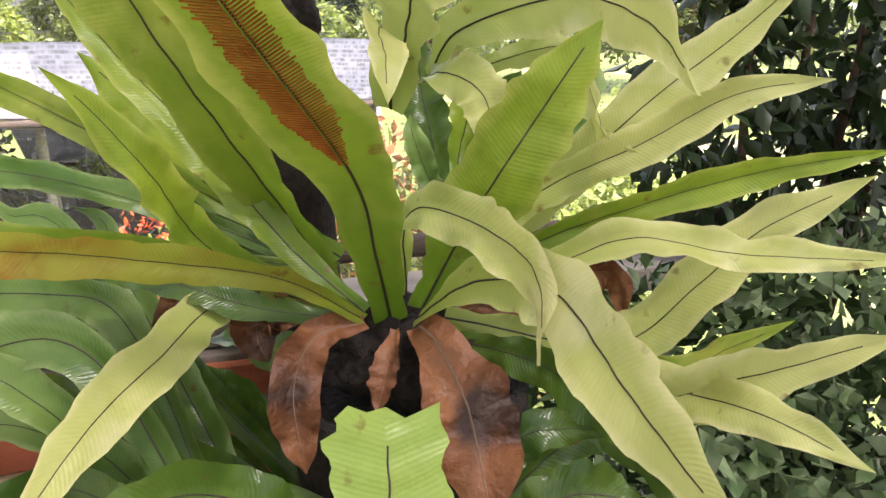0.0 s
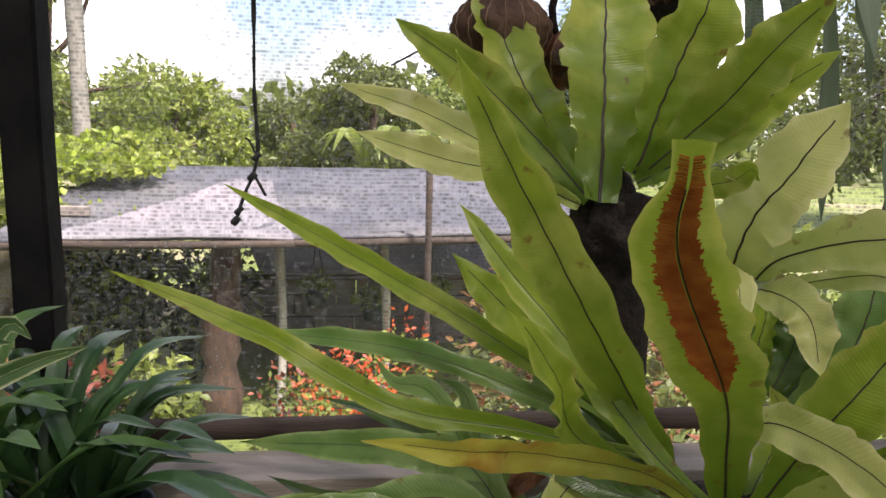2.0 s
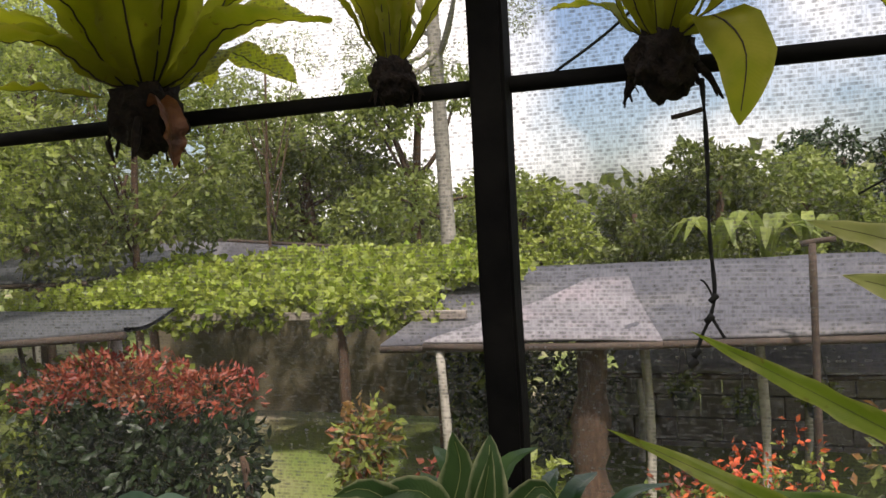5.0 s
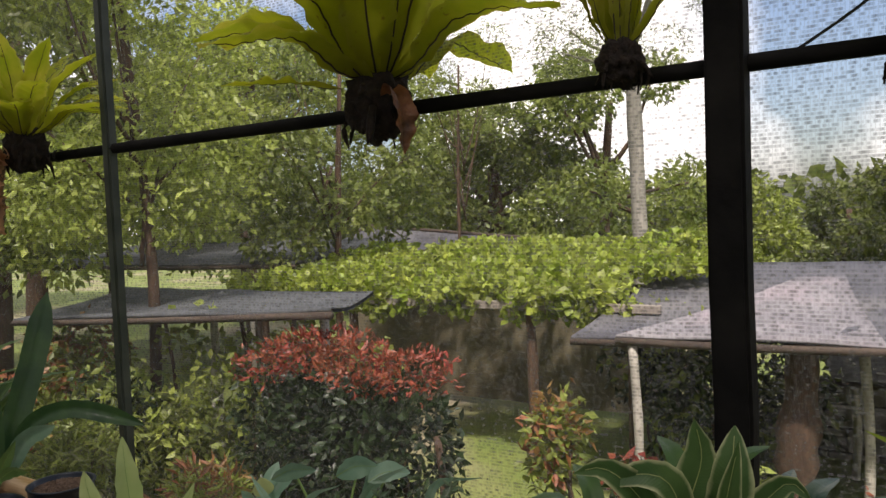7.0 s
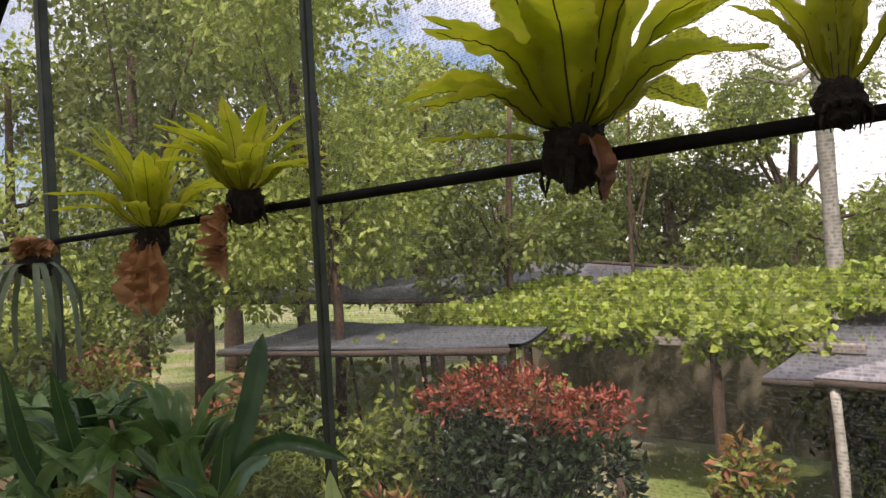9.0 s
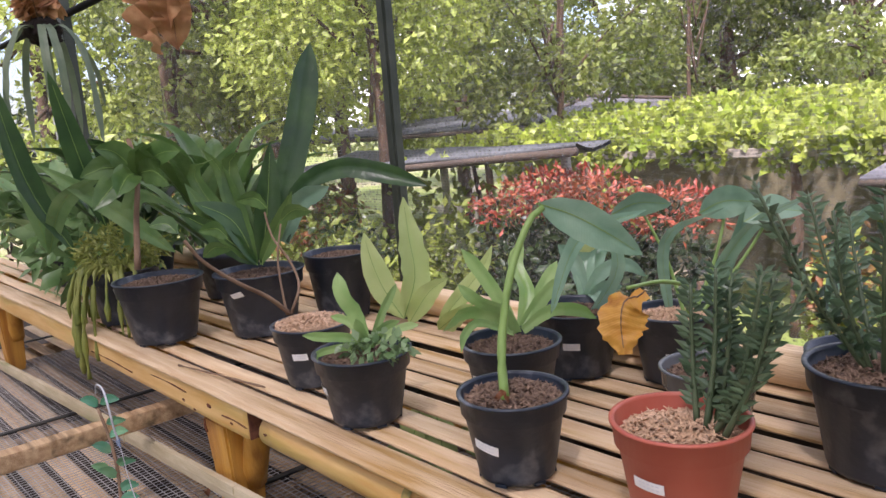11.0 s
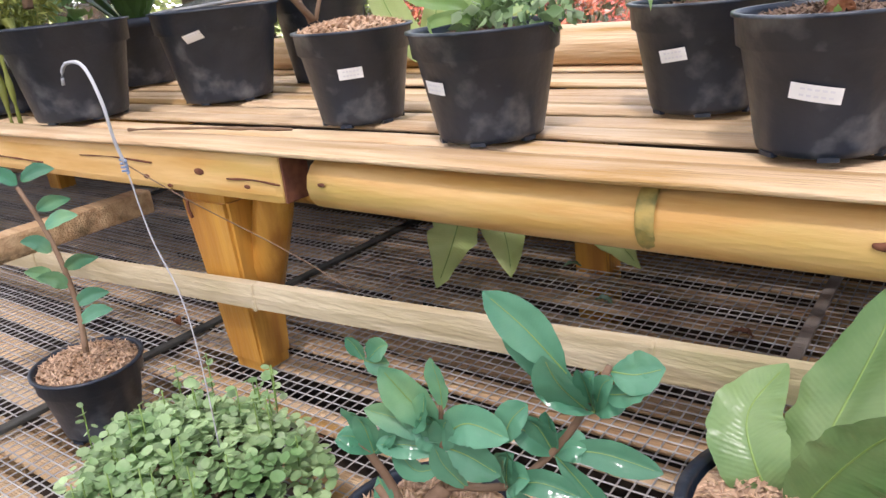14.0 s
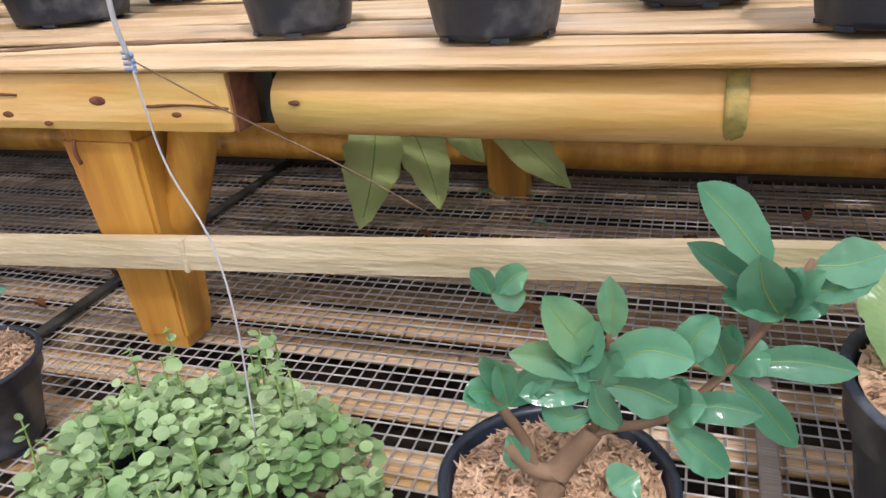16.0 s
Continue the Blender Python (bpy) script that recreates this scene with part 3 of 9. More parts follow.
def post(x, y, w, d, top, mat, label, lean=0.0):
    bm = bmesh.new()
    box(bm, (-w / 2, -d / 2, 0.03), (w / 2, d / 2, top))
    bmesh.ops.subdivide_edges(bm, edges=[e for e in bm.edges if abs(e.verts[0].co.z - e.verts[1].co.z) > 1], cuts=14)
    for v in bm.verts:
        v.co.x += 0.006 * noise.noise(Vector((v.co.z * 3, x, 0))) + lean * (v.co.z - 1.4)
    bmesh.ops.bevel(bm, geom=[e for e in bm.edges if abs(e.verts[0].co.z - e.verts[1].co.z) > 0.05], offset=0.006, segments=2, affect="EDGES")
    ob = part("post", bm, mat, None)
    ob.location = (x, y, 0)
    return tagged(ob, label, "post", "posts of the shade house")


post(-0.045, 2.27, 0.066, 0.066, 3.5, POST, "thick black painted timber post standing by the net")
post(-1.845, 2.285, 0.034, 0.034, 3.5, POSTG, "slim dark green post standing by the net")
post(-4.36, 2.285, 0.085, 0.05, 3.5, POSTG, "slim dark post beside the brown fern nest")
post(2.85, 2.27, 0.06, 0.06, 3.5, POST, "black corner post of the net frame")
bar = tube("crossbar", [(-9, 2.29, 1.80), (-2.3, 2.29, 1.805), (0, 2.29, 1.807), (2.9, 2.29, 1.80)], 0.017, POST, sides=6, n=60, wob=0.1)
tagged(bar, "thin black horizontal pole tied to the posts", "crossbar")
for tx in (-4.36, -2.66, -2.12, -1.845, -0.76, -0.225, -0.045, 0.262, 1.05):
    for k in range(3):
        a = tx + 0.006 * k - 0.006
        ring = [(a + 0.001 * math.sin(q), 2.29 + 0.0195 * math.cos(q), 1.806 + 0.0195 * math.sin(q)) for q in [i * math.pi / 4 for i in range(9)]]
        under(tube("tie", ring, 0.0016, STRING, None, sides=5, n=16, label="twisted wire tie"), bar)
rafter = tube("rafter", [(-5.6, 2.25, 2.95), (-4.4, 2.2, 3.42), (-4.3, 2.2, 3.49)], 0.03, POST, sides=6, n=6)
tagged(rafter, "slanting dark roof brace", "rafter")

# low plinth below the net: dark rail, bricks, concrete block
rail = tube("sill_rail", [(0.05, 2.27, 0.905), (1.2, 2.27, 0.915), (2.8, 2.27, 0.93)], 0.022, DARKWOOD, sides=8, n=14, wob=0.15)
tagged(rail, "dark weathered pole lying along the foot of the net", "rail")
beam = plank("sill_beam", (0.05, 2.12, 0.83), (2.85, 2.24, 0.878), GREYWOOD, bevel=0.006)
tagged(beam, "grey weathered timber plank on a brick wall", "beam")
plinth = plank("wall_plinth", (0.12, 2.1, 0.03), (1.02, 2.26, 0.826), MORTAR)
tagged(plinth, "low old red brick wall with deep joints", "brick wall", kind="structure")
block = plank("concrete_block", (-0.02, 2.08, 0.03), (0.11, 2.24, 0.80), CONCRETE, bevel=0.012)
tagged(block, "pale concrete block at the end of the brick wall", "block")
stake = tube("bamboo_stake", [(0.02, 1.93, 0.03), (0.03, 1.94, 0.5), (0.035, 1.95, 0.93)], 0.014, BAMBOO, sides=10, n=8)
tagged(stake, "upright brown bamboo stake", "stake")

# Added board: keeps the slat gaps and the space under the bench dark.
board = plank("blocking_board", (-4.5, 2.284, 0.03), (-0.09, 2.304, 0.655), DARKWOOD, bevel=0.004)
tagged(board, "added dark board blocking the bright lawn below the bench", "board")

# ---- bench ----
TOP = 0.685
bench = thing("bench", (-1.8, 1.9, 0.03), "long yellow bamboo slat bench carrying rows of potted plants", "bench")


def bamboo(name, x0, x1, y, z, r, mat, parent, nodes, flat=1.0, seed=0, label=""):
    """A bamboo cane along x with swollen nodes; flat < 1 squashes it to a split slat."""
    rnd = random.Random(seed)
    n, sides = 46, 14 if flat == 1.0 else 12
    verts, faces = [], []
    for i in range(n + 1):
        x = x0 + (x1 - x0) * i / n
        bulge = 1 + sum(0.07 * math.exp(-((x - q) / 0.012) ** 2) for q in nodes)
        dy, dz = 0.006 * noise.noise(Vector((x * 1.3, y * 9, seed))), 0.004 * noise.noise(Vector((x * 1.7, y * 7, seed + 5)))
        for k in range(sides):
            a = 2 * math.pi * k / sides
            c, s = math.cos(a), math.sin(a)
            if flat != 1.0:
                c, s = math.copysign(abs(c) ** 0.75, c), math.copysign(abs(s) ** 0.9, s)
            verts.append((x, y + dy + r * bulge * c, z + dz + r * bulge * flat * s))
    for i in range(n):
        for k in range(sides):
            a, b = i * sides + k, i * sides + (k + 1) % sides
            faces.append((a, b, b + sides, a + sides))
    faces += [tuple(range(sides))[::-1], tuple(range(n * sides, (n + 1) * sides))]
    ob = meshob(name, verts, faces, mat, None, label)
    return under(ob, parent)


rnd = random.Random(4)
yy = 1.652
while yy < 2.25:
    w = rnd.uniform(0.021, 0.028)
    bamboo("slat", -4.3, 0.7, yy + w, TOP - 0.0062 + rnd.uniform(-0.004, 0.0008), w, SLAT, bench, [rnd.uniform(-4, 0.6) for q in range(11)], 0.22, int(yy * 1000))
    yy += 2 * w + rnd.uniform(0.011, 0.019)
front_left = plank("front_beam", (-4.3, 1.585, 0.612), (-1.468, 1.632, 0.674), BAMBOO, bench, 0.012, "squared yellow front beam with knots")
bamboo("front_slat", -4.3, 0.7, 1.607, TOP - 0.0062, 0.031, SLAT, bench, [-3.1, -2.2, -1.05, -0.2], 0.22, 77)
bamboo("front_cane", -1.425, 0.7, 1.614, 0.637, 0.031, BAMBOO, bench, [-1.03, -0.42, 0.2], 1.0, 3, "glossy yellow bamboo front cane")
bamboo("back_cane", -4.3, 0.7, 2.19, TOP + 0.034, 0.034, SLAT, bench, [-3.3, -2.5, -1.7, -1.15, -0.4, 0.2], 1.0, 8, "pale dusty bamboo cane along the back")
bamboo("lower_cane", -4.3, 0.7, 2.2, 0.404, 0.033, OILED, bench, [-3.3, -2.5, -1.7, -1.15, -0.4, 0.2], 1.0, 9, "orange bamboo cane under the bench")


for q in (-1.03, -0.42, 0.2):
    nd = lathe("node", [(0.0308, -0.005), (0.0318, -0.004), (0.0325, -0.001), (0.0321, 0.0), (0.0325, 0.002), (0.0318, 0.010), (0.0308, 0.012)], NODE, None, 20, "greenish swollen bamboo node")
    nd.matrix_basis = pose(q, 1.6145, 0.6405, 0, 90, 0)
    under(nd, bench)


def taper_leg(x, y, w0, w1, z0, z1, name="leg"):
    bm = bmesh.new()
    box(bm, (-0.5, -0.5, 0), (0.5, 0.5, 1))
    bmesh.ops.subdivide_edges(bm, edges=bm.edges[:], cuts=2)
    bmesh.ops.bevel(bm, geom=[e for e in bm.edges if e.is_boundary or e.calc_face_angle(0) > 1], offset=0.06, segments=2, affect="EDGES")
    for v in bm.verts:
        k = v.co.z
        w = w0 + (w1 - w0) * k
        v.co = Vector((x + v.co.x * w + 0.010 * (1 - k), y + v.co.y * w * 0.85, z0 + (z1 - z0) * k))
    return under(part(name, bm, OILED, None, "orange oiled timber leg"), bench)


for lx in (-3.5, -1.655, 0.25):
    taper_leg(lx, 1.645, 0.064, 0.100, 0.334, 0.612)
    taper_leg(lx + 0.3, 2.18, 0.06, 0.07, 0.03, TOP - 0.03, "back_leg")
    br = tube("brace", [(lx + 0.03, 1.66, 0.46), (lx + 0.075, 1.655, 0.56), (lx + 0.10, 1.65, 0.625)], 0.027, OILED, bench, sides=8, n=6, label="slanting brace beside the leg")
plank("side_beam", (-1.990, 1.25, 0.516), (-1.950, 1.715, 0.556), SLATDARK, bench, 0.006, "squared brown beam jutting out beside the leg")
for cx in (-2.25, -0.35, -3.9):
    plank("cross_beam", (cx, 1.63, 0.60), (cx + 0.05, 2.2, 0.655), OILED, bench, 0.006)
for kx, kz, kr in ((-1.62, 0.645, 0.007), (-1.53, 0.632, 0.004), (-1.74, 0.63, 0.005), (-1.69, 0.621, 0.004)):
    bm = bmesh.new()
    bmesh.ops.create_icosphere(bm, subdivisions=2, radius=1)
    for v in bm.verts:
        v.co = Vector((kx + v.co.x * kr * 1.5, 1.585 + v.co.y * 0.0014, kz + v.co.z * kr * 0.7))
    under(part("knot", bm, KNOT, None, "dark knot in the front beam", True), bench)
for kx, kz, kr in ((-0.85, 0.644, 0.006), (-0.76, 0.632, 0.0025), (-1.40, 0.645, 0.004), (-0.842, 0.638, 0.0045)):
    bm = bmesh.new()
    bmesh.ops.create_icosphere(bm, subdivisions=2, radius=1)
    for v in bm.verts:
        f = 1 + 0.3 * noise.noise(v.co * 2)
        v.co = Vector((kx + v.co.x * kr * 1.5 * f, 1.5832 + v.co.y * 0.0016, kz + v.co.z * kr * 0.6 * f))
    under(part("knot", bm, KNOT, None, "purple-brown stain on the bamboo", True), bench)

for x0, x1, z in ((-1.565, -1.47, 0.640), (-1.90, -1.72, 0.652), (-2.3, -2.02, 0.634)):
    crack = [(x0, 1.5838, z), ((x0 + x1) / 2, 1.5836, z + 0.002), (x1, 1.5838, z - 0.001)]
    tube("crack", crack, 0.0011, KNOT, bench, sides=5, n=10, wob=1.2, label="dark drying crack in the front beam")
# Dark sheet on the beam end carries the shade of the gap beside it.
plank("beam_end", (-1.4685, 1.588, 0.615), (-1.4655, 1.629, 0.671), KNOT, bench, 0.001, "dark end of the front beam with the gap's shade in its colour")
tube("crack", [(-1.675, 1.5955, 0.600), (-1.679, 1.597, 0.585), (-1.677, 1.599, 0.572)], 0.0022, KNOT, bench, sides=5, n=6, wob=0.6, label="dark split in the leg")

# ---- lower shelf ----
SHELF = 0.330
shelf = thing("shelf", (-1.8, 1.6, 0.03), "low bamboo slat shelf covered with wire mesh below the bench", "shelf")
rnd = random.Random(9)
yy = 1.03
while yy < 2.28:
    w = rnd.uniform(0.021, 0.027)
    # Dark slats favoured past y 1.7: shade under the bench put into colour.
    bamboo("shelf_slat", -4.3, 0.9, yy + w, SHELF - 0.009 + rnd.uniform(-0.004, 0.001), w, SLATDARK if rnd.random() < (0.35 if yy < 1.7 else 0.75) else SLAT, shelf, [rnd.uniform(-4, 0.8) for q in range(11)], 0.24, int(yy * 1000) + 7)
    yy += 2 * w + rnd.uniform(0.020, 0.044)
for sx in (-3.9, -2.75, -1.83, -0.975, 0.1):
    plank("iron_strip", (sx - 0.009, 1.03, SHELF + 0.004), (sx + 0.009, 2.27, SHELF + 0.011), IRON if sx < -1.5 else GREYWOOD, shelf, 0.002, "flat strip across the mesh")
    plank("bearer", (sx - 0.02, 1.03, SHELF - 0.07), (sx + 0.02, 2.27, SHELF - 0.022), SLATDARK, shelf, 0.005)
    for ly in (1.08, 2.2):
        plank("shelf_leg", (sx - 0.025, ly - 0.025, 0.03), (sx + 0.025, ly + 0.025, SHELF - 0.071), SLATDARK, shelf, 0.005)
# wire mesh: crossing wires, each a thin square rod
wv, wf = [], []


def wire(p, q, r):
    i = len(wv)
    d = Vector(q) - Vector(p)
    s = Vector((0, 1, 0)) if abs(d.x) > abs(d.y) else Vector((1, 0, 0))
    for e in (Vector(p), Vector(q)):
        wv.extend([e + s * r, e + Vector((0, 0, r)), e - s * r, e - Vector((0, 0, r))])
    for k in range(4):
        wf.append((i + k, i + (k + 1) % 4, i + 4 + (k + 1) % 4, i + 4 + k))


pitch = 0.0165
for i in range(int(4.4 / pitch)):
    x = -3.6 + i * pitch
    k = [1.03 + 0.31 * j for j in range(5)]
    for a, b in zip(k, k[1:]):
        wire((x + 0.003 * noise.noise(Vector((x * 3, a * 3, 0))), a, SHELF + 0.001), (x + 0.003 * noise.noise(Vector((x * 3, b * 3, 0))), b, SHELF + 0.001), 0.0012)
for j in range(int(1.24 / pitch)):
    y = 1.03 + j * pitch
    k = [-3.6 + 0.44 * i for i in range(11)]
    for a, b in zip(k, k[1:]):
        wire((a, y + 0.004 * noise.noise(Vector((a * 2, y * 3, 3))), SHELF + 0.0015), (b, y + 0.004 * noise.noise(Vector((b * 2, y * 3, 3))), SHELF + 0.0015), 0.0012)
mesh = meshob("wire_mesh", wv, wf, STEEL, None, "square galvanised wire mesh laid over slats", False)
mesh["kind"] = "stuff"
under(mesh, shelf)
midrail = thing("front_rail", (-1.4, 1.595, 0.48), "weathered split bamboo rail in front of the bench leg", "rail")
mv, mf = [], []
for i in range(41):
    x = -4.0 + 4.4 * i / 40
    z = 0.466 + 0.058 * (x + 1.78)
    b = 1 + 0.12 * sum(math.exp(-((x - q) / 0.014) ** 2) for q in (-2.9, -2.15, -1.56, -1.02, -0.4))
    for dy, dz in ((-0.007, -0.017), (-0.009, 0), (-0.007, 0.017), (0.004, 0.019), (0.004, -0.019)):
        mv.append((x, 1.592 + dy * b, z + dz * b))
for i in range(40):
    for k in range(5):
        a, b2 = i * 5 + k, i * 5 + (k + 1) % 5
        mf.append((a, b2, b2 + 5, a + 5))
under(meshob("strip", mv, mf, RAILWOOD, smooth=False), midrail)
for q in (-2.9, -2.15, -1.56, -1.02, -0.4):
    z = 0.466 + 0.058 * (q + 1.78)
    plank("node", (q - 0.003, 1.5815, z - 0.0195), (q + 0.003, 1.5965, z + 0.0195), RAILWOOD, midrail, 0.002, "swollen bamboo node")

HP = (1.474, 1.873, 1.352)

# ---- bird's nest ferns in the corner ----
fern = thing("nest_fern", (0.968, 1.745, 0.03), "large bird's nest fern with arching yellow-green fronds in a black pot", "fern")
fern_back = thing("nest_fern", (0.90, 2.0, 0.03), "upright bird's nest fern with broad pale fronds on a black trunk", "fern")
fern_low = thing("nest_fern", (0.99, 1.62, 0.03), "lower bird's nest fern on the floor, green leaves coloured as in shade", "fern")


def rootball(parent, at, rx, rz, seed, name="root_ball"):
    bm = bmesh.new()
    bmesh.ops.create_icosphere(bm, subdivisions=4, radius=1)
    for v in bm.verts:
        f = 1 + 0.35 * noise.noise(v.co * 2.2 + Vector((seed, 0, 0))) + 0.2 * noise.noise(v.co * 7 + Vector((0, seed, 0)))
        v.co = Vector((at[0] + v.co.x * rx * f, at[1] + v.co.y * rx * f, at[2] + v.co.z * rz * f))
    return under(part(name, bm, ROOT, None, "black fibrous root ball", True), parent)


def stand_pot(parent, x, y, r0, r1, z0, z1):
    ob = lathe("pot", [(r0 * 0.9, 0), (r0, 0.01), (r1, z1 - z0 - 0.03), (r1 * 1.06, z1 - z0 - 0.03), (r1 * 1.06, z1 - z0), (r1 * 0.95, z1 - z0), (r1 * 0.9, z1 - z0 - 0.03), (0.001, z1 - z0 - 0.03)], ROOT, None, label="black pot covered with roots")
    ob.location = (x, y, z0)
    under(ob, parent)
    return ob


stand_pot(fern, 0.975, 1.76, 0.10, 0.135, 0.55, 0.93)
plank("pedestal", (0.87, 1.66, 0.03), (1.08, 1.87, 0.55), MORTAR, fern, 0.01, "stack of old bricks under the pot")
rootball(fern, (0.972, 1.75, 0.965), 0.085, 0.06, 3)
rootball(fern_back, (0.865, 1.975, 1.33), 0.06, 0.075, 5)
tube("trunk", [(0.93, 2.03, 0.03), (0.93, 2.03, 0.6), (0.90, 2.0, 1.1), (0.87, 1.98, 1.33)], 0.05, ROOT, fern_back, sides=12, n=16, wob=0.6, label="black fibrous trunk")
stand_pot(fern_low, 0.99, 1.42, 0.09, 0.12, 0.03, 0.3)

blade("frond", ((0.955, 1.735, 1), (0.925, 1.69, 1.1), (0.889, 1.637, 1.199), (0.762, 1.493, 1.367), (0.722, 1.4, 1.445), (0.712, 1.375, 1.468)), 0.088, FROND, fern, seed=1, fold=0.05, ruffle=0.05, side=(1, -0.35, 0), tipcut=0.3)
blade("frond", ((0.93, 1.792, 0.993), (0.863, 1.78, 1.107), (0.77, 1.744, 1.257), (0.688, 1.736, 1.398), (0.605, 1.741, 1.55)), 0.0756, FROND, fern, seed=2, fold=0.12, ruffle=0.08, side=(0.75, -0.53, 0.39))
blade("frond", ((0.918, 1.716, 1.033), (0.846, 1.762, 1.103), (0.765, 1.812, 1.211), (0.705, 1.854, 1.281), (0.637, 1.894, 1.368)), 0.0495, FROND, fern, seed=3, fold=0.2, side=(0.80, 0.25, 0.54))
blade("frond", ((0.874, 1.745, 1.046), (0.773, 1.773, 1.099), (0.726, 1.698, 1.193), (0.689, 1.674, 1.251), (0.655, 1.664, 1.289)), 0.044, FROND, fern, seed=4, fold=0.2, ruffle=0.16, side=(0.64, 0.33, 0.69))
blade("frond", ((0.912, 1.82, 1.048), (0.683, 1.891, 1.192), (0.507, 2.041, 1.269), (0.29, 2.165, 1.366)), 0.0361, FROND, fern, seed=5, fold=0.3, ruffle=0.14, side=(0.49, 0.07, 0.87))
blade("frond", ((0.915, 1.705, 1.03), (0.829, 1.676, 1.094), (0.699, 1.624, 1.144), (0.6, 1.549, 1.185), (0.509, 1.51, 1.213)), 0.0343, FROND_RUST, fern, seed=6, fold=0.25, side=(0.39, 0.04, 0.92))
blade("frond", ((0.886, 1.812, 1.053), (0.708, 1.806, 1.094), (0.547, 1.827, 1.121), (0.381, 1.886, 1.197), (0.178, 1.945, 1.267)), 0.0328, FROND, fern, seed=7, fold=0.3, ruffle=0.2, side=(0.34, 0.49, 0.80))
blade("frond", ((0.912, 1.716, 1.026), (0.817, 1.749, 1.037), (0.718, 1.791, 1.066), (0.64, 1.837, 1.064)), 0.0344, FROND_SHADED, fern, seed=8, fold=0.2, side=(0.34, 0.51, 0.80))
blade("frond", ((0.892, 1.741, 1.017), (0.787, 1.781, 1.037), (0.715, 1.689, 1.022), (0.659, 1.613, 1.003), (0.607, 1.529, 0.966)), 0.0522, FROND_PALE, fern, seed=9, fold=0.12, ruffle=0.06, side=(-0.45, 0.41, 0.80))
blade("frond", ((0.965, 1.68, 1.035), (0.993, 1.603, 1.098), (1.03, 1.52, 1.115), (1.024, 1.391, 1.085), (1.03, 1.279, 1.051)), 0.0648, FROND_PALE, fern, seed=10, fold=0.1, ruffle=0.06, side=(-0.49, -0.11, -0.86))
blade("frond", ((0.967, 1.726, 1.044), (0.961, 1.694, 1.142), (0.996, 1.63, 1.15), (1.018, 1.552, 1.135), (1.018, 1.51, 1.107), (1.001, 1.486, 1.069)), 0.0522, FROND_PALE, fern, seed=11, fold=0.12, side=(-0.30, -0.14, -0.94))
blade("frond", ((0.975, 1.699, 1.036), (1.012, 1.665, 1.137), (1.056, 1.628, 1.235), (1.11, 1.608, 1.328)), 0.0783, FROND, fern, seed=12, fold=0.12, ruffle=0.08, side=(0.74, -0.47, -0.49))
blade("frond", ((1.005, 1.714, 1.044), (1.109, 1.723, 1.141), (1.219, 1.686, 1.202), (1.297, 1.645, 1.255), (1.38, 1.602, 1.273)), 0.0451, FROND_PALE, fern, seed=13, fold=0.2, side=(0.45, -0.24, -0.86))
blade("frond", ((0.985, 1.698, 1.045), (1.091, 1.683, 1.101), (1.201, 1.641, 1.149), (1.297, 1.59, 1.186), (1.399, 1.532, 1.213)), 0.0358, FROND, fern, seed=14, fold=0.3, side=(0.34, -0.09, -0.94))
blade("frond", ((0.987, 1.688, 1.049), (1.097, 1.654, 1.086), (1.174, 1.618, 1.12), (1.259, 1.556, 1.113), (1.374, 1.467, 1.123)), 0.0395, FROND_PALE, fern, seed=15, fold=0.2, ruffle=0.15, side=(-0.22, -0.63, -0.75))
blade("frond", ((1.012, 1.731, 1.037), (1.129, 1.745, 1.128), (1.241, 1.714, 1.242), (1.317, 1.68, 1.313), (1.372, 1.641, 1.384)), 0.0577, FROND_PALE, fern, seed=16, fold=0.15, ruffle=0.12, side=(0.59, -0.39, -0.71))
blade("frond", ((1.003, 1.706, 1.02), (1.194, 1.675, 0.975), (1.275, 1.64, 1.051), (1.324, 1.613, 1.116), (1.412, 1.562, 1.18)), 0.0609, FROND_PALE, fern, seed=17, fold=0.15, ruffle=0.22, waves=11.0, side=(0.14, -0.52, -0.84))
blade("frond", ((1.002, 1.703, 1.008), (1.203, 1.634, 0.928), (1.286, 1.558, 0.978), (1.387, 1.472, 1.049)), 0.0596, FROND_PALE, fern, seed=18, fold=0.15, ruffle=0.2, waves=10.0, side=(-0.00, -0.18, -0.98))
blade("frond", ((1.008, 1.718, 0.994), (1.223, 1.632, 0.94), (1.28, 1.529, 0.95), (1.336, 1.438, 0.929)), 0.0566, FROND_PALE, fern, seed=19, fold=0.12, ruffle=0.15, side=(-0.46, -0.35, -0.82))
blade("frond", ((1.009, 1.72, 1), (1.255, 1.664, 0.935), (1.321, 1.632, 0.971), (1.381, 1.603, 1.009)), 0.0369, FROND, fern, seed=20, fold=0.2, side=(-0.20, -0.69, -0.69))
blade("frond", ((0.989, 1.705, 1.001), (1.065, 1.645, 0.994), (1.095, 1.577, 0.986), (1.104, 1.481, 0.969)), 0.0465, FROND_SHADED, fern, seed=21, fold=0.15, side=(-0.29, -0.01, -0.96))
blade("frond", ((0.926, 1.742, 1.021), (0.865, 1.857, 1.044), (0.794, 1.95, 1.091), (0.766, 2.003, 1.158)), 0.0596, FROND_SHADED, fern, seed=22, fold=0.2, side=(0.48, -0.16, 0.86))
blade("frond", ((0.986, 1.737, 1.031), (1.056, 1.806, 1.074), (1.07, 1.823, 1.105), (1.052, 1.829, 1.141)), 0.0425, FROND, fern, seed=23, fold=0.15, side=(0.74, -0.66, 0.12))
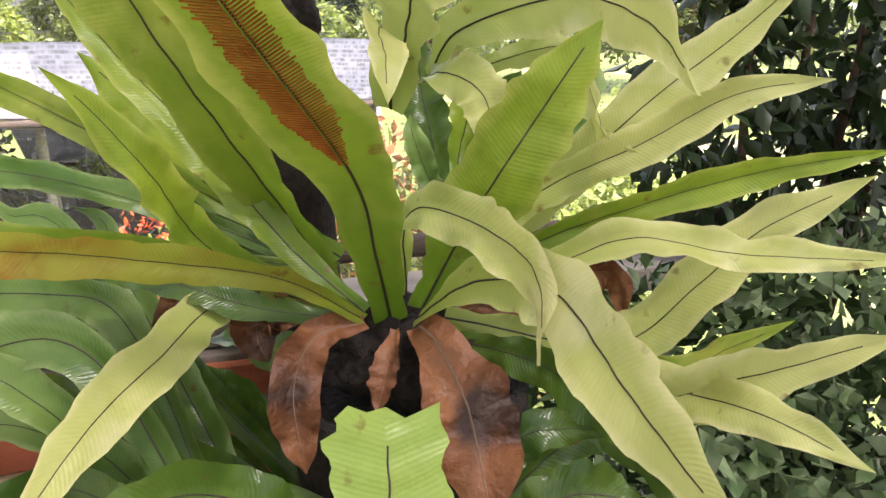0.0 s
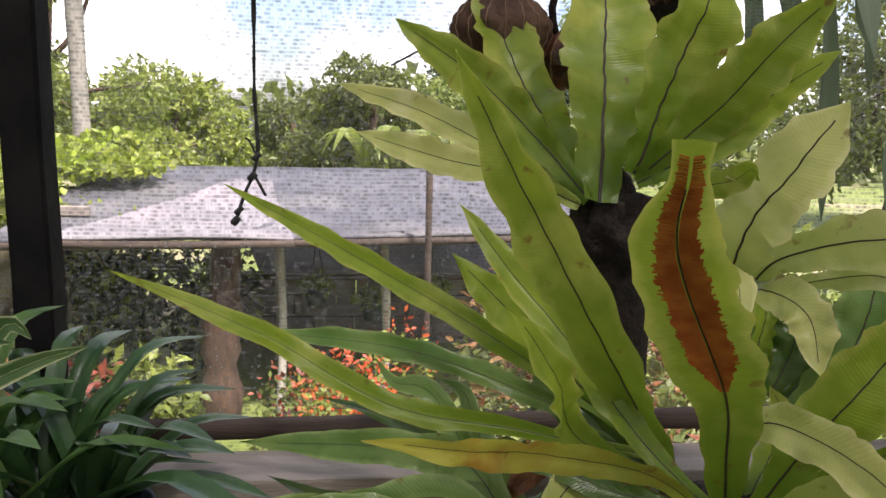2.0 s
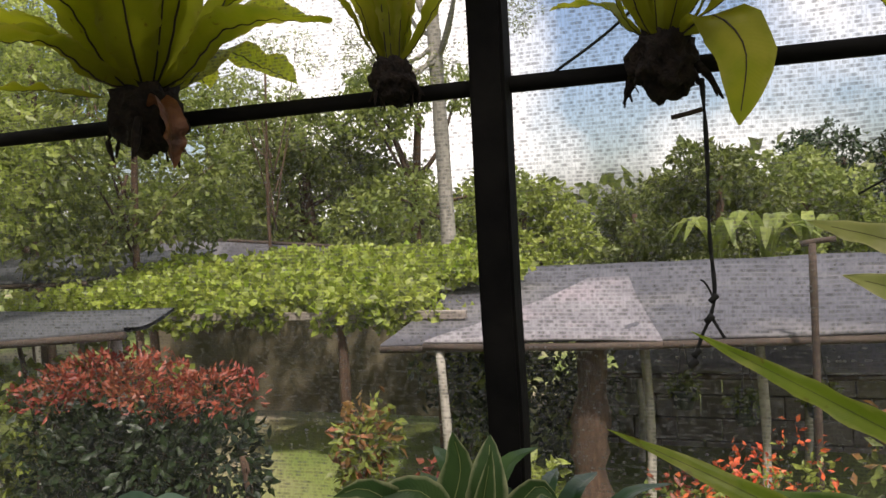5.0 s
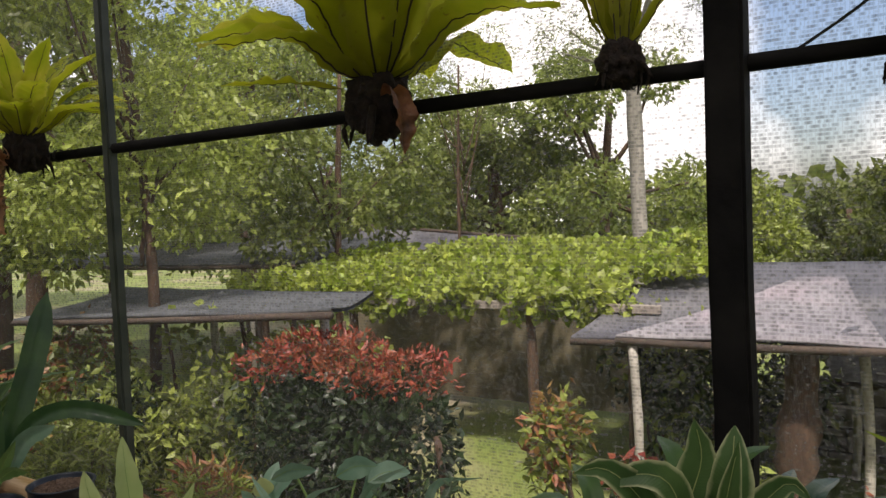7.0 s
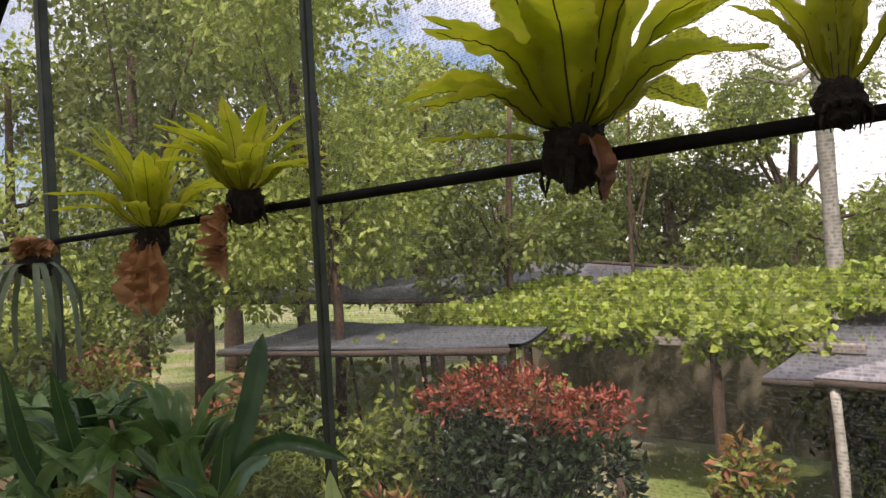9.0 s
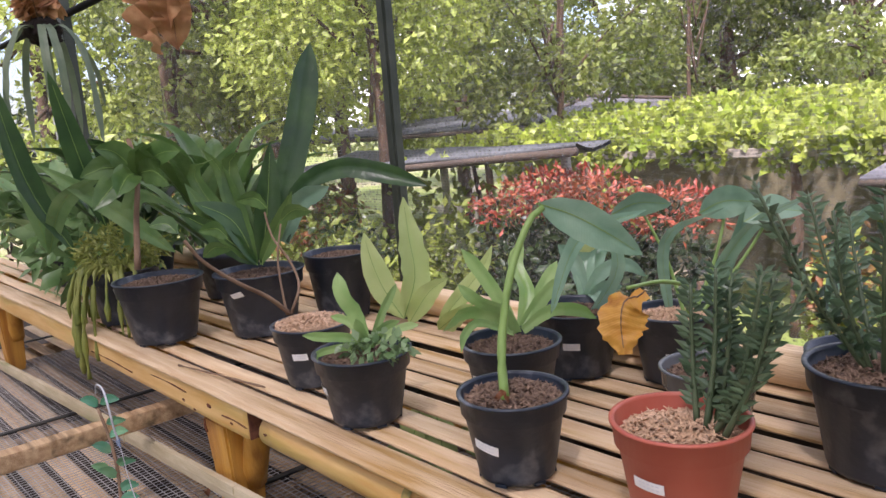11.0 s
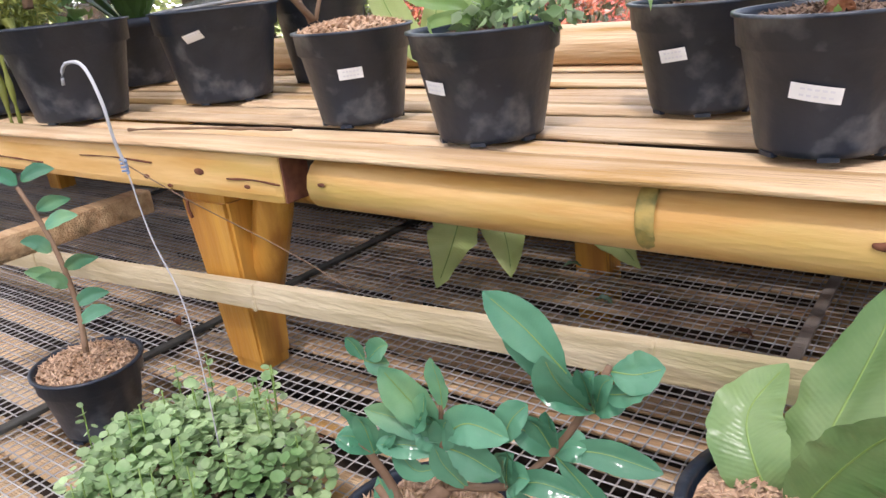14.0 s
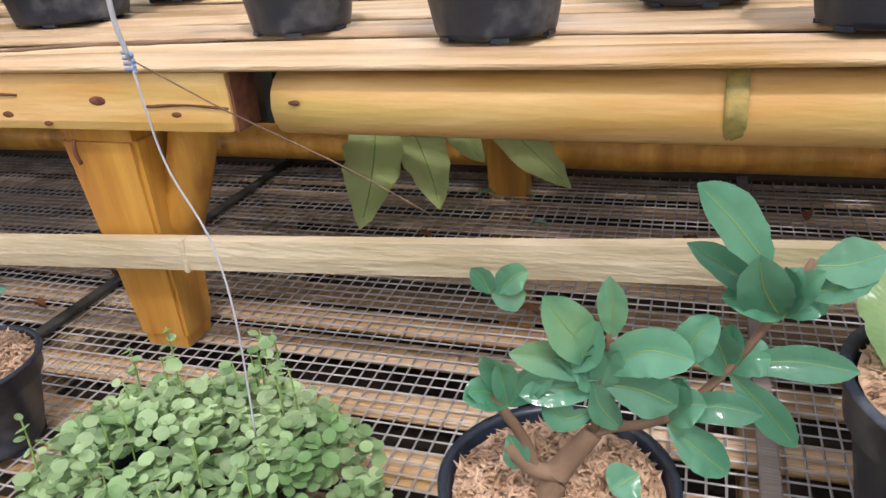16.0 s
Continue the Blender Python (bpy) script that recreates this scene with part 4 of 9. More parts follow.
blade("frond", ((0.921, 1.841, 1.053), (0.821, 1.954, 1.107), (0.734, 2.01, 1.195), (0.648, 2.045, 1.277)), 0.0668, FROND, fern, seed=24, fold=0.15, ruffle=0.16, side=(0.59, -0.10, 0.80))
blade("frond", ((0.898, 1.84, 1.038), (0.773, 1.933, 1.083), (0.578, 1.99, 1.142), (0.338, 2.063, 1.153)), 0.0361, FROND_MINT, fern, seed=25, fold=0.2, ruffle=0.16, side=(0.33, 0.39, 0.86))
blade("dead_frond", ((0.965, 1.677, 1.028), (0.977, 1.635, 1.013), (0.986, 1.586, 0.972), (0.983, 1.519, 0.9)), 0.0833, DEAD, fern, seed=26, fold=0.2, ruffle=0.14, riblabel='brown midrib', ribmat=TWIG, side=(-0.97, 0.07, -0.22))
blade("dead_frond", ((0.915, 1.704, 1.027), (0.862, 1.697, 1.02), (0.836, 1.678, 0.973), (0.841, 1.652, 0.896)), 0.0501, DEAD, fern, seed=27, fold=0.35, ruffle=0.2, ribmat=TWIG, riblabel='brown midrib', side=(-0.88, 0.24, 0.40))
blade("dead_frond", ((0.94, 1.674, 1.028), (0.924, 1.648, 1.001), (0.908, 1.63, 0.964)), 0.028, DEAD, fern, seed=28, fold=0.35, ribmat=TWIG, riblabel='brown midrib', side=(-0.77, 0.64, -0.05))
blade("dead_frond", ((0.873, 1.77, 1.02), (0.823, 1.785, 1.016), (0.814, 1.779, 0.991), (0.824, 1.768, 0.966)), 0.0517, DEAD, fern, seed=29, fold=0.3, ruffle=0.25, ribmat=TWIG, riblabel='brown midrib', side=(-0.70, 0.34, 0.63))
blade("dead_frond", ((0.852, 1.799, 1.022), (0.766, 1.852, 1.033), (0.731, 1.855, 1.006), (0.706, 1.852, 0.973)), 0.0432, DEAD, fern, seed=30, fold=0.3, ruffle=0.25, ribmat=TWIG, riblabel='brown midrib', side=(-0.19, 0.33, 0.92))
blade("dead_frond", ((1.017, 1.741, 1.005), (1.201, 1.747, 1.035), (1.228, 1.724, 1.026), (1.235, 1.709, 0.986)), 0.0551, DEAD, fern, seed=31, fold=0.3, ruffle=0.25, ribmat=TWIG, riblabel='brown midrib', side=(-0.07, 0.12, -0.99))
blade("frond", ((0.891, 1.473, 0.737), (0.874, 1.459, 0.91), (0.878, 1.487, 0.983), (0.884, 1.513, 1.035)), 0.0951, TORN, fern_low, seed=32, fold=0.08, ruffle=0.03, torn=True, side=(1.00, 0.06, 0.01))
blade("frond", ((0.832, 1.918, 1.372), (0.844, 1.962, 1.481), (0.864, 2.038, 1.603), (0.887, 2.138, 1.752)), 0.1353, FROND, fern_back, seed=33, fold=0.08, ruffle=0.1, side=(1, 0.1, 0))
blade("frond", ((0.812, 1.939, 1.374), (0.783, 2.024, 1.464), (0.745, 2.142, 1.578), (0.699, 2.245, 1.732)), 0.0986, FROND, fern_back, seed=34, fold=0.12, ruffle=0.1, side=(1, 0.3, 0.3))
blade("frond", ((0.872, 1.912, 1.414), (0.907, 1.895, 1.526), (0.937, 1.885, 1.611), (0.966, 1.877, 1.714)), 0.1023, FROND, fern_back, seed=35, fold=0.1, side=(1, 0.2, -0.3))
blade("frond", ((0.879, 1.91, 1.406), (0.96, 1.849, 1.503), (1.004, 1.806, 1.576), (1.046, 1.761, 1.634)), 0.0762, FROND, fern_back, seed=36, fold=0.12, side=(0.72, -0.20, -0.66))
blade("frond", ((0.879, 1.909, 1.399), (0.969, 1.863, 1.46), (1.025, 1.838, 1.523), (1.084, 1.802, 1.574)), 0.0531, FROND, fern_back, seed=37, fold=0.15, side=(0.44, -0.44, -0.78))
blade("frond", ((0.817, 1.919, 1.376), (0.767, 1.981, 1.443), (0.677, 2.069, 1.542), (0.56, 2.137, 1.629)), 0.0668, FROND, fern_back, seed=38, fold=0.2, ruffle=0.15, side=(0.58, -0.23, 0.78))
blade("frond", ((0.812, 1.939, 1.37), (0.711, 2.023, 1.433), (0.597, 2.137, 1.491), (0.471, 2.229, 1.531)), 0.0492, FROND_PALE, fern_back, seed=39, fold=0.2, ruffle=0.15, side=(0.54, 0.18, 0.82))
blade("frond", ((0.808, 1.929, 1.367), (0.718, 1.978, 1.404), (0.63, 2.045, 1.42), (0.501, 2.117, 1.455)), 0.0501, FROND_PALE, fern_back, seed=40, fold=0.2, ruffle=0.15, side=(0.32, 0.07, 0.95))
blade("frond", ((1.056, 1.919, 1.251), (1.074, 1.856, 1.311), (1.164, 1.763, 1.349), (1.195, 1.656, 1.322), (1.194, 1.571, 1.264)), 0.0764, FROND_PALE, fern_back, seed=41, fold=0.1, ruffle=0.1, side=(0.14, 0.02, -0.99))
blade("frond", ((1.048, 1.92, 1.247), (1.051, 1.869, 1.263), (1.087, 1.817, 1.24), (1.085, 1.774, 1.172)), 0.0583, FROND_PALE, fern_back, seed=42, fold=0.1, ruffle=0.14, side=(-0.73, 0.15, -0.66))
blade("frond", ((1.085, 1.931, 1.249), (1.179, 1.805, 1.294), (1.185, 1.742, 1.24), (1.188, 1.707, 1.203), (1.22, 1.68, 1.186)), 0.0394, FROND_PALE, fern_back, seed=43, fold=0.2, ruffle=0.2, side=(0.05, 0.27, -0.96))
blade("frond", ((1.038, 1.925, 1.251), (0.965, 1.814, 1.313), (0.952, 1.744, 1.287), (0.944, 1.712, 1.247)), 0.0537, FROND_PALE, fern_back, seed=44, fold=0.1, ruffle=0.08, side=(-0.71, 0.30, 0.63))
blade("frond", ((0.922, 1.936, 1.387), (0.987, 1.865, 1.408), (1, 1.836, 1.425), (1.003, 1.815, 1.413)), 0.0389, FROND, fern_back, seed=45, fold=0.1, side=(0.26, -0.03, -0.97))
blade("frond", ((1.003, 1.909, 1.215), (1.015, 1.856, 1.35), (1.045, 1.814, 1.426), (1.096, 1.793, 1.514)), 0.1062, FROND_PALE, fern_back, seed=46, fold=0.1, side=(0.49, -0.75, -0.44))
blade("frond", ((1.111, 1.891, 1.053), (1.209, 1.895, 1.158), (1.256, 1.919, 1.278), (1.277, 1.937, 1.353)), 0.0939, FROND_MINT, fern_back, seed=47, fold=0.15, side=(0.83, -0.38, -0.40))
blade("frond", ((1.088, 1.964, 1.085), (1.093, 2.007, 1.152), (1.09, 2.052, 1.221), (1.099, 2.095, 1.293)), 0.0626, FROND_SHADED, fern_back, seed=48, fold=0.2, ruffle=0.14, side=(0.92, -0.36, 0.18))
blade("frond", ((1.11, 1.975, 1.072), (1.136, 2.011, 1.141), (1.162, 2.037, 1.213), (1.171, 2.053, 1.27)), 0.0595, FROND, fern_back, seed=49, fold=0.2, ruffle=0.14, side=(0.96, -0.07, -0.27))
blade("frond", ((1.134, 1.967, 1.073), (1.175, 1.986, 1.135), (1.197, 2.01, 1.198), (1.234, 2.025, 1.246)), 0.0632, FROND_SHADED, fern_back, seed=50, fold=0.2, ruffle=0.14, side=(0.83, -0.45, -0.33))
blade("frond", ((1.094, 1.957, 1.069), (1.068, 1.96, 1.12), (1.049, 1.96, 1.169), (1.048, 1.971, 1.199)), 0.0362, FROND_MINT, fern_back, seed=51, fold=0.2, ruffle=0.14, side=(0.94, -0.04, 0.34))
blade("frond", ((1.17, 1.984, 1.057), (1.219, 1.995, 1.105), (1.262, 2.011, 1.162), (1.279, 2.032, 1.21)), 0.0605, FROND_SHADED, fern_back, seed=52, fold=0.2, ruffle=0.14, side=(0.58, -0.80, -0.16))
blade("frond", ((0.92, 1.734, 0.721), (0.851, 1.81, 0.817), (0.791, 1.879, 0.871), (0.694, 1.969, 0.883)), 0.0531, FROND_SHADED, fern_low, seed=53, fold=0.2, ruffle=0.14, side=(0.69, 0.18, 0.70))
blade("frond", ((0.869, 1.706, 0.753), (0.793, 1.807, 0.82), (0.71, 1.896, 0.841), (0.641, 1.983, 0.874)), 0.0496, FROND_SHADED, fern_low, seed=54, fold=0.2, ruffle=0.14, side=(0.54, 0.08, 0.84))
blade("frond", ((0.898, 1.663, 0.817), (0.7, 1.799, 0.872), (0.623, 1.883, 0.885), (0.369, 2.033, 0.929)), 0.0425, FROND_SHADED, fern_low, seed=55, fold=0.2, ruffle=0.14, side=(0.56, 0.65, 0.51))
blade("frond", ((0.86, 1.669, 0.798), (0.644, 1.823, 0.891), (0.562, 1.883, 0.925), (0.373, 2.002, 0.902)), 0.0439, FROND_SHADED, fern_low, seed=56, fold=0.2, ruffle=0.14, side=(0.27, 0.10, 0.96))
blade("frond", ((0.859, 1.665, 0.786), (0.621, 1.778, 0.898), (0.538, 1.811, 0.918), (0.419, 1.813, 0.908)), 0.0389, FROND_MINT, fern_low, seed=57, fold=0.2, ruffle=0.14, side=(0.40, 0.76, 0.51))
blade("frond", ((0.869, 1.706, 0.753), (0.712, 1.904, 0.869), (0.647, 2.004, 0.942), (0.547, 2.099, 0.968)), 0.0496, FROND_SHADED, fern_low, seed=58, fold=0.2, ruffle=0.14, side=(0.71, 0.22, 0.66))
blade("frond", ((0.907, 1.694, 0.754), (0.71, 1.926, 0.933), (0.592, 2.041, 1.001), (0.442, 2.148, 1.013)), 0.0389, FROND_SHADED, fern_low, seed=59, fold=0.2, ruffle=0.14, side=(0.73, 0.45, 0.52))
blade("frond", ((0.769, 1.647, 0.813), (0.628, 1.698, 0.896), (0.571, 1.658, 0.92), (0.513, 1.655, 0.921)), 0.0425, FROND_SHADED, fern_low, seed=60, fold=0.2, ruffle=0.14, side=(0.30, 0.67, 0.67))
blade("frond", ((0.894, 1.608, 0.814), (0.768, 1.623, 0.905), (0.693, 1.6, 0.928), (0.631, 1.585, 0.891)), 0.0602, FROND_SHADED, fern_low, seed=61, fold=0.2, ruffle=0.14, side=(0.19, 0.55, 0.82))
blade("frond", ((0.92, 1.734, 0.721), (0.878, 1.771, 0.794), (0.813, 1.837, 0.865), (0.736, 1.906, 0.898)), 0.0425, FROND_SHADED, fern_low, seed=62, fold=0.2, ruffle=0.14, side=(0.64, -0.10, 0.76))
blade("frond", ((0.996, 1.663, 0.749), (1.067, 1.66, 0.876), (1.125, 1.648, 0.895), (1.164, 1.615, 0.9)), 0.0496, FROND_SHADED, fern_low, seed=63, fold=0.2, ruffle=0.14, side=(0.41, -0.63, -0.65))
blade("frond", ((1.019, 1.568, 0.816), (1.074, 1.568, 0.868), (1.12, 1.555, 0.874), (1.159, 1.539, 0.863)), 0.0637, FROND_SHADED, fern_low, seed=64, fold=0.2, ruffle=0.14, side=(0.11, -0.66, -0.75))
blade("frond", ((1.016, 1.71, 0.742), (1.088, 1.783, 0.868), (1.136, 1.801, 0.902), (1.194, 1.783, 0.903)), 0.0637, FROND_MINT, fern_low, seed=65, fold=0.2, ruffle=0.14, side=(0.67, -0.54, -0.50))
blade("frond", ((1.003, 1.679, 0.735), (1.173, 1.696, 0.853), (1.226, 1.675, 0.84), (1.249, 1.596, 0.791)), 0.0602, FROND_SHADED, fern_low, seed=66, fold=0.2, ruffle=0.14, side=(0.13, -0.25, -0.96))
blade("frond", ((0.939, 1.704, 0.748), (0.909, 1.861, 0.863), (0.817, 1.95, 0.91), (0.751, 1.99, 0.901)), 0.0637, FROND_SHADED, fern_low, seed=67, fold=0.2, ruffle=0.14, side=(0.86, 0.39, 0.32))
blade("frond", ((0.76, 1.637, 0.806), (0.647, 1.756, 1.01), (0.501, 1.781, 1.002), (0.316, 1.762, 0.998), (0.235, 1.721, 0.982)), 0.0559, FROND_MINT, fern_low, seed=68, fold=0.2, ruffle=0.16, side=(0.34, 0.24, 0.91))
blade("frond", ((0.772, 1.678, 0.769), (0.687, 1.847, 0.985), (0.588, 1.924, 1.015), (0.336, 1.999, 1)), 0.0522, FROND_MINT, fern_low, seed=69, fold=0.2, ruffle=0.16, side=(0.55, 0.15, 0.82))
blade("frond", ((0.784, 1.72, 0.733), (0.635, 1.926, 1.062), (0.56, 1.98, 1.097), (0.533, 2.011, 1.123)), 0.0447, FROND_MINT, fern_low, seed=70, fold=0.2, ruffle=0.16, side=(0.76, -0.17, 0.62))
blade("frond", ((0.819, 1.713, 0.733), (0.681, 1.911, 1.032), (0.663, 1.957, 1.083), (0.625, 1.989, 1.1)), 0.0447, FROND_MINT, fern_low, seed=71, fold=0.2, ruffle=0.16, side=(0.92, 0.18, 0.35))
blade("frond", ((0.77, 1.722, 0.733), (0.606, 1.752, 0.957), (0.515, 1.761, 1.018), (0.41, 1.751, 1.024)), 0.0447, FROND_MINT, fern_low, seed=72, fold=0.2, ruffle=0.16, side=(0.49, 0.69, 0.53))

# rusty spore stripes on the underside of the standing frond
spores = [o for o in fern.children if o.name.startswith("frond")][0]
sp = spline(((0.955, 1.735, 1.0), (0.925, 1.69, 1.1), (0.889, 1.637, 1.199), (0.762, 1.493, 1.367), (0.722, 1.40, 1.445), (0.712, 1.375, 1.468)), 200)
sv, sf = [], []
rnd = random.Random(2)
for i in range(76, 196):
    c = sp[i]
    t = (sp[min(i + 1, 200)] - sp[i - 1]).normalized()
    w = Vector((1, -0.35, 0))
    w = (w - t * w.dot(t)).normalized()
    n = w.cross(t)
    if n.y > 0:
        n = -n
    s = i / 200
    reach = 0.022 * min(1, (s - 0.36) / 0.10) * min(1, (1.12 - s) / 0.42)
    for sgn in (-1, 1):
        ln = reach * rnd.uniform(0.86, 1.1)
        k = len(sv)
        for e, th in ((0.0012, 0.0011), (ln, 0.0008)):
            p = c + w * sgn * e + t * e * 0.55 + n * (0.0028 + 0.10 * e)
            sv.extend([p + t * th - n * 0.0008, p + n * 0.0006, p - t * th - n * 0.0008])
        for x in range(3):
            sf.append((k + x, k + (x + 1) % 3, k + 3 + (x + 1) % 3, k + 3 + x))
st = meshob("spore_stripes", sv, sf, SORUS, None, "rust-brown spore lines")
st["kind"] = "stuff"
st.parent = spores


def nestfern(at, n, length, width, seed, mat, label, low=15, high=80, root=0.05, dead=0, spread=(0, 360)):
    """A hanging bird's nest fern: fronds fan up and out of a black root ball."""
    f = thing("hanging_fern", at, label, "fern", "ferns hung along the crossbar")
    rnd = random.Random(seed)
    c = Vector(at)
    rootball(f, c - Vector((0, 0, root * 0.7)), root, root * 1.15, seed)
    for i in range(11):
        az = rnd.uniform(0, 6.283)
        o = Vector((math.cos(az), math.sin(az), 0)) * root * rnd.uniform(0.5, 1.05)
        b = c + o - Vector((0, 0, root * 0.9))
        tube("root", [b, b + o * 0.35 - Vector((0, 0, root * 0.5)), b + o * rnd.uniform(0.1, 0.8) - Vector((0, 0, root * rnd.uniform(0.6, 1.4)))], root * 0.14, ROOT, f, sides=5, n=6, taper=0.2, wob=0.8)
    for i in range(n):
        az = radians(spread[0] + (spread[1] - spread[0]) * (i + rnd.uniform(-0.35, 0.35)) / n)
        el = radians(low + (high - low) * rnd.random() ** 0.8)
        L = length * rnd.uniform(0.75, 1.12) * (0.75 + 0.25 * math.sin(el))
        d = Vector((math.cos(az) * math.cos(el), math.sin(az) * math.cos(el), math.sin(el)))
        o = Vector((math.cos(az), math.sin(az), 0))
        p1 = c + o * root * 0.5
        m = p1 + d * L * 0.5 + Vector((0, 0, L * 0.06))
        e = p1 + d * L + o * L * 0.10 - Vector((0, 0, L * 0.20 * math.cos(el)))
        blade("frond", (p1, p1 + d * L * 0.22, m, e), width * rnd.uniform(0.8, 1.15), mat, f, seed=seed * 50 + i, fold=0.14, ruffle=0.06, waves=6.0)
    for i in range(dead):
        az = radians(rnd.uniform(180, 360))
        o = Vector((math.cos(az), math.sin(az), 0))
        p1 = c + o * root * 0.6 - Vector((0, 0, root))
        blade("dead_frond", (p1, p1 + o * 0.03 - Vector((0, 0, 0.04)), p1 + o * 0.035 - Vector((0, 0, length * rnd.uniform(0.4, 0.75)))), width * 1.5, DEADPALE, f, seed=seed * 70 + i, fold=0.5, ruffle=0.3, ribmat=TWIG, riblabel="brown midrib")
    return f


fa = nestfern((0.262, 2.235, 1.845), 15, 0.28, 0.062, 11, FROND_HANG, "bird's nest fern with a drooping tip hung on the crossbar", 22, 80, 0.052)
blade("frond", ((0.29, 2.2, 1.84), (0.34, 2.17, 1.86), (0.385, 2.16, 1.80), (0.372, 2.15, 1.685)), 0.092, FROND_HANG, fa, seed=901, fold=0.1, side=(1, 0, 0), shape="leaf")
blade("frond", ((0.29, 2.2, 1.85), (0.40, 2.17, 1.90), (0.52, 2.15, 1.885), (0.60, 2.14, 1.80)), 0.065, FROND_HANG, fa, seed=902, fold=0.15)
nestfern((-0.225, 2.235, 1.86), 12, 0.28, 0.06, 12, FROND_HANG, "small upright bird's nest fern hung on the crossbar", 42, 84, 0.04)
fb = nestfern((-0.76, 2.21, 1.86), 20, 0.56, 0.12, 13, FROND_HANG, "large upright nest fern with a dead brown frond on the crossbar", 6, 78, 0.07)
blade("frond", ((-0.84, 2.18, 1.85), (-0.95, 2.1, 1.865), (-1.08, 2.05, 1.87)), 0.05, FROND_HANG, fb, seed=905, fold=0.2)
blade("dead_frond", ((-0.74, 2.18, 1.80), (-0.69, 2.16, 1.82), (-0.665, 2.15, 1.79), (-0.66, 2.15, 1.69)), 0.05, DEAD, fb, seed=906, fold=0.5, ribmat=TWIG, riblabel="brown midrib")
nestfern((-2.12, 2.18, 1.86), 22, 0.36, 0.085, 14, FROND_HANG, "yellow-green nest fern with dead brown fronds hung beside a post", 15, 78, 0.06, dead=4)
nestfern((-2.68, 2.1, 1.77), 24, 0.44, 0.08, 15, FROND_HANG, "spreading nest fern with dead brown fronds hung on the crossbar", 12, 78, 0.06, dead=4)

# staghorn and brown nest further along
stag = thing("staghorn_fern", (-3.9, 2.05, 1.70), "staghorn fern with a rusty brown shield and drooping strap leaves", "fern")
rootball(stag, (-3.9, 2.05, 1.66), 0.075, 0.06, 21)
rnd = random.Random(31)
for i in range(6):
    az = radians(150 + i * 36)
    o = Vector((math.cos(az), math.sin(az), 0))
    c = Vector((-3.9, 2.05, 1.68))
    blade("shield_frond", (c, c + o * 0.06 + Vector((0, 0, 0.05)), c + o * 0.09 + Vector((0, 0, 0.13))), 0.17, DEADPALE, stag, seed=300 + i, fold=0.3, ruffle=0.3, ribmat=TWIG, riblabel="brown midrib")
for i in range(12):
    az = radians(120 + i * 24 + rnd.uniform(-8, 8))
    o = Vector((math.cos(az), math.sin(az), 0))
    c = Vector((-3.9, 2.05, 1.65))
    L = rnd.uniform(0.3, 0.5)
    blade("strap_leaf", (c, c + o * 0.13 + Vector((0, 0, 0.02)), c + o * 0.24 - Vector((0, 0, 0.14)), c + o * 0.27 - Vector((0, 0, L))), 0.032, SILVER, stag, shape="strap", seed=320 + i, fold=0.1, rib=False)

# brown orchid nest and staghorn above the corner ferns
nest = thing("dried_nest_fern", (0.74, 2.22, 1.61), "dried dark brown fern nest with curled fronds tied to a trunk", "fern")
for i in range(9):
    az = radians(185 + i * 20)
    o = Vector((math.cos(az), math.sin(az), 0))
    c = Vector((0.745, 2.25, 1.61))
    blade("dead_frond", (c - o * 0.02, c + o * 0.065 - Vector((0, 0, 0.03)), c + o * 0.088 + Vector((0, 0, 0.03)), c + o * 0.045 + Vector((0, 0, 0.085))), 0.075, DEADDARK, nest, seed=340 + i, fold=0.4, ruffle=0.12, ribmat=TWIG, riblabel="brown midrib")
rootball(nest, (0.745, 2.27, 1.60), 0.06, 0.055, 23)
for i in range(5):
    az = radians(200 + i * 32)
    o = Vector((math.cos(az), math.sin(az), 0))
    c = Vector((0.875, 2.26, 1.55))
    blade("dead_frond", (c - o * 0.02, c + o * 0.06 - Vector((0, 0, 0.02)), c + o * 0.085 + Vector((0, 0, 0.04)), c + o * 0.04 + Vector((0, 0, 0.09))), 0.085, DEAD, nest, seed=352 + i, fold=0.4, ruffle=0.12, ribmat=TWIG, riblabel="brown midrib")
tube("root", [(0.85, 2.25, 1.60), (0.83, 2.23, 1.68), (0.87, 2.22, 1.735), (0.93, 2.22, 1.74), (0.96, 2.22, 1.70)], 0.007, ROOT, nest, sides=6, n=14)
log = tube("hanging_log", [(1.06, 2.30, 1.70), (1.05, 2.30, 1.9), (1.07, 2.30, 2.4), (1.06, 2.30, 3.5)], 0.07, BARK, None, sides=14, n=20, wob=0.3)
tagged(log, "dark rough log hung from the roof carrying epiphytes", "log")
mass = thing("staghorn_fern", (1.05, 2.2, 1.78), "dark staghorn fern with grey-green hanging leaves on a trunk", "fern")
rootball(mass, (1.05, 2.25, 1.80), 0.10, 0.15, 27)
for i in range(8):
    az = radians(180 + i * 25)
    o = Vector((math.cos(az), math.sin(az), 0))
    c = Vector((1.05, 2.24, 1.70)) + o * 0.03
    blade("shield_frond", (c - Vector((0, 0, 0.03)), c + o * 0.09 + Vector((0, 0, 0.03)), c + o * 0.11 + Vector((0, 0, 0.12)), c + o * 0.06 + Vector((0, 0, 0.21))), 0.13, DEADDARK, mass, seed=380 + i, fold=0.3, ruffle=0.15, ribmat=TWIG, riblabel="brown midrib")
rnd = random.Random(8)
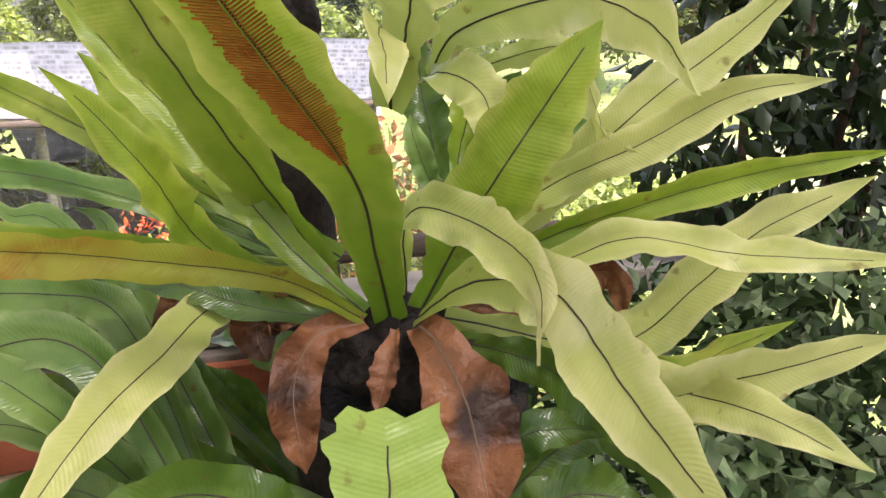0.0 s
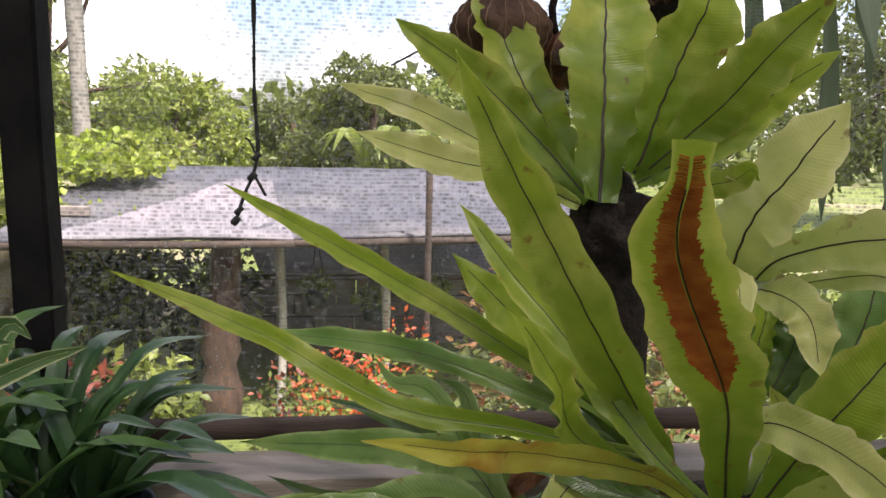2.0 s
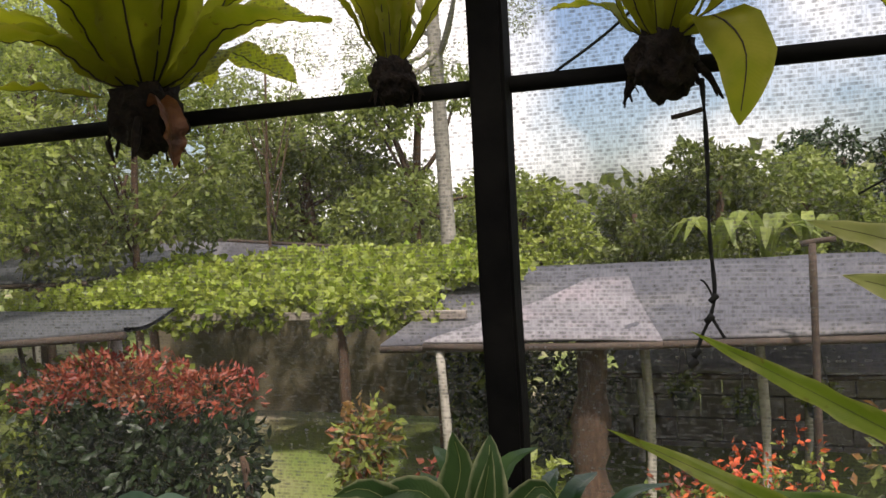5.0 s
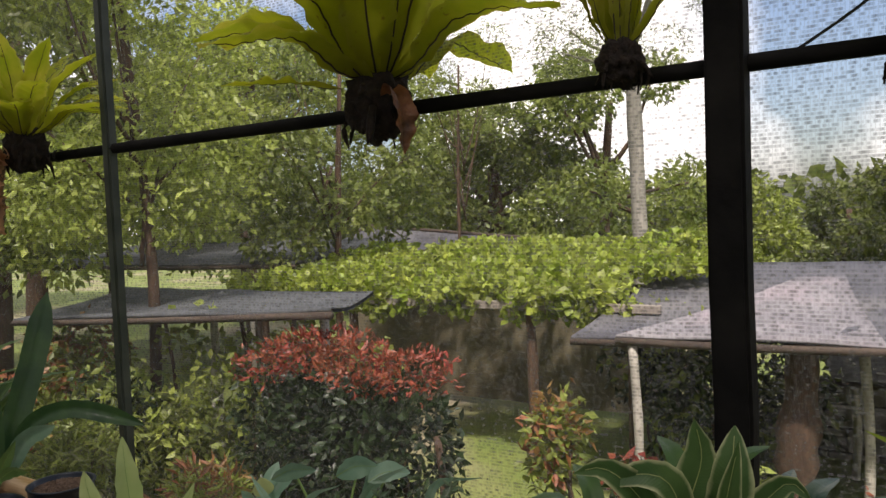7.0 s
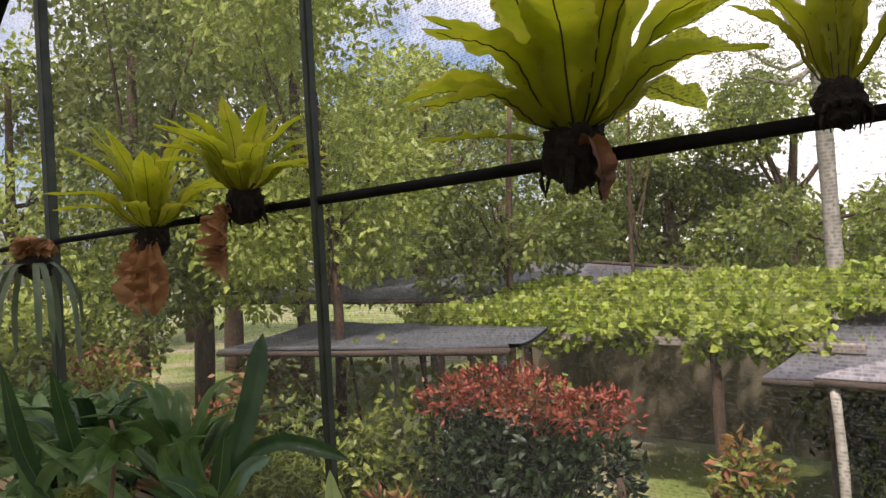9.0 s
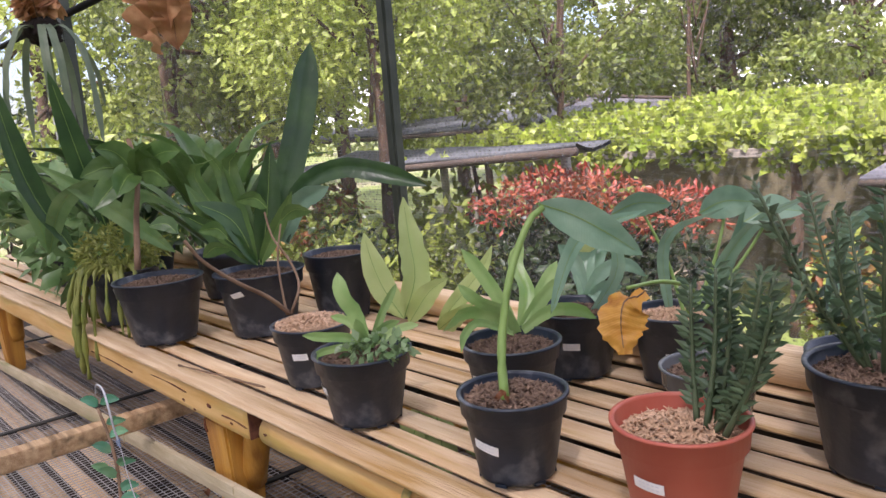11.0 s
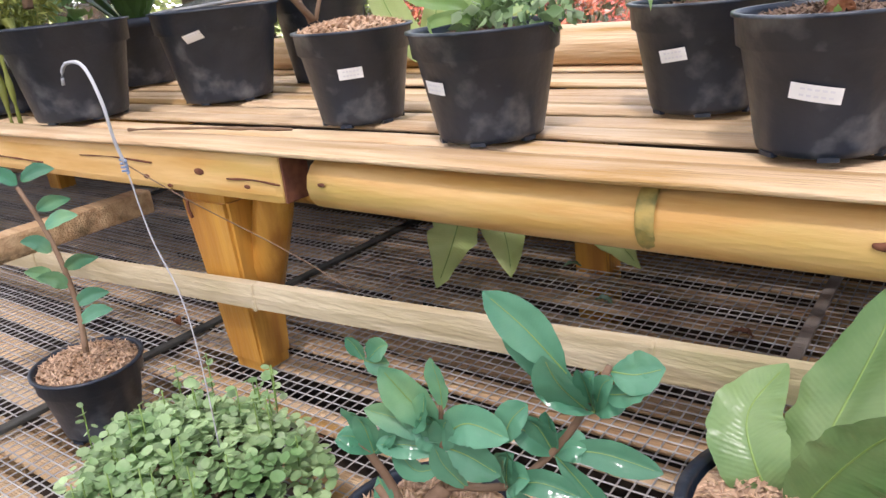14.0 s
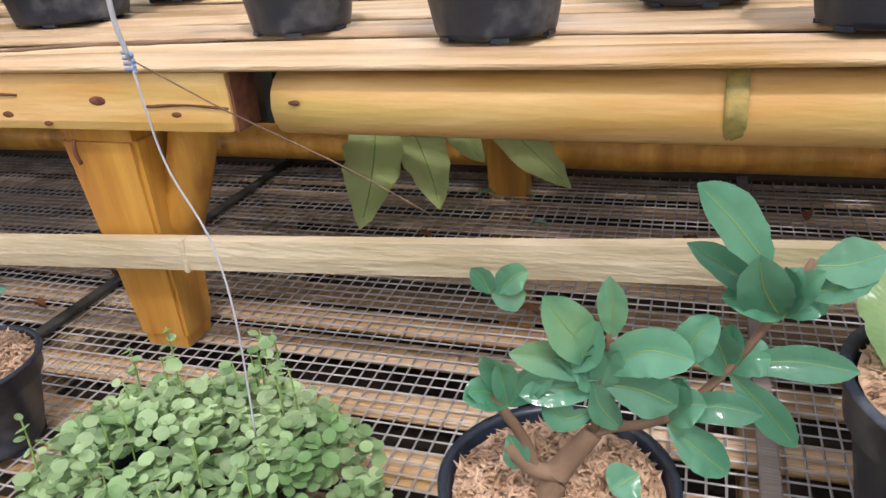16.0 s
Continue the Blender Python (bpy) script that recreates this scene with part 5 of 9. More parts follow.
for i in range(9):
    az = radians(290 + i * 14)
    o = Vector((math.cos(az), math.sin(az), 0))
    c = Vector((1.06, 2.22, 1.80)) + o * 0.1
    L = rnd.uniform(0.15, 0.5)
    blade("strap_leaf", (c, c + o * 0.12 + Vector((0, 0, 0.05)), c + o * 0.22 - Vector((0, 0, 0.1)), c + o * 0.26 - Vector((0, 0, L))), 0.04, SILVER, mass, shape="strap", seed=360 + i, fold=0.1, rib=False)

# knotted string
cord = thing("hanging_string", (0.3, 2.28, 1.76), "frayed black string with a knot hanging from the crossbar fern", "string")
tube("cord", [(0.322, 2.27, 1.78), (0.326, 2.275, 1.66), (0.325, 2.28, 1.52), (0.330, 2.28, 1.42), (0.322, 2.28, 1.375), (0.306, 2.28, 1.338), (0.290, 2.28, 1.288)], 0.0035, STRING, cord, sides=5, n=40, wob=0.7)
tube("loose_end", [(0.322, 2.28, 1.375), (0.334, 2.28, 1.352), (0.343, 2.28, 1.336)], 0.0028, STRING, cord, sides=5, n=8)
tube("loose_end", [(0.328, 2.28, 1.405), (0.316, 2.28, 1.43), (0.308, 2.28, 1.437)], 0.002, STRING, cord, sides=5, n=6)
for kz, kx in ((1.405, 0.328), (1.37, 0.32), (1.31, 0.297), (1.292, 0.291)):
    tube("strand_knot", [(kx - 0.005, 2.279, kz - 0.006), (kx, 2.277, kz), (kx + 0.005, 2.279, kz + 0.005)], 0.0062, STRING, cord, sides=6, n=4, wob=0.5)
tube("peg", [(0.270, 2.27, 1.718), (0.295, 2.27, 1.722), (0.322, 2.27, 1.728)], 0.0045, DARKWOOD, cord, sides=6, n=4)
tagged(tube("guy_wire", [(0.06, 2.31, 1.82), (0.16, 2.31, 1.88), (0.25, 2.31, 1.95)], 0.003, STRING, sides=5, n=6), "thin dark wire tied from the crossbar", "wire")

# potted plants at the foot of the net beside the thick post
def strap_plant(name, at, n, length, width, seed, mat, label, category, low=50, high=85, shape="strap", pot_r=0.08, pot_h=0.12, pot=True, edge=None, arch=0.25):
    p = thing(name, at, label, category)
    rnd = random.Random(seed)
    c = Vector(at)
    z0 = 0
    if pot:
        ob = lathe("pot", [(pot_r * 0.75, 0), (pot_r * 0.78, 0.004), (pot_r, pot_h - 0.02), (pot_r * 1.08, pot_h - 0.02), (pot_r * 1.08, pot_h), (pot_r, pot_h), (pot_r * 0.94, pot_h - 0.02), (0.001, pot_h - 0.018)], POTBLACK, p, label="black plastic pot")
        z0 = pot_h - 0.02
    for i in range(n):
        az = radians(360 * i / n + rnd.uniform(-25, 25))
        el = radians(rnd.uniform(low, high))
        L = length * rnd.uniform(0.7, 1.1)
        o = Vector((math.cos(az), math.sin(az), 0))
        d = o * math.cos(el) + Vector((0, 0, math.sin(el)))
        b = c + Vector((0, 0, z0)) + o * rnd.uniform(0.0, 0.02)
        blade("leaf", (b, b + d * L * 0.4, b + d * L * 0.75 + o * L * arch * 0.3, b + d * L + o * L * arch - Vector((0, 0, L * arch * 0.6))), width * rnd.uniform(0.8, 1.15), mat, p, shape=shape, seed=seed * 60 + i, fold=0.22, ruffle=0.03, rib=edge is not None, ribmat=edge, riblabel="cream stripe")
    return p


for i, (x, y, L) in enumerate(((-0.05, 1.99, 0.29), (0.06, 1.98, 0.27), (-0.17, 1.97, 0.25), (0.13, 1.98, 0.20), (0.0, 1.90, 0.22))):
    strap_plant("strap_leaf_plant", (x, y, 0.79), 20, L + 0.05, 0.035, 40 + i, DEEPGREEN if i % 2 else leafmat("fresh_strap_%d" % i, (0.05, 0.12, 0.03), (0.09, 0.18, 0.04), 0.3), "dense dark green strap-leaved plant in a black pot", "plant", 5, 85, arch=0.35)
ledge = plank("plant_ledge", (-0.32, 1.68, 0.735), (0.30, 2.07, 0.789), GREYWOOD, None, 0.008)
tagged(ledge, "grey timber ledge carrying dark potted plants", "ledge")
for lx in (-0.28, 0.26):
    for ly in (1.72, 2.05):
        tagged(plank("ledge_leg", (lx - 0.025, ly - 0.025, 0.03), (lx + 0.025, ly + 0.025, 0.735), DARKWOOD, None, 0.004), "dark timber leg under the plant ledge", "leg")

tagged(tube("guy_wire", [(0.56, 2.31, 1.57), (0.78, 2.31, 1.69), (1.15, 2.31, 1.86)], 0.002, STRING, sides=5, n=10), "thin dark wire slanting up to the log", "wire")
hpot = thing("hanging_pot", HP, "dark grey hanging pot seen from below", "pot")
lathe("pot", [(0.035, 0.0), (0.045, 0.004), (0.062, 0.075), (0.066, 0.075), (0.066, 0.09), (0.06, 0.09), (0.055, 0.07), (0.001, 0.07)], POTBLACK, hpot)
tube("hanger", [(HP[0] + 0.062, HP[1], HP[2] + 0.085), (HP[0] + 0.03, HP[1], HP[2] + 0.3), (HP[0], HP[1], 3.5)], 0.002, STRING, hpot, sides=5, n=8)
tube("hanger", [(HP[0] - 0.062, HP[1], HP[2] + 0.085), (HP[0] - 0.03, HP[1], HP[2] + 0.3), (HP[0], HP[1], 3.5)], 0.002, STRING, hpot, sides=5, n=8)

FX, FY = -1.129, 1.385

# ---- pots ----
def husks(parent, r, z, mat, seed, n=950, size=0.0066):
    """Loose flakes on a slightly mounded fill."""
    rnd = random.Random(seed)
    verts, faces = [], []
    for i in range(n):
        q = r * math.sqrt(rnd.random())
        a = rnd.uniform(0, 6.283)
        c = Vector((q * math.cos(a), q * math.sin(a), z + 0.010 * (1 - (q / r) ** 2) + rnd.uniform(0, 0.003)))
        b, tl = rnd.uniform(0, 6.283), rnd.uniform(-0.9, 0.9)
        d = Vector((math.cos(b), math.sin(b), tl)) * size * rnd.uniform(0.6, 1.2)
        s = Vector((-math.sin(b), math.cos(b), 0)) * size * 0.28
        k = len(verts)
        verts += [c - d, c + s, c + d, c - s + Vector((0, 0, 0.0015)), c + Vector((0, 0, 0.002))]
        faces += [(k, k + 1, k + 4), (k + 1, k + 2, k + 4), (k + 2, k + 3, k + 4), (k + 3, k, k + 4)]
    ob = meshob("mulch", verts, faces, mat, parent, "", False)
    ob["kind"] = "stuff"
    return ob


def pot(name, x, y, z, r, h, mat, fill, label, tag=None, group="pots on the bench", tilt=0.0, fill_drop=0.018, colour="black"):
    """A plastic nursery pot with a rolled collar, feet notches, fill and a paper tag."""
    p = thing(name, (x, y, z), label, "potted plant", group)
    r0, lip = r * 0.72, h * 0.23
    body = lathe("pot_body", [(r0 * 0.86, 0.0), (r0 * 0.97, 0.002), (r0, 0.008), (r * 0.905, h - lip - 0.003), (r * 0.965, h - lip), (r * 0.99, h - 0.004), (r * 1.03, h - 0.003), (r * 1.03, h), (r * 0.955, h), (r * 0.945, h - 0.004), (r * 0.90, h - lip), (r * 0.86, h - fill_drop - 0.01)], mat, p, 48, colour + " plastic pot body")
    soil = lathe("fill", [(0.001, h - fill_drop + 0.008), (r * 0.5, h - fill_drop + 0.005), (r * 0.91, h - fill_drop)], fill, p, 32, "loose growing medium")
    husks(soil, r * 0.88, h - fill_drop + 0.001, fill, int(abs(x * 1000)) + 1)
    for k in range(6):
        a = k * math.pi / 3 + 0.3
        bm = bmesh.new()
        box(bm, (-0.008, -0.003, 0.0), (0.008, 0.003, 0.004))
        ob = part("foot", bm, mat, p)
        ob.matrix_basis = Matrix.Rotation(a, 4, "Z") @ Matrix.Translation((0, r0 * 0.93, -0.001))
    if tag:
        az, tz, lw, rot = tag
        n = 7
        verts, faces = [], []
        for j in range(n + 1):
            for s in (0, 1):
                u = lw * (j / n - 0.5)
                v = 0.013 * (s - 0.5)
                uu, vv = u * math.cos(rot) - v * math.sin(rot), u * math.sin(rot) + v * math.cos(rot)
                zz = tz + vv
                rr = r0 + (r * 0.905 - r0) * (zz - 0.008) / (h - lip - 0.011) + 0.0012
                if zz > h - lip - 0.004:
                    rr = r * 0.99
                a = az + uu / rr
                verts.append((rr * math.cos(a), rr * math.sin(a), zz))
        for j in range(n):
            faces.append((2 * j, 2 * j + 2, 2 * j + 3, 2 * j + 1))
        lab = meshob("tag", verts, faces, LABEL, p, "white paper tag")
        for row in (0, 1):
            wv2, wf2 = [], []
            for j in range(5):
                u = lw * (0.14 * j - 0.30)
                v = 0.002 - 0.005 * row
                for du, dv in ((0, 0), (lw * 0.09, 0), (lw * 0.09, 0.0016), (0, 0.0016)):
                    a0, b0 = u + du, v + dv
                    uu, vv = a0 * math.cos(rot) - b0 * math.sin(rot), a0 * math.sin(rot) + b0 * math.cos(rot)
                    zz = tz + vv
                    rr = (r0 + (r * 0.905 - r0) * (zz - 0.008) / (h - lip - 0.011) if zz <= h - lip - 0.004 else r * 0.989) + 0.0018
                    wv2.append((rr * math.cos(az + uu / rr), rr * math.sin(az + uu / rr), zz))
                wf2.append((4 * j, 4 * j + 1, 4 * j + 2, 4 * j + 3))
            meshob("ink_line", wv2, wf2, INK, lab, "faint unreadable writing")
    if tilt:
        p.rotation_euler = (0, tilt, 0)
    return p


def facing(x, y, cx, cy):
    return math.atan2(cy - y, cx - x)


Z = TOP + 0.001
clubmoss = pot("potted_clubmoss", -2.33, 1.70, Z, 0.095, 0.145, POTBLACK, SOIL, "black pot of yellow-green clubmoss trailing over the bench edge", (facing(-2.33, 1.7, -0.9, 1.0), 0.10, 0.032, 0.1))
shrub_a = pot("potted_shrub", -2.045, 1.685, Z, 0.102, 0.15, POTBLACK, SOIL, "large black pot with a broad-leaved green shrub on the bench", (facing(-2.045, 1.685, -1.6, 0.9) - 1.0, 0.10, 0.03, 0.2))
arum_b = pot("potted_arum", -1.885, 1.865, Z, 0.105, 0.15, POTBLACK, SOIL, "large black pot with dark glossy arum leaves on the bench", (facing(-1.885, 1.865, -0.9, 1.0) - 0.35, 0.11, 0.032, 0.25))
sans = pot("potted_snake_plant", -1.83, 2.06, Z, 0.088, 0.165, POTBLACK, SOIL, "black pot with long dark strap leaves behind the arum")
twiggy = pot("potted_bare_twigs", -1.462, 1.735, Z, 0.074, 0.115, POTBLACK, HUSK, "black pot of rice husk with bare leaning twigs", (facing(-1.462, 1.735, -0.95, 1.0), 0.066, 0.030, 0.05), fill_drop=0.004)
lily = pot("potted_lily", -1.236, 1.686, Z, 0.079, 0.114, POTBLACK, SOIL, "black pot with a fresh green lily rosette on the bench", (facing(-1.236, 1.686, -1.3, 1.0) - 0.25, 0.06, 0.030, -0.05))
arrow = pot("potted_arrowhead", -0.916, 1.695, Z, 0.072, 0.114, POTBLACK, SOIL, "black pot with one tall green leaf stalk on the bench", (facing(-0.916, 1.69, -0.85, 1.0) - 0.02, 0.055, 0.038, -0.16), fill_drop=0.014)
lily_b = pot("potted_lily", -1.065, 1.855, Z, 0.079, 0.116, POTBLACK, SOIL, "black pot with an arching green lily behind the front row", (facing(-1.065, 1.855, -0.9, 1.0) - 0.35, 0.065, 0.03, 0.15))
lily_c = pot("potted_lily", -1.095, 2.06, Z, 0.083, 0.12, POTBLACK, SOIL, "black pot with blue-green lily leaves at the back of the bench", (facing(-1.095, 2.06, -0.6, 1.0) + 0.1, 0.065, 0.03, 0))
wither = pot("potted_withered_plant", -0.935, 2.125, Z, 0.074, 0.12, POTBLACK, HUSK, "black pot with a withered orange leaf on the bench", (facing(-0.935, 2.125, -0.6, 1.0) + 0.25, 0.055, 0.03, 0.05))
clear = pot("potted_seedling", -0.765, 1.93, Z, 0.066, 0.11, POTGREY, SOIL, "dull clear plastic pot of soil behind the red pot", colour="dull clear")
redpot = pot("potted_jewel_plant", -0.690, 1.725, Z, 0.076, 0.122, POTRED, HUSK, "terracotta-red plastic pot with dark upright leaflet stems", (facing(-0.672, 1.712, -0.62, 1.0) - 0.10, 0.064, 0.038, -0.03), colour="terracotta-red", fill_drop=0.022)
tallpot = pot("potted_fern_palm", -0.565, 1.985, Z, 0.09, 0.135, POTBLACK, SOIL, "black pot with dense dark narrow leaflets on the bench")


def leaflet_stems(parent, x, y, z, n, length, seed, mat, spread=0.35, size=0.036, turn=(0, 360)):
    rnd = random.Random(seed)
    for i in range(n):
        az = radians(rnd.uniform(*turn))
        o = Vector((math.cos(az), math.sin(az), 0))
        L = length * rnd.uniform(0.7, 1.05)
        b = Vector((x, y, z)) + o * rnd.uniform(0.005, 0.03)
        tip = b + Vector((0, 0, L)) + o * L * spread * rnd.uniform(0.2, 1)
        m = (b + tip) / 2 + o * L * 0.05
        s = tube("stem", [b, m, tip], 0.004, STEMDARK, parent, sides=6, n=8, taper=0.5)
        line = spline([b, m, tip], 26)
        verts, faces = [], []
        for j in range(4, 27):
            t = (line[min(j + 1, 26)] - line[j - 1]).normalized()
            for sg in (-1, 1):
                a = rnd.uniform(-1.2, 1.2)
                w = Vector((-math.sin(az + a), math.cos(az + a), 0)) * sg
                d = (w + t * 0.55 + o * 0.25 * sg).normalized()
                l2 = size * rnd.uniform(0.75, 1.1) * (1 - 0.4 * abs(j / 26 - 0.5))
                u = d.cross(t).normalized()
                c = line[j]
                wd = d.cross(u) * l2 * 0.19
                k = len(verts)
                verts += [c, c + d * l2 * 0.45 + wd + u * l2 * 0.05, c + d * l2, c + d * l2 * 0.45 - wd + u * l2 * 0.05]
                faces += [(k, k + 1, k + 2), (k, k + 2, k + 3)]
        lf = meshob("foliage", verts, faces, mat, None, "narrow dark leaflets", False)
        lf["kind"] = "stuff"
        lf.parent = s
    return parent


leaflet_stems(redpot, -0.670, 1.735, TOP + 0.102, 10, 0.175, 5, TOOTH, 0.6, 0.024, (-50, 150))
leaflet_stems(tallpot, -0.565, 1.985, TOP + 0.115, 14, 0.24, 6, TOOTH, 0.7, 0.028)
rnd = random.Random(14)
for i in range(26):
    az = radians(rnd.uniform(150, 360))
    o = Vector((math.cos(az), math.sin(az), 0))
    b = Vector((-2.33, 1.70, TOP + 0.13)) + o * 0.03
    L = rnd.uniform(0.08, 0.26)
    tube("trailing_stem", [b, b + o * 0.07 + Vector((0, 0, 0.03)), b + o * 0.105 - Vector((0, 0, L * 0.5)), b + o * 0.11 - Vector((0, 0, L))], 0.006, MOSS, clubmoss, sides=6, n=14, wob=1.2)
leafcloud("foliage", [(-2.33, 1.7, TOP + 0.19, 0.11, 0.11, 0.07)], 1100, 0.03, MOSS, 3, clubmoss, 0.2, kind="stuff", label="feathery yellow-green foliage")
leafcloud("foliage", [(-1.2, 1.69, TOP + 0.125, 0.055, 0.05, 0.015)], 160, 0.018, CREEP, 4, lily, 0.6, kind="stuff", label="small weeds round the rosette")

varieg = thing("variegated_plant", (0.05, 1.80, 0.79), "variegated plant with cream-striped green leaves on the ledge", "plant")
arum = thing("arum_plant", (-0.62, 2.1, 0.03), "blue-green arum leaves standing at the net", "plant")
palefern = thing("pale_fern", (-1.45, 2.08, 0.335), "pale green fern growing up through the back of the bench", "fern")
arum_far = thing("arum_plant", (-2.6, 2.0, 0.03), "clump of dark glossy arum leaves in the far corner", "plant")
for th, (x, y, z) in ((varieg, (0.05, 1.80, 0.79)), (arum, (-0.62, 2.1, TOP)), (arum_far, (-2.9, 2.0, TOP))):
    ob = lathe("pot", [(0.055, 0), (0.06, 0.004), (0.078, 0.09), (0.083, 0.09), (0.083, 0.11), (0.076, 0.11), (0.072, 0.09), (0.001, 0.092)], POTBLACK, None, label="black plastic pot")
    ob.location = (x, y, z + 0.001)
    under(ob, th)
rootball(palefern, (-1.5, 2.19, 0.515), 0.05, 0.035, 33)
leafcloud("foliage", [(-2.9, 2.0, TOP + 0.26, 0.22, 0.2, 0.17), (-2.75, 1.75, TOP + 0.14, 0.3, 0.14, 0.12), (-3.4, 1.9, TOP + 0.25, 0.4, 0.25, 0.2)], 1100, 0.075, BROAD, 9, arum_far, 0.55, kind="stuff", label="mixed green leaves")

# lower shelf
S = SHELF + 0.004
creep = pot("potted_creeper", -1.40, 1.36, S, 0.088, 0.105, POTBLACK, SOIL, "black pot overflowing with small round creeping leaves on the mesh", group="pots on the mesh shelf")
ficus = pot("potted_ficus", FX, FY, S, 0.080, 0.105, POTBLACK, HUSK, "black pot of rice husk with a glossy bonsai-like ficus", group="pots on the mesh shelf", fill_drop=0.010)
broadleaf = pot("potted_broadleaf", -0.845, 1.50, S, 0.10, 0.155, POTBLACK, HUSK, "black pot of rice husk with large quilted green leaves", group="pots on the mesh shelf", fill_drop=0.006)
sapling = pot("potted_sapling", -1.715, 1.425, S, 0.068, 0.095, POTBLACK, HUSK, "small black pot of rice husk with a thin leafy sapling", group="pots on the mesh shelf", fill_drop=0.005)
cv, cf = [], []
rnd = random.Random(6)


def roundleaf(c, r, nrm):
    u = nrm.cross(Vector((0.3, 0.2, 1))).normalized()
    v = nrm.cross(u)
    k = len(cv)
    cv.append(c - nrm * r * 0.25)
    for j in range(8):
        a = j * math.pi / 4
        cv.append(c + u * r * math.cos(a) + v * r * 0.92 * math.sin(a))
    for j in range(8):
        cf.append((k, k + 1 + j, k + 1 + (j + 1) % 8))


for i in range(2000):
    a = rnd.uniform(0, 6.283)
    q = math.sqrt(rnd.random())
    R = 0.155 * q
    top = 0.105 + 0.055 * (1 - q * q) + rnd.uniform(-0.03, 0.012) - (0.05 * rnd.random() if q > 0.75 else 0)
    c = Vector((-1.41 + R * math.cos(a) * 1.05, 1.36 + R * math.sin(a) * 0.85, S + top))
    roundleaf(c, rnd.uniform(0.0042, 0.0088), Vector((rnd.gauss(0, 0.45), rnd.gauss(-0.1, 0.45), 1)).normalized())
for i in range(34):
    a = rnd.uniform(0, 6.283)
    b = Vector((-1.41, 1.36, S + 0.13)) + Vector((math.cos(a), math.sin(a), 0)) * rnd.uniform(0.04, 0.13)
    h = rnd.uniform(0.02, 0.075)
    sprig = [b - Vector((0, 0, 0.02)), b + Vector((0.004, 0, h * 0.5)), b + Vector((0, 0.003, h))]
    tube("sprig", sprig, 0.0009, STEM, creep, sides=5, n=4)
    for j in range(6):
        c = b + Vector((rnd.uniform(-0.008, 0.008), rnd.uniform(-0.008, 0.008), h * j / 5))
        roundleaf(c, rnd.uniform(0.004, 0.008), Vector((rnd.gauss(0, 0.5), rnd.gauss(0, 0.5), 1)).normalized())
crown = meshob("foliage", cv, cf, CREEP, None, "mat of small round leaves")
crown["kind"] = "stuff"
under(crown, creep)

creep.scale = (0.92, 0.92, 0.76)

strap_plant("broadleaf_shrub", (-2.36, 2.02, TOP + 0.001), 22, 0.46, 0.075, 91, MIDGREEN, "tall bushy green shrub with pointed leaves in a black pot", "plant", 40, 85, "leaf", 0.09, 0.14)
strap_plant("strap_leaf_plant", (-2.72, 1.86, TOP + 0.001), 18, 0.42, 0.06, 92, DEEPGREEN, "tall dark strap-leaved plant in a black pot on the bench", "plant", 45, 85, "strap", 0.09, 0.14)
strap_plant("broadleaf_shrub", (-3.1, 1.80, TOP + 0.001), 20, 0.42, 0.08, 93, BROAD, "leafy green shrub in a black pot at the bench's far end", "plant", 35, 80, "leaf", 0.09, 0.14)

# hooked wire and cord
hook = thing("wire_hook", (-1.352, 1.33, 0.47), "bent pale wire hook with a fine cord at the bench edge", "wire")
twig = tube("dry_twig", [(-1.79, 1.605, TOP + 0.004), (-1.65, 1.62, TOP + 0.008), (-1.5, 1.645, TOP + 0.006)], 0.0022, TWIG, None, sides=5, n=14, wob=0.8)
tagged(twig, "thin dry brown twig lying on the slats", "twig")
rnd = random.Random(19)
for i in range(16):
    x, y = rnd.uniform(-2.0, -0.6), rnd.uniform(1.45, 2.15)
    a = rnd.uniform(0, 6.283)
    o = Vector((math.cos(a), math.sin(a), 0)) * rnd.uniform(0.012, 0.022)
    c = Vector((x, y, SHELF + 0.007))
    lf = blade("fallen_leaf", (c - o, c + Vector((0, 0, 0.006)), c + o), 0.016, rnd.choice([DEAD, BLUEGREEN, HUSK, DEAD]), None, shape="leaf", seed=700 + i, fold=0.3, rib=False)
    tagged(lf, "small dry fallen leaf on the wire mesh", "leaf", "fallen leaves")

# ---- leaves and stems of the potted plants ----
blade("leaf", ((-0.017, 1.809, 1.15), (-0.005, 1.805, 1.198), (0.01, 1.802, 1.251), (0.005, 1.792, 1.301)), 0.0539, VARIEG, varieg, seed=1001, fold=0.2, ruffle=0.04, ribmat=CREAM, riblabel="cream midrib", shape="leaf", side=(0.99, -0.02, -0.14))
blade("leaf", ((0.014, 1.809, 1.153), (0.042, 1.8, 1.21), (0.046, 1.803, 1.252), (0.047, 1.816, 1.292)), 0.0535, VARIEG, varieg, seed=1002, fold=0.2, ruffle=0.04, ribmat=CREAM, riblabel="cream midrib", shape="leaf", side=(0.96, 0.17, -0.24))
blade("leaf", ((-0.038, 1.802, 1.152), (-0.061, 1.735, 1.228), (-0.084, 1.707, 1.254), (-0.107, 1.678, 1.253)), 0.0411, VARIEG, varieg, seed=1003, fold=0.2, ruffle=0.04, ribmat=CREAM, riblabel="cream midrib", shape="leaf", side=(0.33, 0.48, 0.81))
blade("leaf", ((-0.004, 1.792, 1.144), (-0.018, 1.759, 1.228), (-0.054, 1.738, 1.241), (-0.085, 1.706, 1.231)), 0.0415, VARIEG, varieg, seed=1004, fold=0.2, ruffle=0.04, ribmat=CREAM, riblabel="cream midrib", shape="leaf", side=(0.30, 0.52, 0.80))
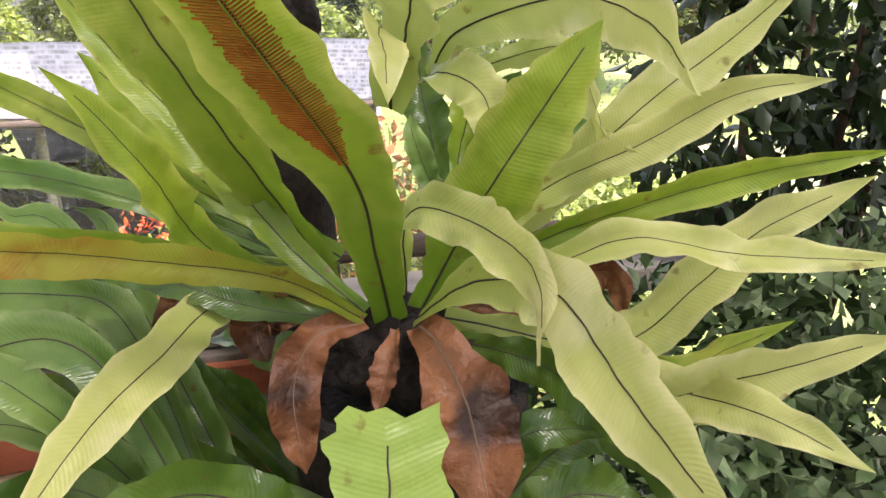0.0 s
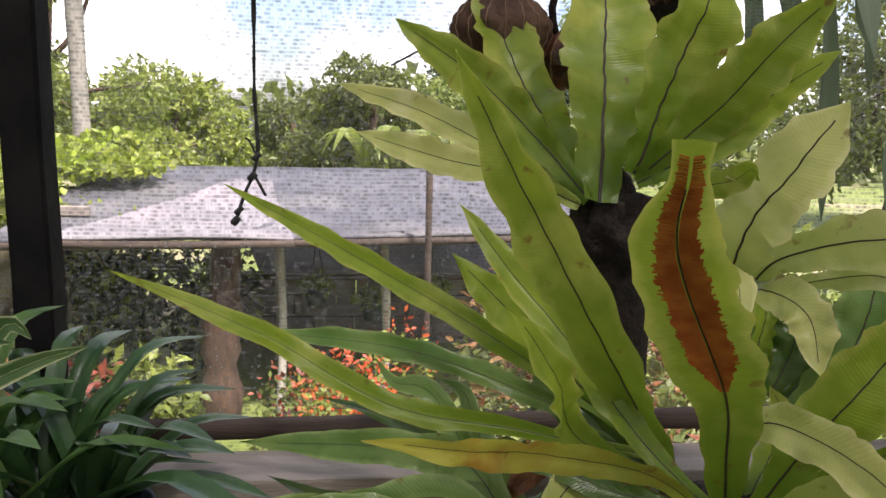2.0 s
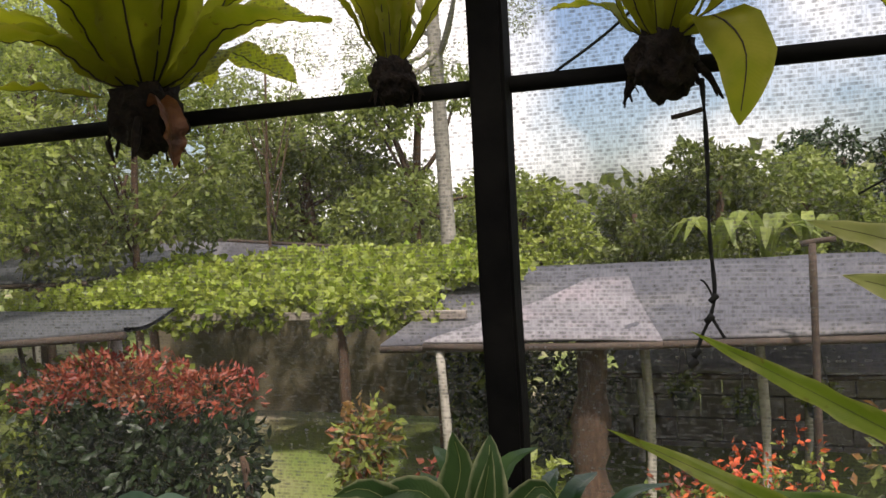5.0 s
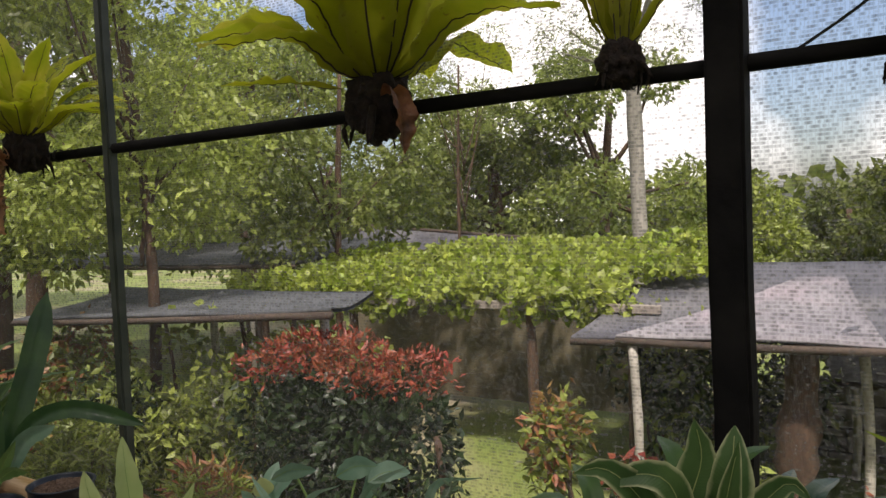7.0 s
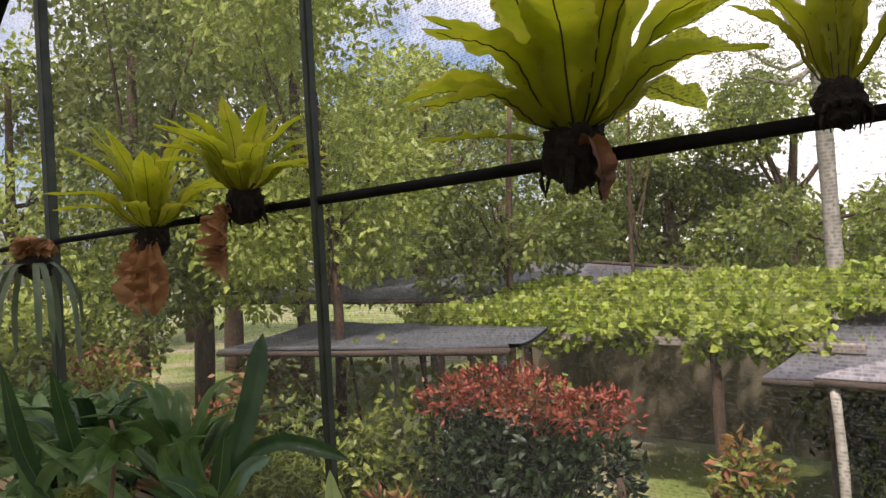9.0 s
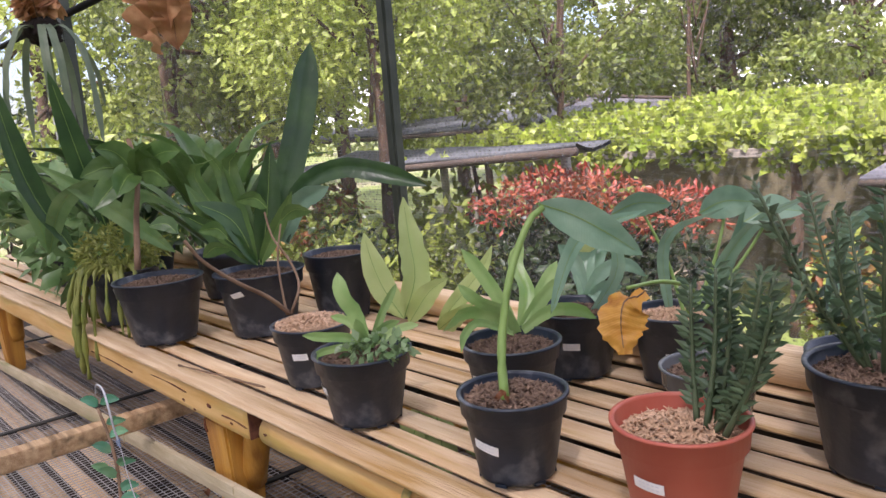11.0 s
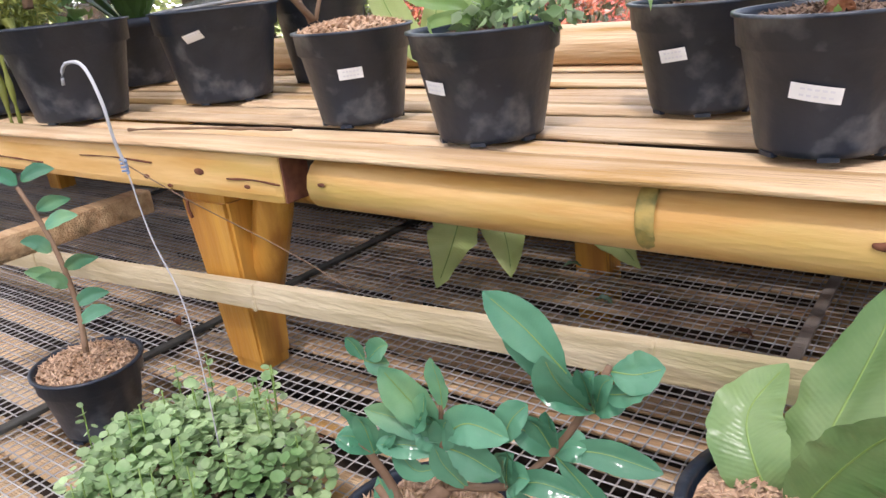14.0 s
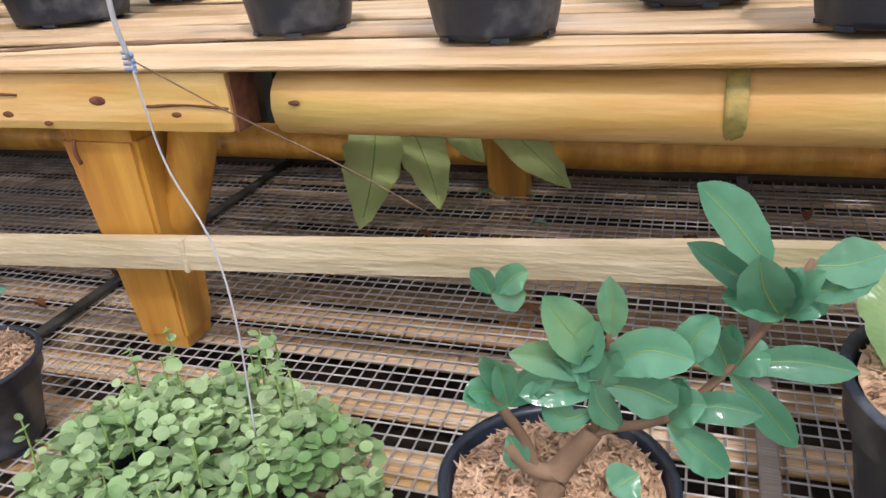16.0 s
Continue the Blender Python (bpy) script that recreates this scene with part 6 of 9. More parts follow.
blade("leaf", ((0.027, 1.812, 1.138), (0.089, 1.816, 1.215), (0.111, 1.814, 1.231), (0.132, 1.809, 1.213)), 0.0353, VARIEG, varieg, seed=1005, fold=0.2, ruffle=0.04, ribmat=CREAM, riblabel="cream midrib", shape="leaf", side=(0.57, -0.17, -0.81))
blade("leaf", ((0.024, 1.782, 1.051), (0.037, 1.778, 1.178), (0.06, 1.771, 1.287)), 0.0394, VARIEG, varieg, seed=1006, fold=0.25, ruffle=0.04, ribmat=CREAM, riblabel="cream midrib", shape="leaf", side=(0.83, 0.55, -0.10))
blade("leaf", ((0.012, 1.738, 1.096), (0.067, 1.719, 1.201), (0.12, 1.702, 1.24), (0.167, 1.68, 1.247)), 0.0303, VARIEG, varieg, seed=1007, fold=0.25, ruffle=0.04, ribmat=CREAM, riblabel="cream midrib", shape="leaf", side=(0.62, -0.27, -0.74))
blade("leaf", ((0.011, 1.735, 1.077), (0.091, 1.714, 1.17), (0.173, 1.696, 1.219), (0.242, 1.676, 1.245)), 0.0273, VARIEG, varieg, seed=1008, fold=0.25, ruffle=0.04, ribmat=CREAM, riblabel="cream midrib", shape="leaf", side=(0.57, -0.11, -0.82))
blade("leaf", ((-0.997, 2.247, 0.716), (-0.871, 2.253, 0.922), (-0.75, 2.247, 0.997)), 0.0274, BLUEGREEN, arum, seed=1009, ribmat=STEM, riblabel="pale midrib", fold=0.18, ruffle=0.05, shape="leaf", side=(0.62, 0.57, -0.54))
blade("leaf", ((-0.974, 2.262, 0.716), (-0.871, 2.255, 0.962), (-0.927, 2.219, 0.99)), 0.0231, BLUEGREEN, arum, seed=1010, ribmat=STEM, riblabel="pale midrib", fold=0.18, ruffle=0.05, shape="leaf", side=(0.88, 0.47, -0.08))
blade("leaf", ((-0.788, 2.386, 0.71), (-0.707, 2.273, 0.944), (-0.574, 2.274, 0.987)), 0.0244, BLUEGREEN, arum, seed=1011, ribmat=STEM, riblabel="pale midrib", fold=0.18, ruffle=0.05, shape="leaf", side=(0.79, 0.44, -0.43))
blade("leaf", ((-1.104, 2.087, 0.755), (-1.006, 2.07, 0.89), (-1.049, 2.047, 0.994)), 0.0266, BLUEGREEN, arum, seed=1012, ribmat=STEM, riblabel="pale midrib", fold=0.18, ruffle=0.05, shape="leaf", side=(0.59, 0.80, -0.00))
blade("leaf", ((-1.054, 1.944, 0.824), (-0.967, 1.919, 0.961), (-0.845, 1.913, 1.01)), 0.0279, BLUEGREEN, arum, seed=1013, ribmat=STEM, riblabel="pale midrib", fold=0.18, ruffle=0.05, shape="leaf", side=(0.66, -0.04, -0.75))
blade("leaf", ((-0.97, 2.176, 0.751), (-0.942, 2.115, 0.926), (-0.83, 2.103, 0.988)), 0.0197, BLUEGREEN, arum, seed=1014, ribmat=STEM, riblabel="pale midrib", fold=0.18, ruffle=0.05, shape="leaf", side=(0.77, 0.57, -0.28))
blade("leaf", ((-1.619, 2.082, 0.702), (-1.613, 2.121, 0.794), (-1.637, 2.132, 0.888), (-1.659, 2.143, 0.98)), 0.0718, PALELEAF, palefern, seed=1015, fold=0.15, ruffle=0.12, ribmat=STEM, riblabel="green midrib", shape="leaf", side=(0.34, 0.93, -0.15))
blade("leaf", ((-1.604, 2.07, 0.706), (-1.649, 2.052, 0.778), (-1.68, 2.046, 0.849), (-1.699, 2.048, 0.907)), 0.0626, PALELEAF, palefern, seed=1016, fold=0.15, ruffle=0.12, ribmat=STEM, riblabel="green midrib", shape="leaf", side=(0.45, 0.84, 0.30))
blade("leaf", ((-1.594, 2.075, 0.694), (-1.556, 2.11, 0.765), (-1.506, 2.129, 0.802)), 0.0494, PALELEAF, palefern, seed=1017, fold=0.15, ruffle=0.12, ribmat=STEM, riblabel="green midrib", shape="leaf", side=(0.57, 0.44, -0.69))
blade("leaf", ((-1.508, 2.091, 0.702), (-1.442, 2.11, 0.776), (-1.418, 2.153, 0.828), (-1.409, 2.179, 0.876)), 0.0395, PALELEAF, palefern, seed=1018, fold=0.15, ruffle=0.12, ribmat=STEM, riblabel="green midrib", shape="leaf", side=(0.59, 0.54, -0.61))
blade("leaf", ((-1.506, 2.088, 0.691), (-1.444, 2.093, 0.733), (-1.423, 2.121, 0.753)), 0.0475, PALELEAF, palefern, seed=1019, fold=0.15, ruffle=0.12, ribmat=STEM, riblabel="green midrib", shape="leaf", side=(0.29, 0.63, -0.72))
blade("leaf", ((-1.517, 2.032, 0.536), (-1.511, 1.994, 0.469), (-1.508, 1.949, 0.415), (-1.514, 1.913, 0.367)), 0.0892, PALELEAF, palefern, seed=1020, fold=0.15, ruffle=0.14, ribmat=STEM, riblabel="green midrib", shape="leaf", side=(-0.98, -0.15, 0.09))
blade("leaf", ((-1.491, 2.044, 0.534), (-1.451, 2.023, 0.462), (-1.426, 2.002, 0.411), (-1.412, 1.982, 0.375)), 0.0754, PALELEAF, palefern, seed=1021, fold=0.15, ruffle=0.14, ribmat=STEM, riblabel="green midrib", shape="leaf", side=(-0.80, -0.57, -0.18))
blade("leaf", ((-1.371, 2.123, 0.514), (-1.315, 2.102, 0.453), (-1.275, 2.096, 0.417), (-1.23, 2.08, 0.381)), 0.0665, PALELEAF, palefern, seed=1022, fold=0.15, ruffle=0.14, ribmat=STEM, riblabel="green midrib", shape="leaf", side=(-0.70, -0.14, -0.70))
blade("leaf", ((-1.43, 2.087, 0.503), (-1.392, 2.065, 0.461), (-1.362, 2.065, 0.423)), 0.048, PALELEAF, palefern, seed=1023, fold=0.15, ruffle=0.14, ribmat=STEM, riblabel="green midrib", shape="leaf", side=(-0.72, -0.51, -0.47))
blade("leaf", ((-1.254, 1.709, 0.8), (-1.269, 1.705, 0.851), (-1.276, 1.688, 0.886), (-1.291, 1.691, 0.921)), 0.0286, LILY, lily, seed=1024, rib=False, fold=0.2, ruffle=0.05, shape="strap", side=(0.79, 0.53, 0.32))
blade("leaf", ((-1.256, 1.706, 0.797), (-1.256, 1.673, 0.819), (-1.266, 1.639, 0.827), (-1.277, 1.604, 0.837)), 0.016, LILY, lily, seed=1025, rib=False, fold=0.2, ruffle=0.05, shape="strap", side=(-0.20, 0.40, 0.90))
blade("leaf", ((-1.256, 1.721, 0.798), (-1.261, 1.754, 0.845), (-1.268, 1.794, 0.883)), 0.0149, LILY, lily, seed=1026, rib=False, fold=0.2, ruffle=0.05, shape="strap", side=(0.25, 0.75, -0.61))
blade("leaf", ((-1.24, 1.706, 0.798), (-1.215, 1.718, 0.833), (-1.197, 1.739, 0.841)), 0.0162, LILY, lily, seed=1027, rib=False, fold=0.2, ruffle=0.05, shape="strap", side=(0.18, 0.69, -0.70))
blade("leaf", ((-1.243, 1.704, 0.797), (-1.224, 1.68, 0.831), (-1.219, 1.669, 0.858)), 0.0178, LILY, lily, seed=1028, rib=False, fold=0.2, ruffle=0.05, shape="strap", side=(0.61, 0.77, 0.19))
blade("leaf", ((-1.271, 1.72, 0.794), (-1.314, 1.723, 0.824), (-1.351, 1.708, 0.834)), 0.0151, LILY, lily, seed=1029, rib=False, fold=0.2, ruffle=0.05, shape="strap", side=(0.34, 0.46, 0.82))
blade("leaf", ((-1.261, 1.728, 0.793), (-1.252, 1.773, 0.808), (-1.241, 1.814, 0.81)), 0.0152, LILY, lily, seed=1030, rib=False, fold=0.2, ruffle=0.05, shape="strap", side=(0.70, -0.02, -0.71))
blade("leaf", ((-1.246, 1.702, 0.799), (-1.243, 1.652, 0.811), (-1.253, 1.614, 0.809), (-1.241, 1.605, 0.799)), 0.0126, LILY, lily, seed=1031, rib=False, fold=0.2, ruffle=0.05, shape="strap", side=(-0.03, 0.00, 1.00))
tube("stem", [(-0.907, 1.67, 0.795), (-0.928, 1.693, 0.859), (-0.941, 1.731, 0.942), (-0.942, 1.775, 1.008), (-0.937, 1.801, 1.025)], 0.0065, STEM, arrow, sides=8, n=14, taper=0.7)
blade("leaf", ((-0.943, 1.798, 1.031), (-0.911, 1.834, 1.011), (-0.874, 1.869, 0.979), (-0.845, 1.898, 0.949)), 0.056, BLUEGREEN, arrow, seed=1032, ribmat=STEM, riblabel="pale midrib", fold=0.18, ruffle=0.05, shape="leaf", side=(-0.52, -0.18, -0.84))
blade("sheath", ((-0.906, 1.669, 0.789), (-0.906, 1.667, 0.802), (-0.909, 1.667, 0.81)), 0.0232, DEAD, arrow, seed=1033, rib=False, fold=0.3, shape="leaf", side=(0.96, 0.20, 0.18))
blade("leaf", ((-1.098, 1.909, 0.794), (-1.125, 1.89, 0.865), (-1.155, 1.882, 0.906), (-1.182, 1.872, 0.937)), 0.0266, LILY, lily_b, seed=1034, rib=False, fold=0.2, ruffle=0.05, shape="strap", side=(0.81, 0.25, 0.54))
blade("leaf", ((-1.101, 1.907, 0.798), (-1.111, 1.859, 0.835), (-1.125, 1.809, 0.847), (-1.127, 1.767, 0.826)), 0.0233, LILY, lily_b, seed=1035, rib=False, fold=0.2, ruffle=0.05, shape="strap", side=(0.29, 0.14, 0.95))
blade("leaf", ((-1.093, 1.915, 0.797), (-1.065, 1.955, 0.826), (-1.028, 1.989, 0.824), (-0.999, 1.995, 0.812)), 0.0221, LILY, lily_b, seed=1036, rib=False, fold=0.2, ruffle=0.05, shape="strap", side=(0.14, 0.01, -0.99))
blade("leaf", ((-1.102, 1.922, 0.799), (-1.12, 1.96, 0.851), (-1.157, 1.975, 0.893), (-1.155, 1.997, 0.935)), 0.028, LILY, lily_b, seed=1037, rib=False, fold=0.2, ruffle=0.05, shape="strap", side=(0.58, 0.79, -0.21))
blade("leaf", ((-1.102, 1.922, 0.799), (-1.096, 1.978, 0.843), (-1.09, 2.023, 0.865)), 0.0253, LILY, lily_b, seed=1038, rib=False, fold=0.2, ruffle=0.05, shape="strap", side=(0.38, 0.47, -0.80))
blade("leaf", ((-1.093, 1.901, 0.799), (-1.097, 1.875, 0.841), (-1.109, 1.832, 0.865), (-1.139, 1.817, 0.892)), 0.021, LILY, lily_b, seed=1039, rib=False, fold=0.2, ruffle=0.05, shape="strap", side=(0.65, 0.37, 0.66))
blade("leaf", ((-1.09, 1.889, 0.798), (-1.101, 1.822, 0.831), (-1.101, 1.788, 0.819), (-1.092, 1.771, 0.797)), 0.0137, LILY, lily_b, seed=1040, rib=False, fold=0.2, ruffle=0.05, shape="strap", side=(-0.46, -0.00, 0.89))
blade("leaf", ((-1.104, 1.932, 0.794), (-1.122, 1.992, 0.833), (-1.128, 2.057, 0.887)), 0.0234, LILY, lily_b, seed=1041, rib=False, fold=0.2, ruffle=0.05, shape="strap", side=(0.78, 0.46, -0.43))
blade("leaf", ((-1.138, 2.148, 0.796), (-1.118, 2.176, 0.845), (-1.075, 2.196, 0.861), (-1.037, 2.204, 0.838)), 0.0289, BLUEGREEN, lily_c, seed=1042, rib=False, fold=0.2, ruffle=0.05, shape="strap", side=(0.22, 0.28, -0.93))
blade("leaf", ((-1.143, 2.157, 0.795), (-1.175, 2.174, 0.86), (-1.209, 2.16, 0.894)), 0.0358, BLUEGREEN, lily_c, seed=1043, rib=False, fold=0.2, ruffle=0.05, shape="strap", side=(0.83, 0.03, 0.55))
blade("leaf", ((-1.135, 2.151, 0.796), (-1.101, 2.131, 0.809), (-1.069, 2.122, 0.788), (-1.075, 2.087, 0.76)), 0.0255, BLUEGREEN, lily_c, seed=1044, rib=False, fold=0.2, ruffle=0.05, shape="strap", side=(-0.77, -0.60, -0.20))
blade("leaf", ((-1.148, 2.167, 0.793), (-1.156, 2.227, 0.874), (-1.131, 2.267, 0.906)), 0.0363, BLUEGREEN, lily_c, seed=1045, rib=False, fold=0.2, ruffle=0.05, shape="strap", side=(0.97, 0.08, -0.23))
blade("leaf", ((-1.146, 2.154, 0.795), (-1.176, 2.209, 0.874), (-1.181, 2.266, 0.94)), 0.0364, BLUEGREEN, lily_c, seed=1046, rib=False, fold=0.2, ruffle=0.05, shape="strap", side=(0.85, 0.49, -0.17))
blade("leaf", ((-1.134, 2.15, 0.792), (-1.102, 2.165, 0.822), (-1.068, 2.169, 0.823)), 0.026, BLUEGREEN, lily_c, seed=1047, rib=False, fold=0.2, ruffle=0.05, shape="strap", side=(0.27, 0.46, -0.84))
blade("leaf", ((-1.16, 2.197, 0.876), (-1.163, 2.191, 0.901), (-1.166, 2.186, 0.926)), 0.0523, CREAM, lily_c, seed=1048, rib=False, fold=0.2, ruffle=0.05, shape="leaf", side=(0.71, 0.66, 0.23))
tube("stem", [(-0.897, 2.087, 0.801), (-0.86, 2.061, 0.859), (-0.853, 1.968, 0.896), (-0.859, 1.88, 0.904)], 0.004, STEM, wither, sides=8, n=14, taper=0.7)
blade("leaf", ((-0.835, 1.886, 0.901), (-0.847, 1.856, 0.892), (-0.846, 1.843, 0.859), (-0.837, 1.836, 0.823)), 0.062, ORANGE, wither, seed=1049, ribmat=TWIG, riblabel="brown midrib", fold=0.3, ruffle=0.16, waves=7.0, side=(1, 0.5, 0), shape="frond", tipcut=0.35)
tube("stem", [(-0.915, 2.151, 0.788), (-0.902, 2.206, 0.883), (-0.9, 2.247, 0.971)], 0.0035, STEM, wither, sides=8, n=14, taper=0.7)
blade("leaf", ((-0.923, 2.192, 0.963), (-0.894, 2.228, 0.98), (-0.851, 2.265, 0.974)), 0.0574, BLUEGREEN, wither, seed=1050, ribmat=STEM, riblabel="pale midrib", fold=0.18, ruffle=0.05, shape="leaf", side=(0.01, 0.13, -0.99))
tube("stem", [(-0.924, 2.143, 0.789), (-0.962, 2.151, 0.887), (-1.01, 2.145, 0.979)], 0.0035, STEM, wither, sides=8, n=14, taper=0.7)
blade("leaf", ((-1.032, 2.092, 0.97), (-1.002, 2.128, 0.987), (-0.959, 2.166, 0.981)), 0.0492, BLUEGREEN, wither, seed=1051, ribmat=STEM, riblabel="pale midrib", fold=0.18, ruffle=0.05, shape="leaf", side=(-0.20, 0.33, -0.92))
tube("stem", [(-0.909, 2.157, 0.788), (-0.87, 2.232, 0.873), (-0.842, 2.293, 0.952)], 0.0035, STEM, wither, sides=8, n=14, taper=0.7)
blade("leaf", ((-0.866, 2.238, 0.944), (-0.837, 2.273, 0.961), (-0.794, 2.311, 0.954)), 0.0492, BLUEGREEN, wither, seed=1052, ribmat=STEM, riblabel="pale midrib", fold=0.18, ruffle=0.05, shape="leaf", side=(0.43, -0.31, -0.85))
tube("stem", [(-1.513, 1.722, 0.813), (-1.515, 1.682, 0.853), (-1.513, 1.618, 0.897), (-1.516, 1.565, 0.943), (-1.52, 1.539, 0.984)], 0.0045, TWIG, twiggy, sides=8, n=14, taper=0.7)
tube("stem", [(-1.51, 1.724, 0.813), (-1.529, 1.759, 0.86), (-1.576, 1.768, 0.907), (-1.619, 1.763, 0.948), (-1.642, 1.765, 0.997)], 0.003, TWIG, twiggy, sides=8, n=14, taper=0.7)
tube("stem", [(-1.516, 1.718, 0.811), (-1.559, 1.736, 0.87), (-1.593, 1.756, 0.916), (-1.611, 1.781, 0.972)], 0.0025, TWIG, twiggy, sides=8, n=14, taper=0.7)
blade("leaf", ((-1.521, 1.62, 0.975), (-1.541, 1.61, 0.993), (-1.565, 1.587, 0.99)), 0.0307, MIDGREEN, twiggy, seed=1053, ribmat=STEM, riblabel="pale midrib", fold=0.18, ruffle=0.05, shape="leaf", side=(0.30, 0.05, 0.95))
blade("leaf", ((-1.517, 1.567, 0.95), (-1.505, 1.587, 0.965), (-1.481, 1.607, 0.961)), 0.0297, MIDGREEN, twiggy, seed=1054, ribmat=STEM, riblabel="pale midrib", fold=0.18, ruffle=0.05, shape="leaf", side=(-0.17, 0.42, -0.89))
blade("leaf", ((-1.533, 1.533, 0.997), (-1.551, 1.524, 1.014), (-1.573, 1.502, 1.012)), 0.0288, MIDGREEN, twiggy, seed=1055, ribmat=STEM, riblabel="pale midrib", fold=0.18, ruffle=0.05, shape="leaf", side=(-0.11, 0.54, 0.83))
blade("leaf", ((-1.604, 1.778, 0.98), (-1.589, 1.801, 0.999), (-1.56, 1.825, 0.993)), 0.0357, MIDGREEN, twiggy, seed=1056, ribmat=STEM, riblabel="pale midrib", fold=0.18, ruffle=0.05, shape="leaf", side=(-0.18, 0.43, -0.89))
blade("leaf", ((-1.64, 1.771, 1.005), (-1.664, 1.759, 1.026), (-1.691, 1.732, 1.023)), 0.036, MIDGREEN, twiggy, seed=1057, ribmat=STEM, riblabel="pale midrib", fold=0.18, ruffle=0.05, shape="leaf", side=(0.37, -0.05, 0.93))
tube("stem", [(-2.039, 1.638, 0.864), (-2.06, 1.66, 0.982), (-2.087, 1.689, 1.095), (-2.124, 1.691, 1.165)], 0.008, TWIG, shrub_a, sides=8, n=14, taper=0.7)
blade("leaf", ((-2.074, 1.682, 1.084), (-2.076, 1.641, 1.137), (-2.071, 1.594, 1.151)), 0.0623, MIDGREEN, shrub_a, seed=1058, ribmat=STEM, riblabel="pale midrib", fold=0.18, ruffle=0.05, shape="leaf", side=(0.06, 0.61, 0.79))
blade("leaf", ((-2.074, 1.682, 1.084), (-2.036, 1.682, 1.14), (-1.993, 1.673, 1.157)), 0.0623, MIDGREEN, shrub_a, seed=1059, ribmat=STEM, riblabel="pale midrib", fold=0.18, ruffle=0.05, shape="leaf", side=(0.06, 1.00, 0.06))
blade("leaf", ((-2.074, 1.682, 1.084), (-2.048, 1.649, 1.081), (-2.016, 1.609, 1.042)), 0.0623, MIDGREEN, shrub_a, seed=1060, ribmat=STEM, riblabel="pale midrib", fold=0.18, ruffle=0.05, shape="leaf", side=(-0.41, -0.68, 0.61))
blade("leaf", ((-2.074, 1.682, 1.084), (-2.017, 1.693, 1.117), (-1.955, 1.694, 1.112)), 0.0623, MIDGREEN, shrub_a, seed=1061, ribmat=STEM, riblabel="pale midrib", fold=0.18, ruffle=0.05, shape="leaf", side=(0.17, 0.43, -0.89))
blade("leaf", ((-2.074, 1.682, 1.084), (-2.066, 1.626, 1.066), (-2.051, 1.564, 1.013)), 0.0623, MIDGREEN, shrub_a, seed=1062, ribmat=STEM, riblabel="pale midrib", fold=0.18, ruffle=0.05, shape="leaf", side=(-0.54, -0.51, 0.67))
blade("leaf", ((-2.074, 1.682, 1.084), (-2.005, 1.695, 1.089), (-1.932, 1.698, 1.057)), 0.0623, MIDGREEN, shrub_a, seed=1063, ribmat=STEM, riblabel="pale midrib", fold=0.18, ruffle=0.05, shape="leaf", side=(-0.18, -0.00, -0.98))
blade("leaf", ((-2.074, 1.682, 1.084), (-2.084, 1.622, 1.105), (-2.085, 1.557, 1.089)), 0.0623, MIDGREEN, shrub_a, seed=1064, ribmat=STEM, riblabel="pale midrib", fold=0.18, ruffle=0.05, shape="leaf", side=(-0.21, 0.06, 0.98))
blade("leaf", ((-2.074, 1.682, 1.084), (-2.002, 1.711, 1.127), (-1.926, 1.729, 1.131)), 0.0623, MIDGREEN, shrub_a, seed=1065, ribmat=STEM, riblabel="pale midrib", fold=0.18, ruffle=0.05, shape="leaf", side=(0.28, 0.07, -0.96))
blade("leaf", ((-1.853, 1.847, 0.853), (-1.894, 1.79, 0.928), (-1.947, 1.717, 0.99)), 0.0582, DEEPGREEN, arum_b, seed=1066, ribmat=STEM, riblabel="pale midrib", fold=0.18, ruffle=0.05, shape="leaf", side=(0.56, 0.38, 0.74))
blade("leaf", ((-1.853, 1.847, 0.853), (-1.882, 1.814, 0.96), (-1.925, 1.745, 1.011)), 0.0665, DEEPGREEN, arum_b, seed=1067, ribmat=STEM, riblabel="pale midrib", fold=0.18, ruffle=0.05, shape="leaf", side=(-0.11, 0.86, 0.50))
blade("leaf", ((-1.845, 1.855, 0.852), (-1.83, 1.88, 1.001), (-1.818, 1.896, 1.134)), 0.0582, DEEPGREEN, arum_b, seed=1068, ribmat=STEM, riblabel="pale midrib", fold=0.18, ruffle=0.05, shape="leaf", side=(0.44, 0.88, -0.17))
blade("leaf", ((-1.853, 1.847, 0.853), (-1.913, 1.82, 1.062), (-1.93, 1.783, 1.13)), 0.0499, MIDGREEN, arum_b, seed=1069, ribmat=STEM, riblabel="pale midrib", fold=0.18, ruffle=0.05, shape="leaf", side=(0.77, 0.54, 0.34))
blade("leaf", ((-1.853, 1.847, 0.853), (-1.908, 1.833, 1.084), (-1.84, 1.87, 1.124)), 0.0499, MIDGREEN, arum_b, seed=1070, ribmat=STEM, riblabel="pale midrib", fold=0.18, ruffle=0.05, shape="leaf", side=(0.33, 0.94, -0.09))
blade("leaf", ((-1.853, 1.847, 0.853), (-1.925, 1.776, 0.974), (-1.948, 1.739, 1.056)), 0.0499, MIDGREEN, arum_b, seed=1071, ribmat=STEM, riblabel="pale midrib", fold=0.18, ruffle=0.05, shape="leaf", side=(-0.01, 0.88, 0.47))
blade("leaf", ((-1.853, 1.847, 0.853), (-1.963, 1.772, 1.066), (-1.907, 1.798, 1.107)), 0.0457, MIDGREEN, arum_b, seed=1072, ribmat=STEM, riblabel="pale midrib", fold=0.18, ruffle=0.05, shape="leaf", side=(0.67, 0.69, 0.27))
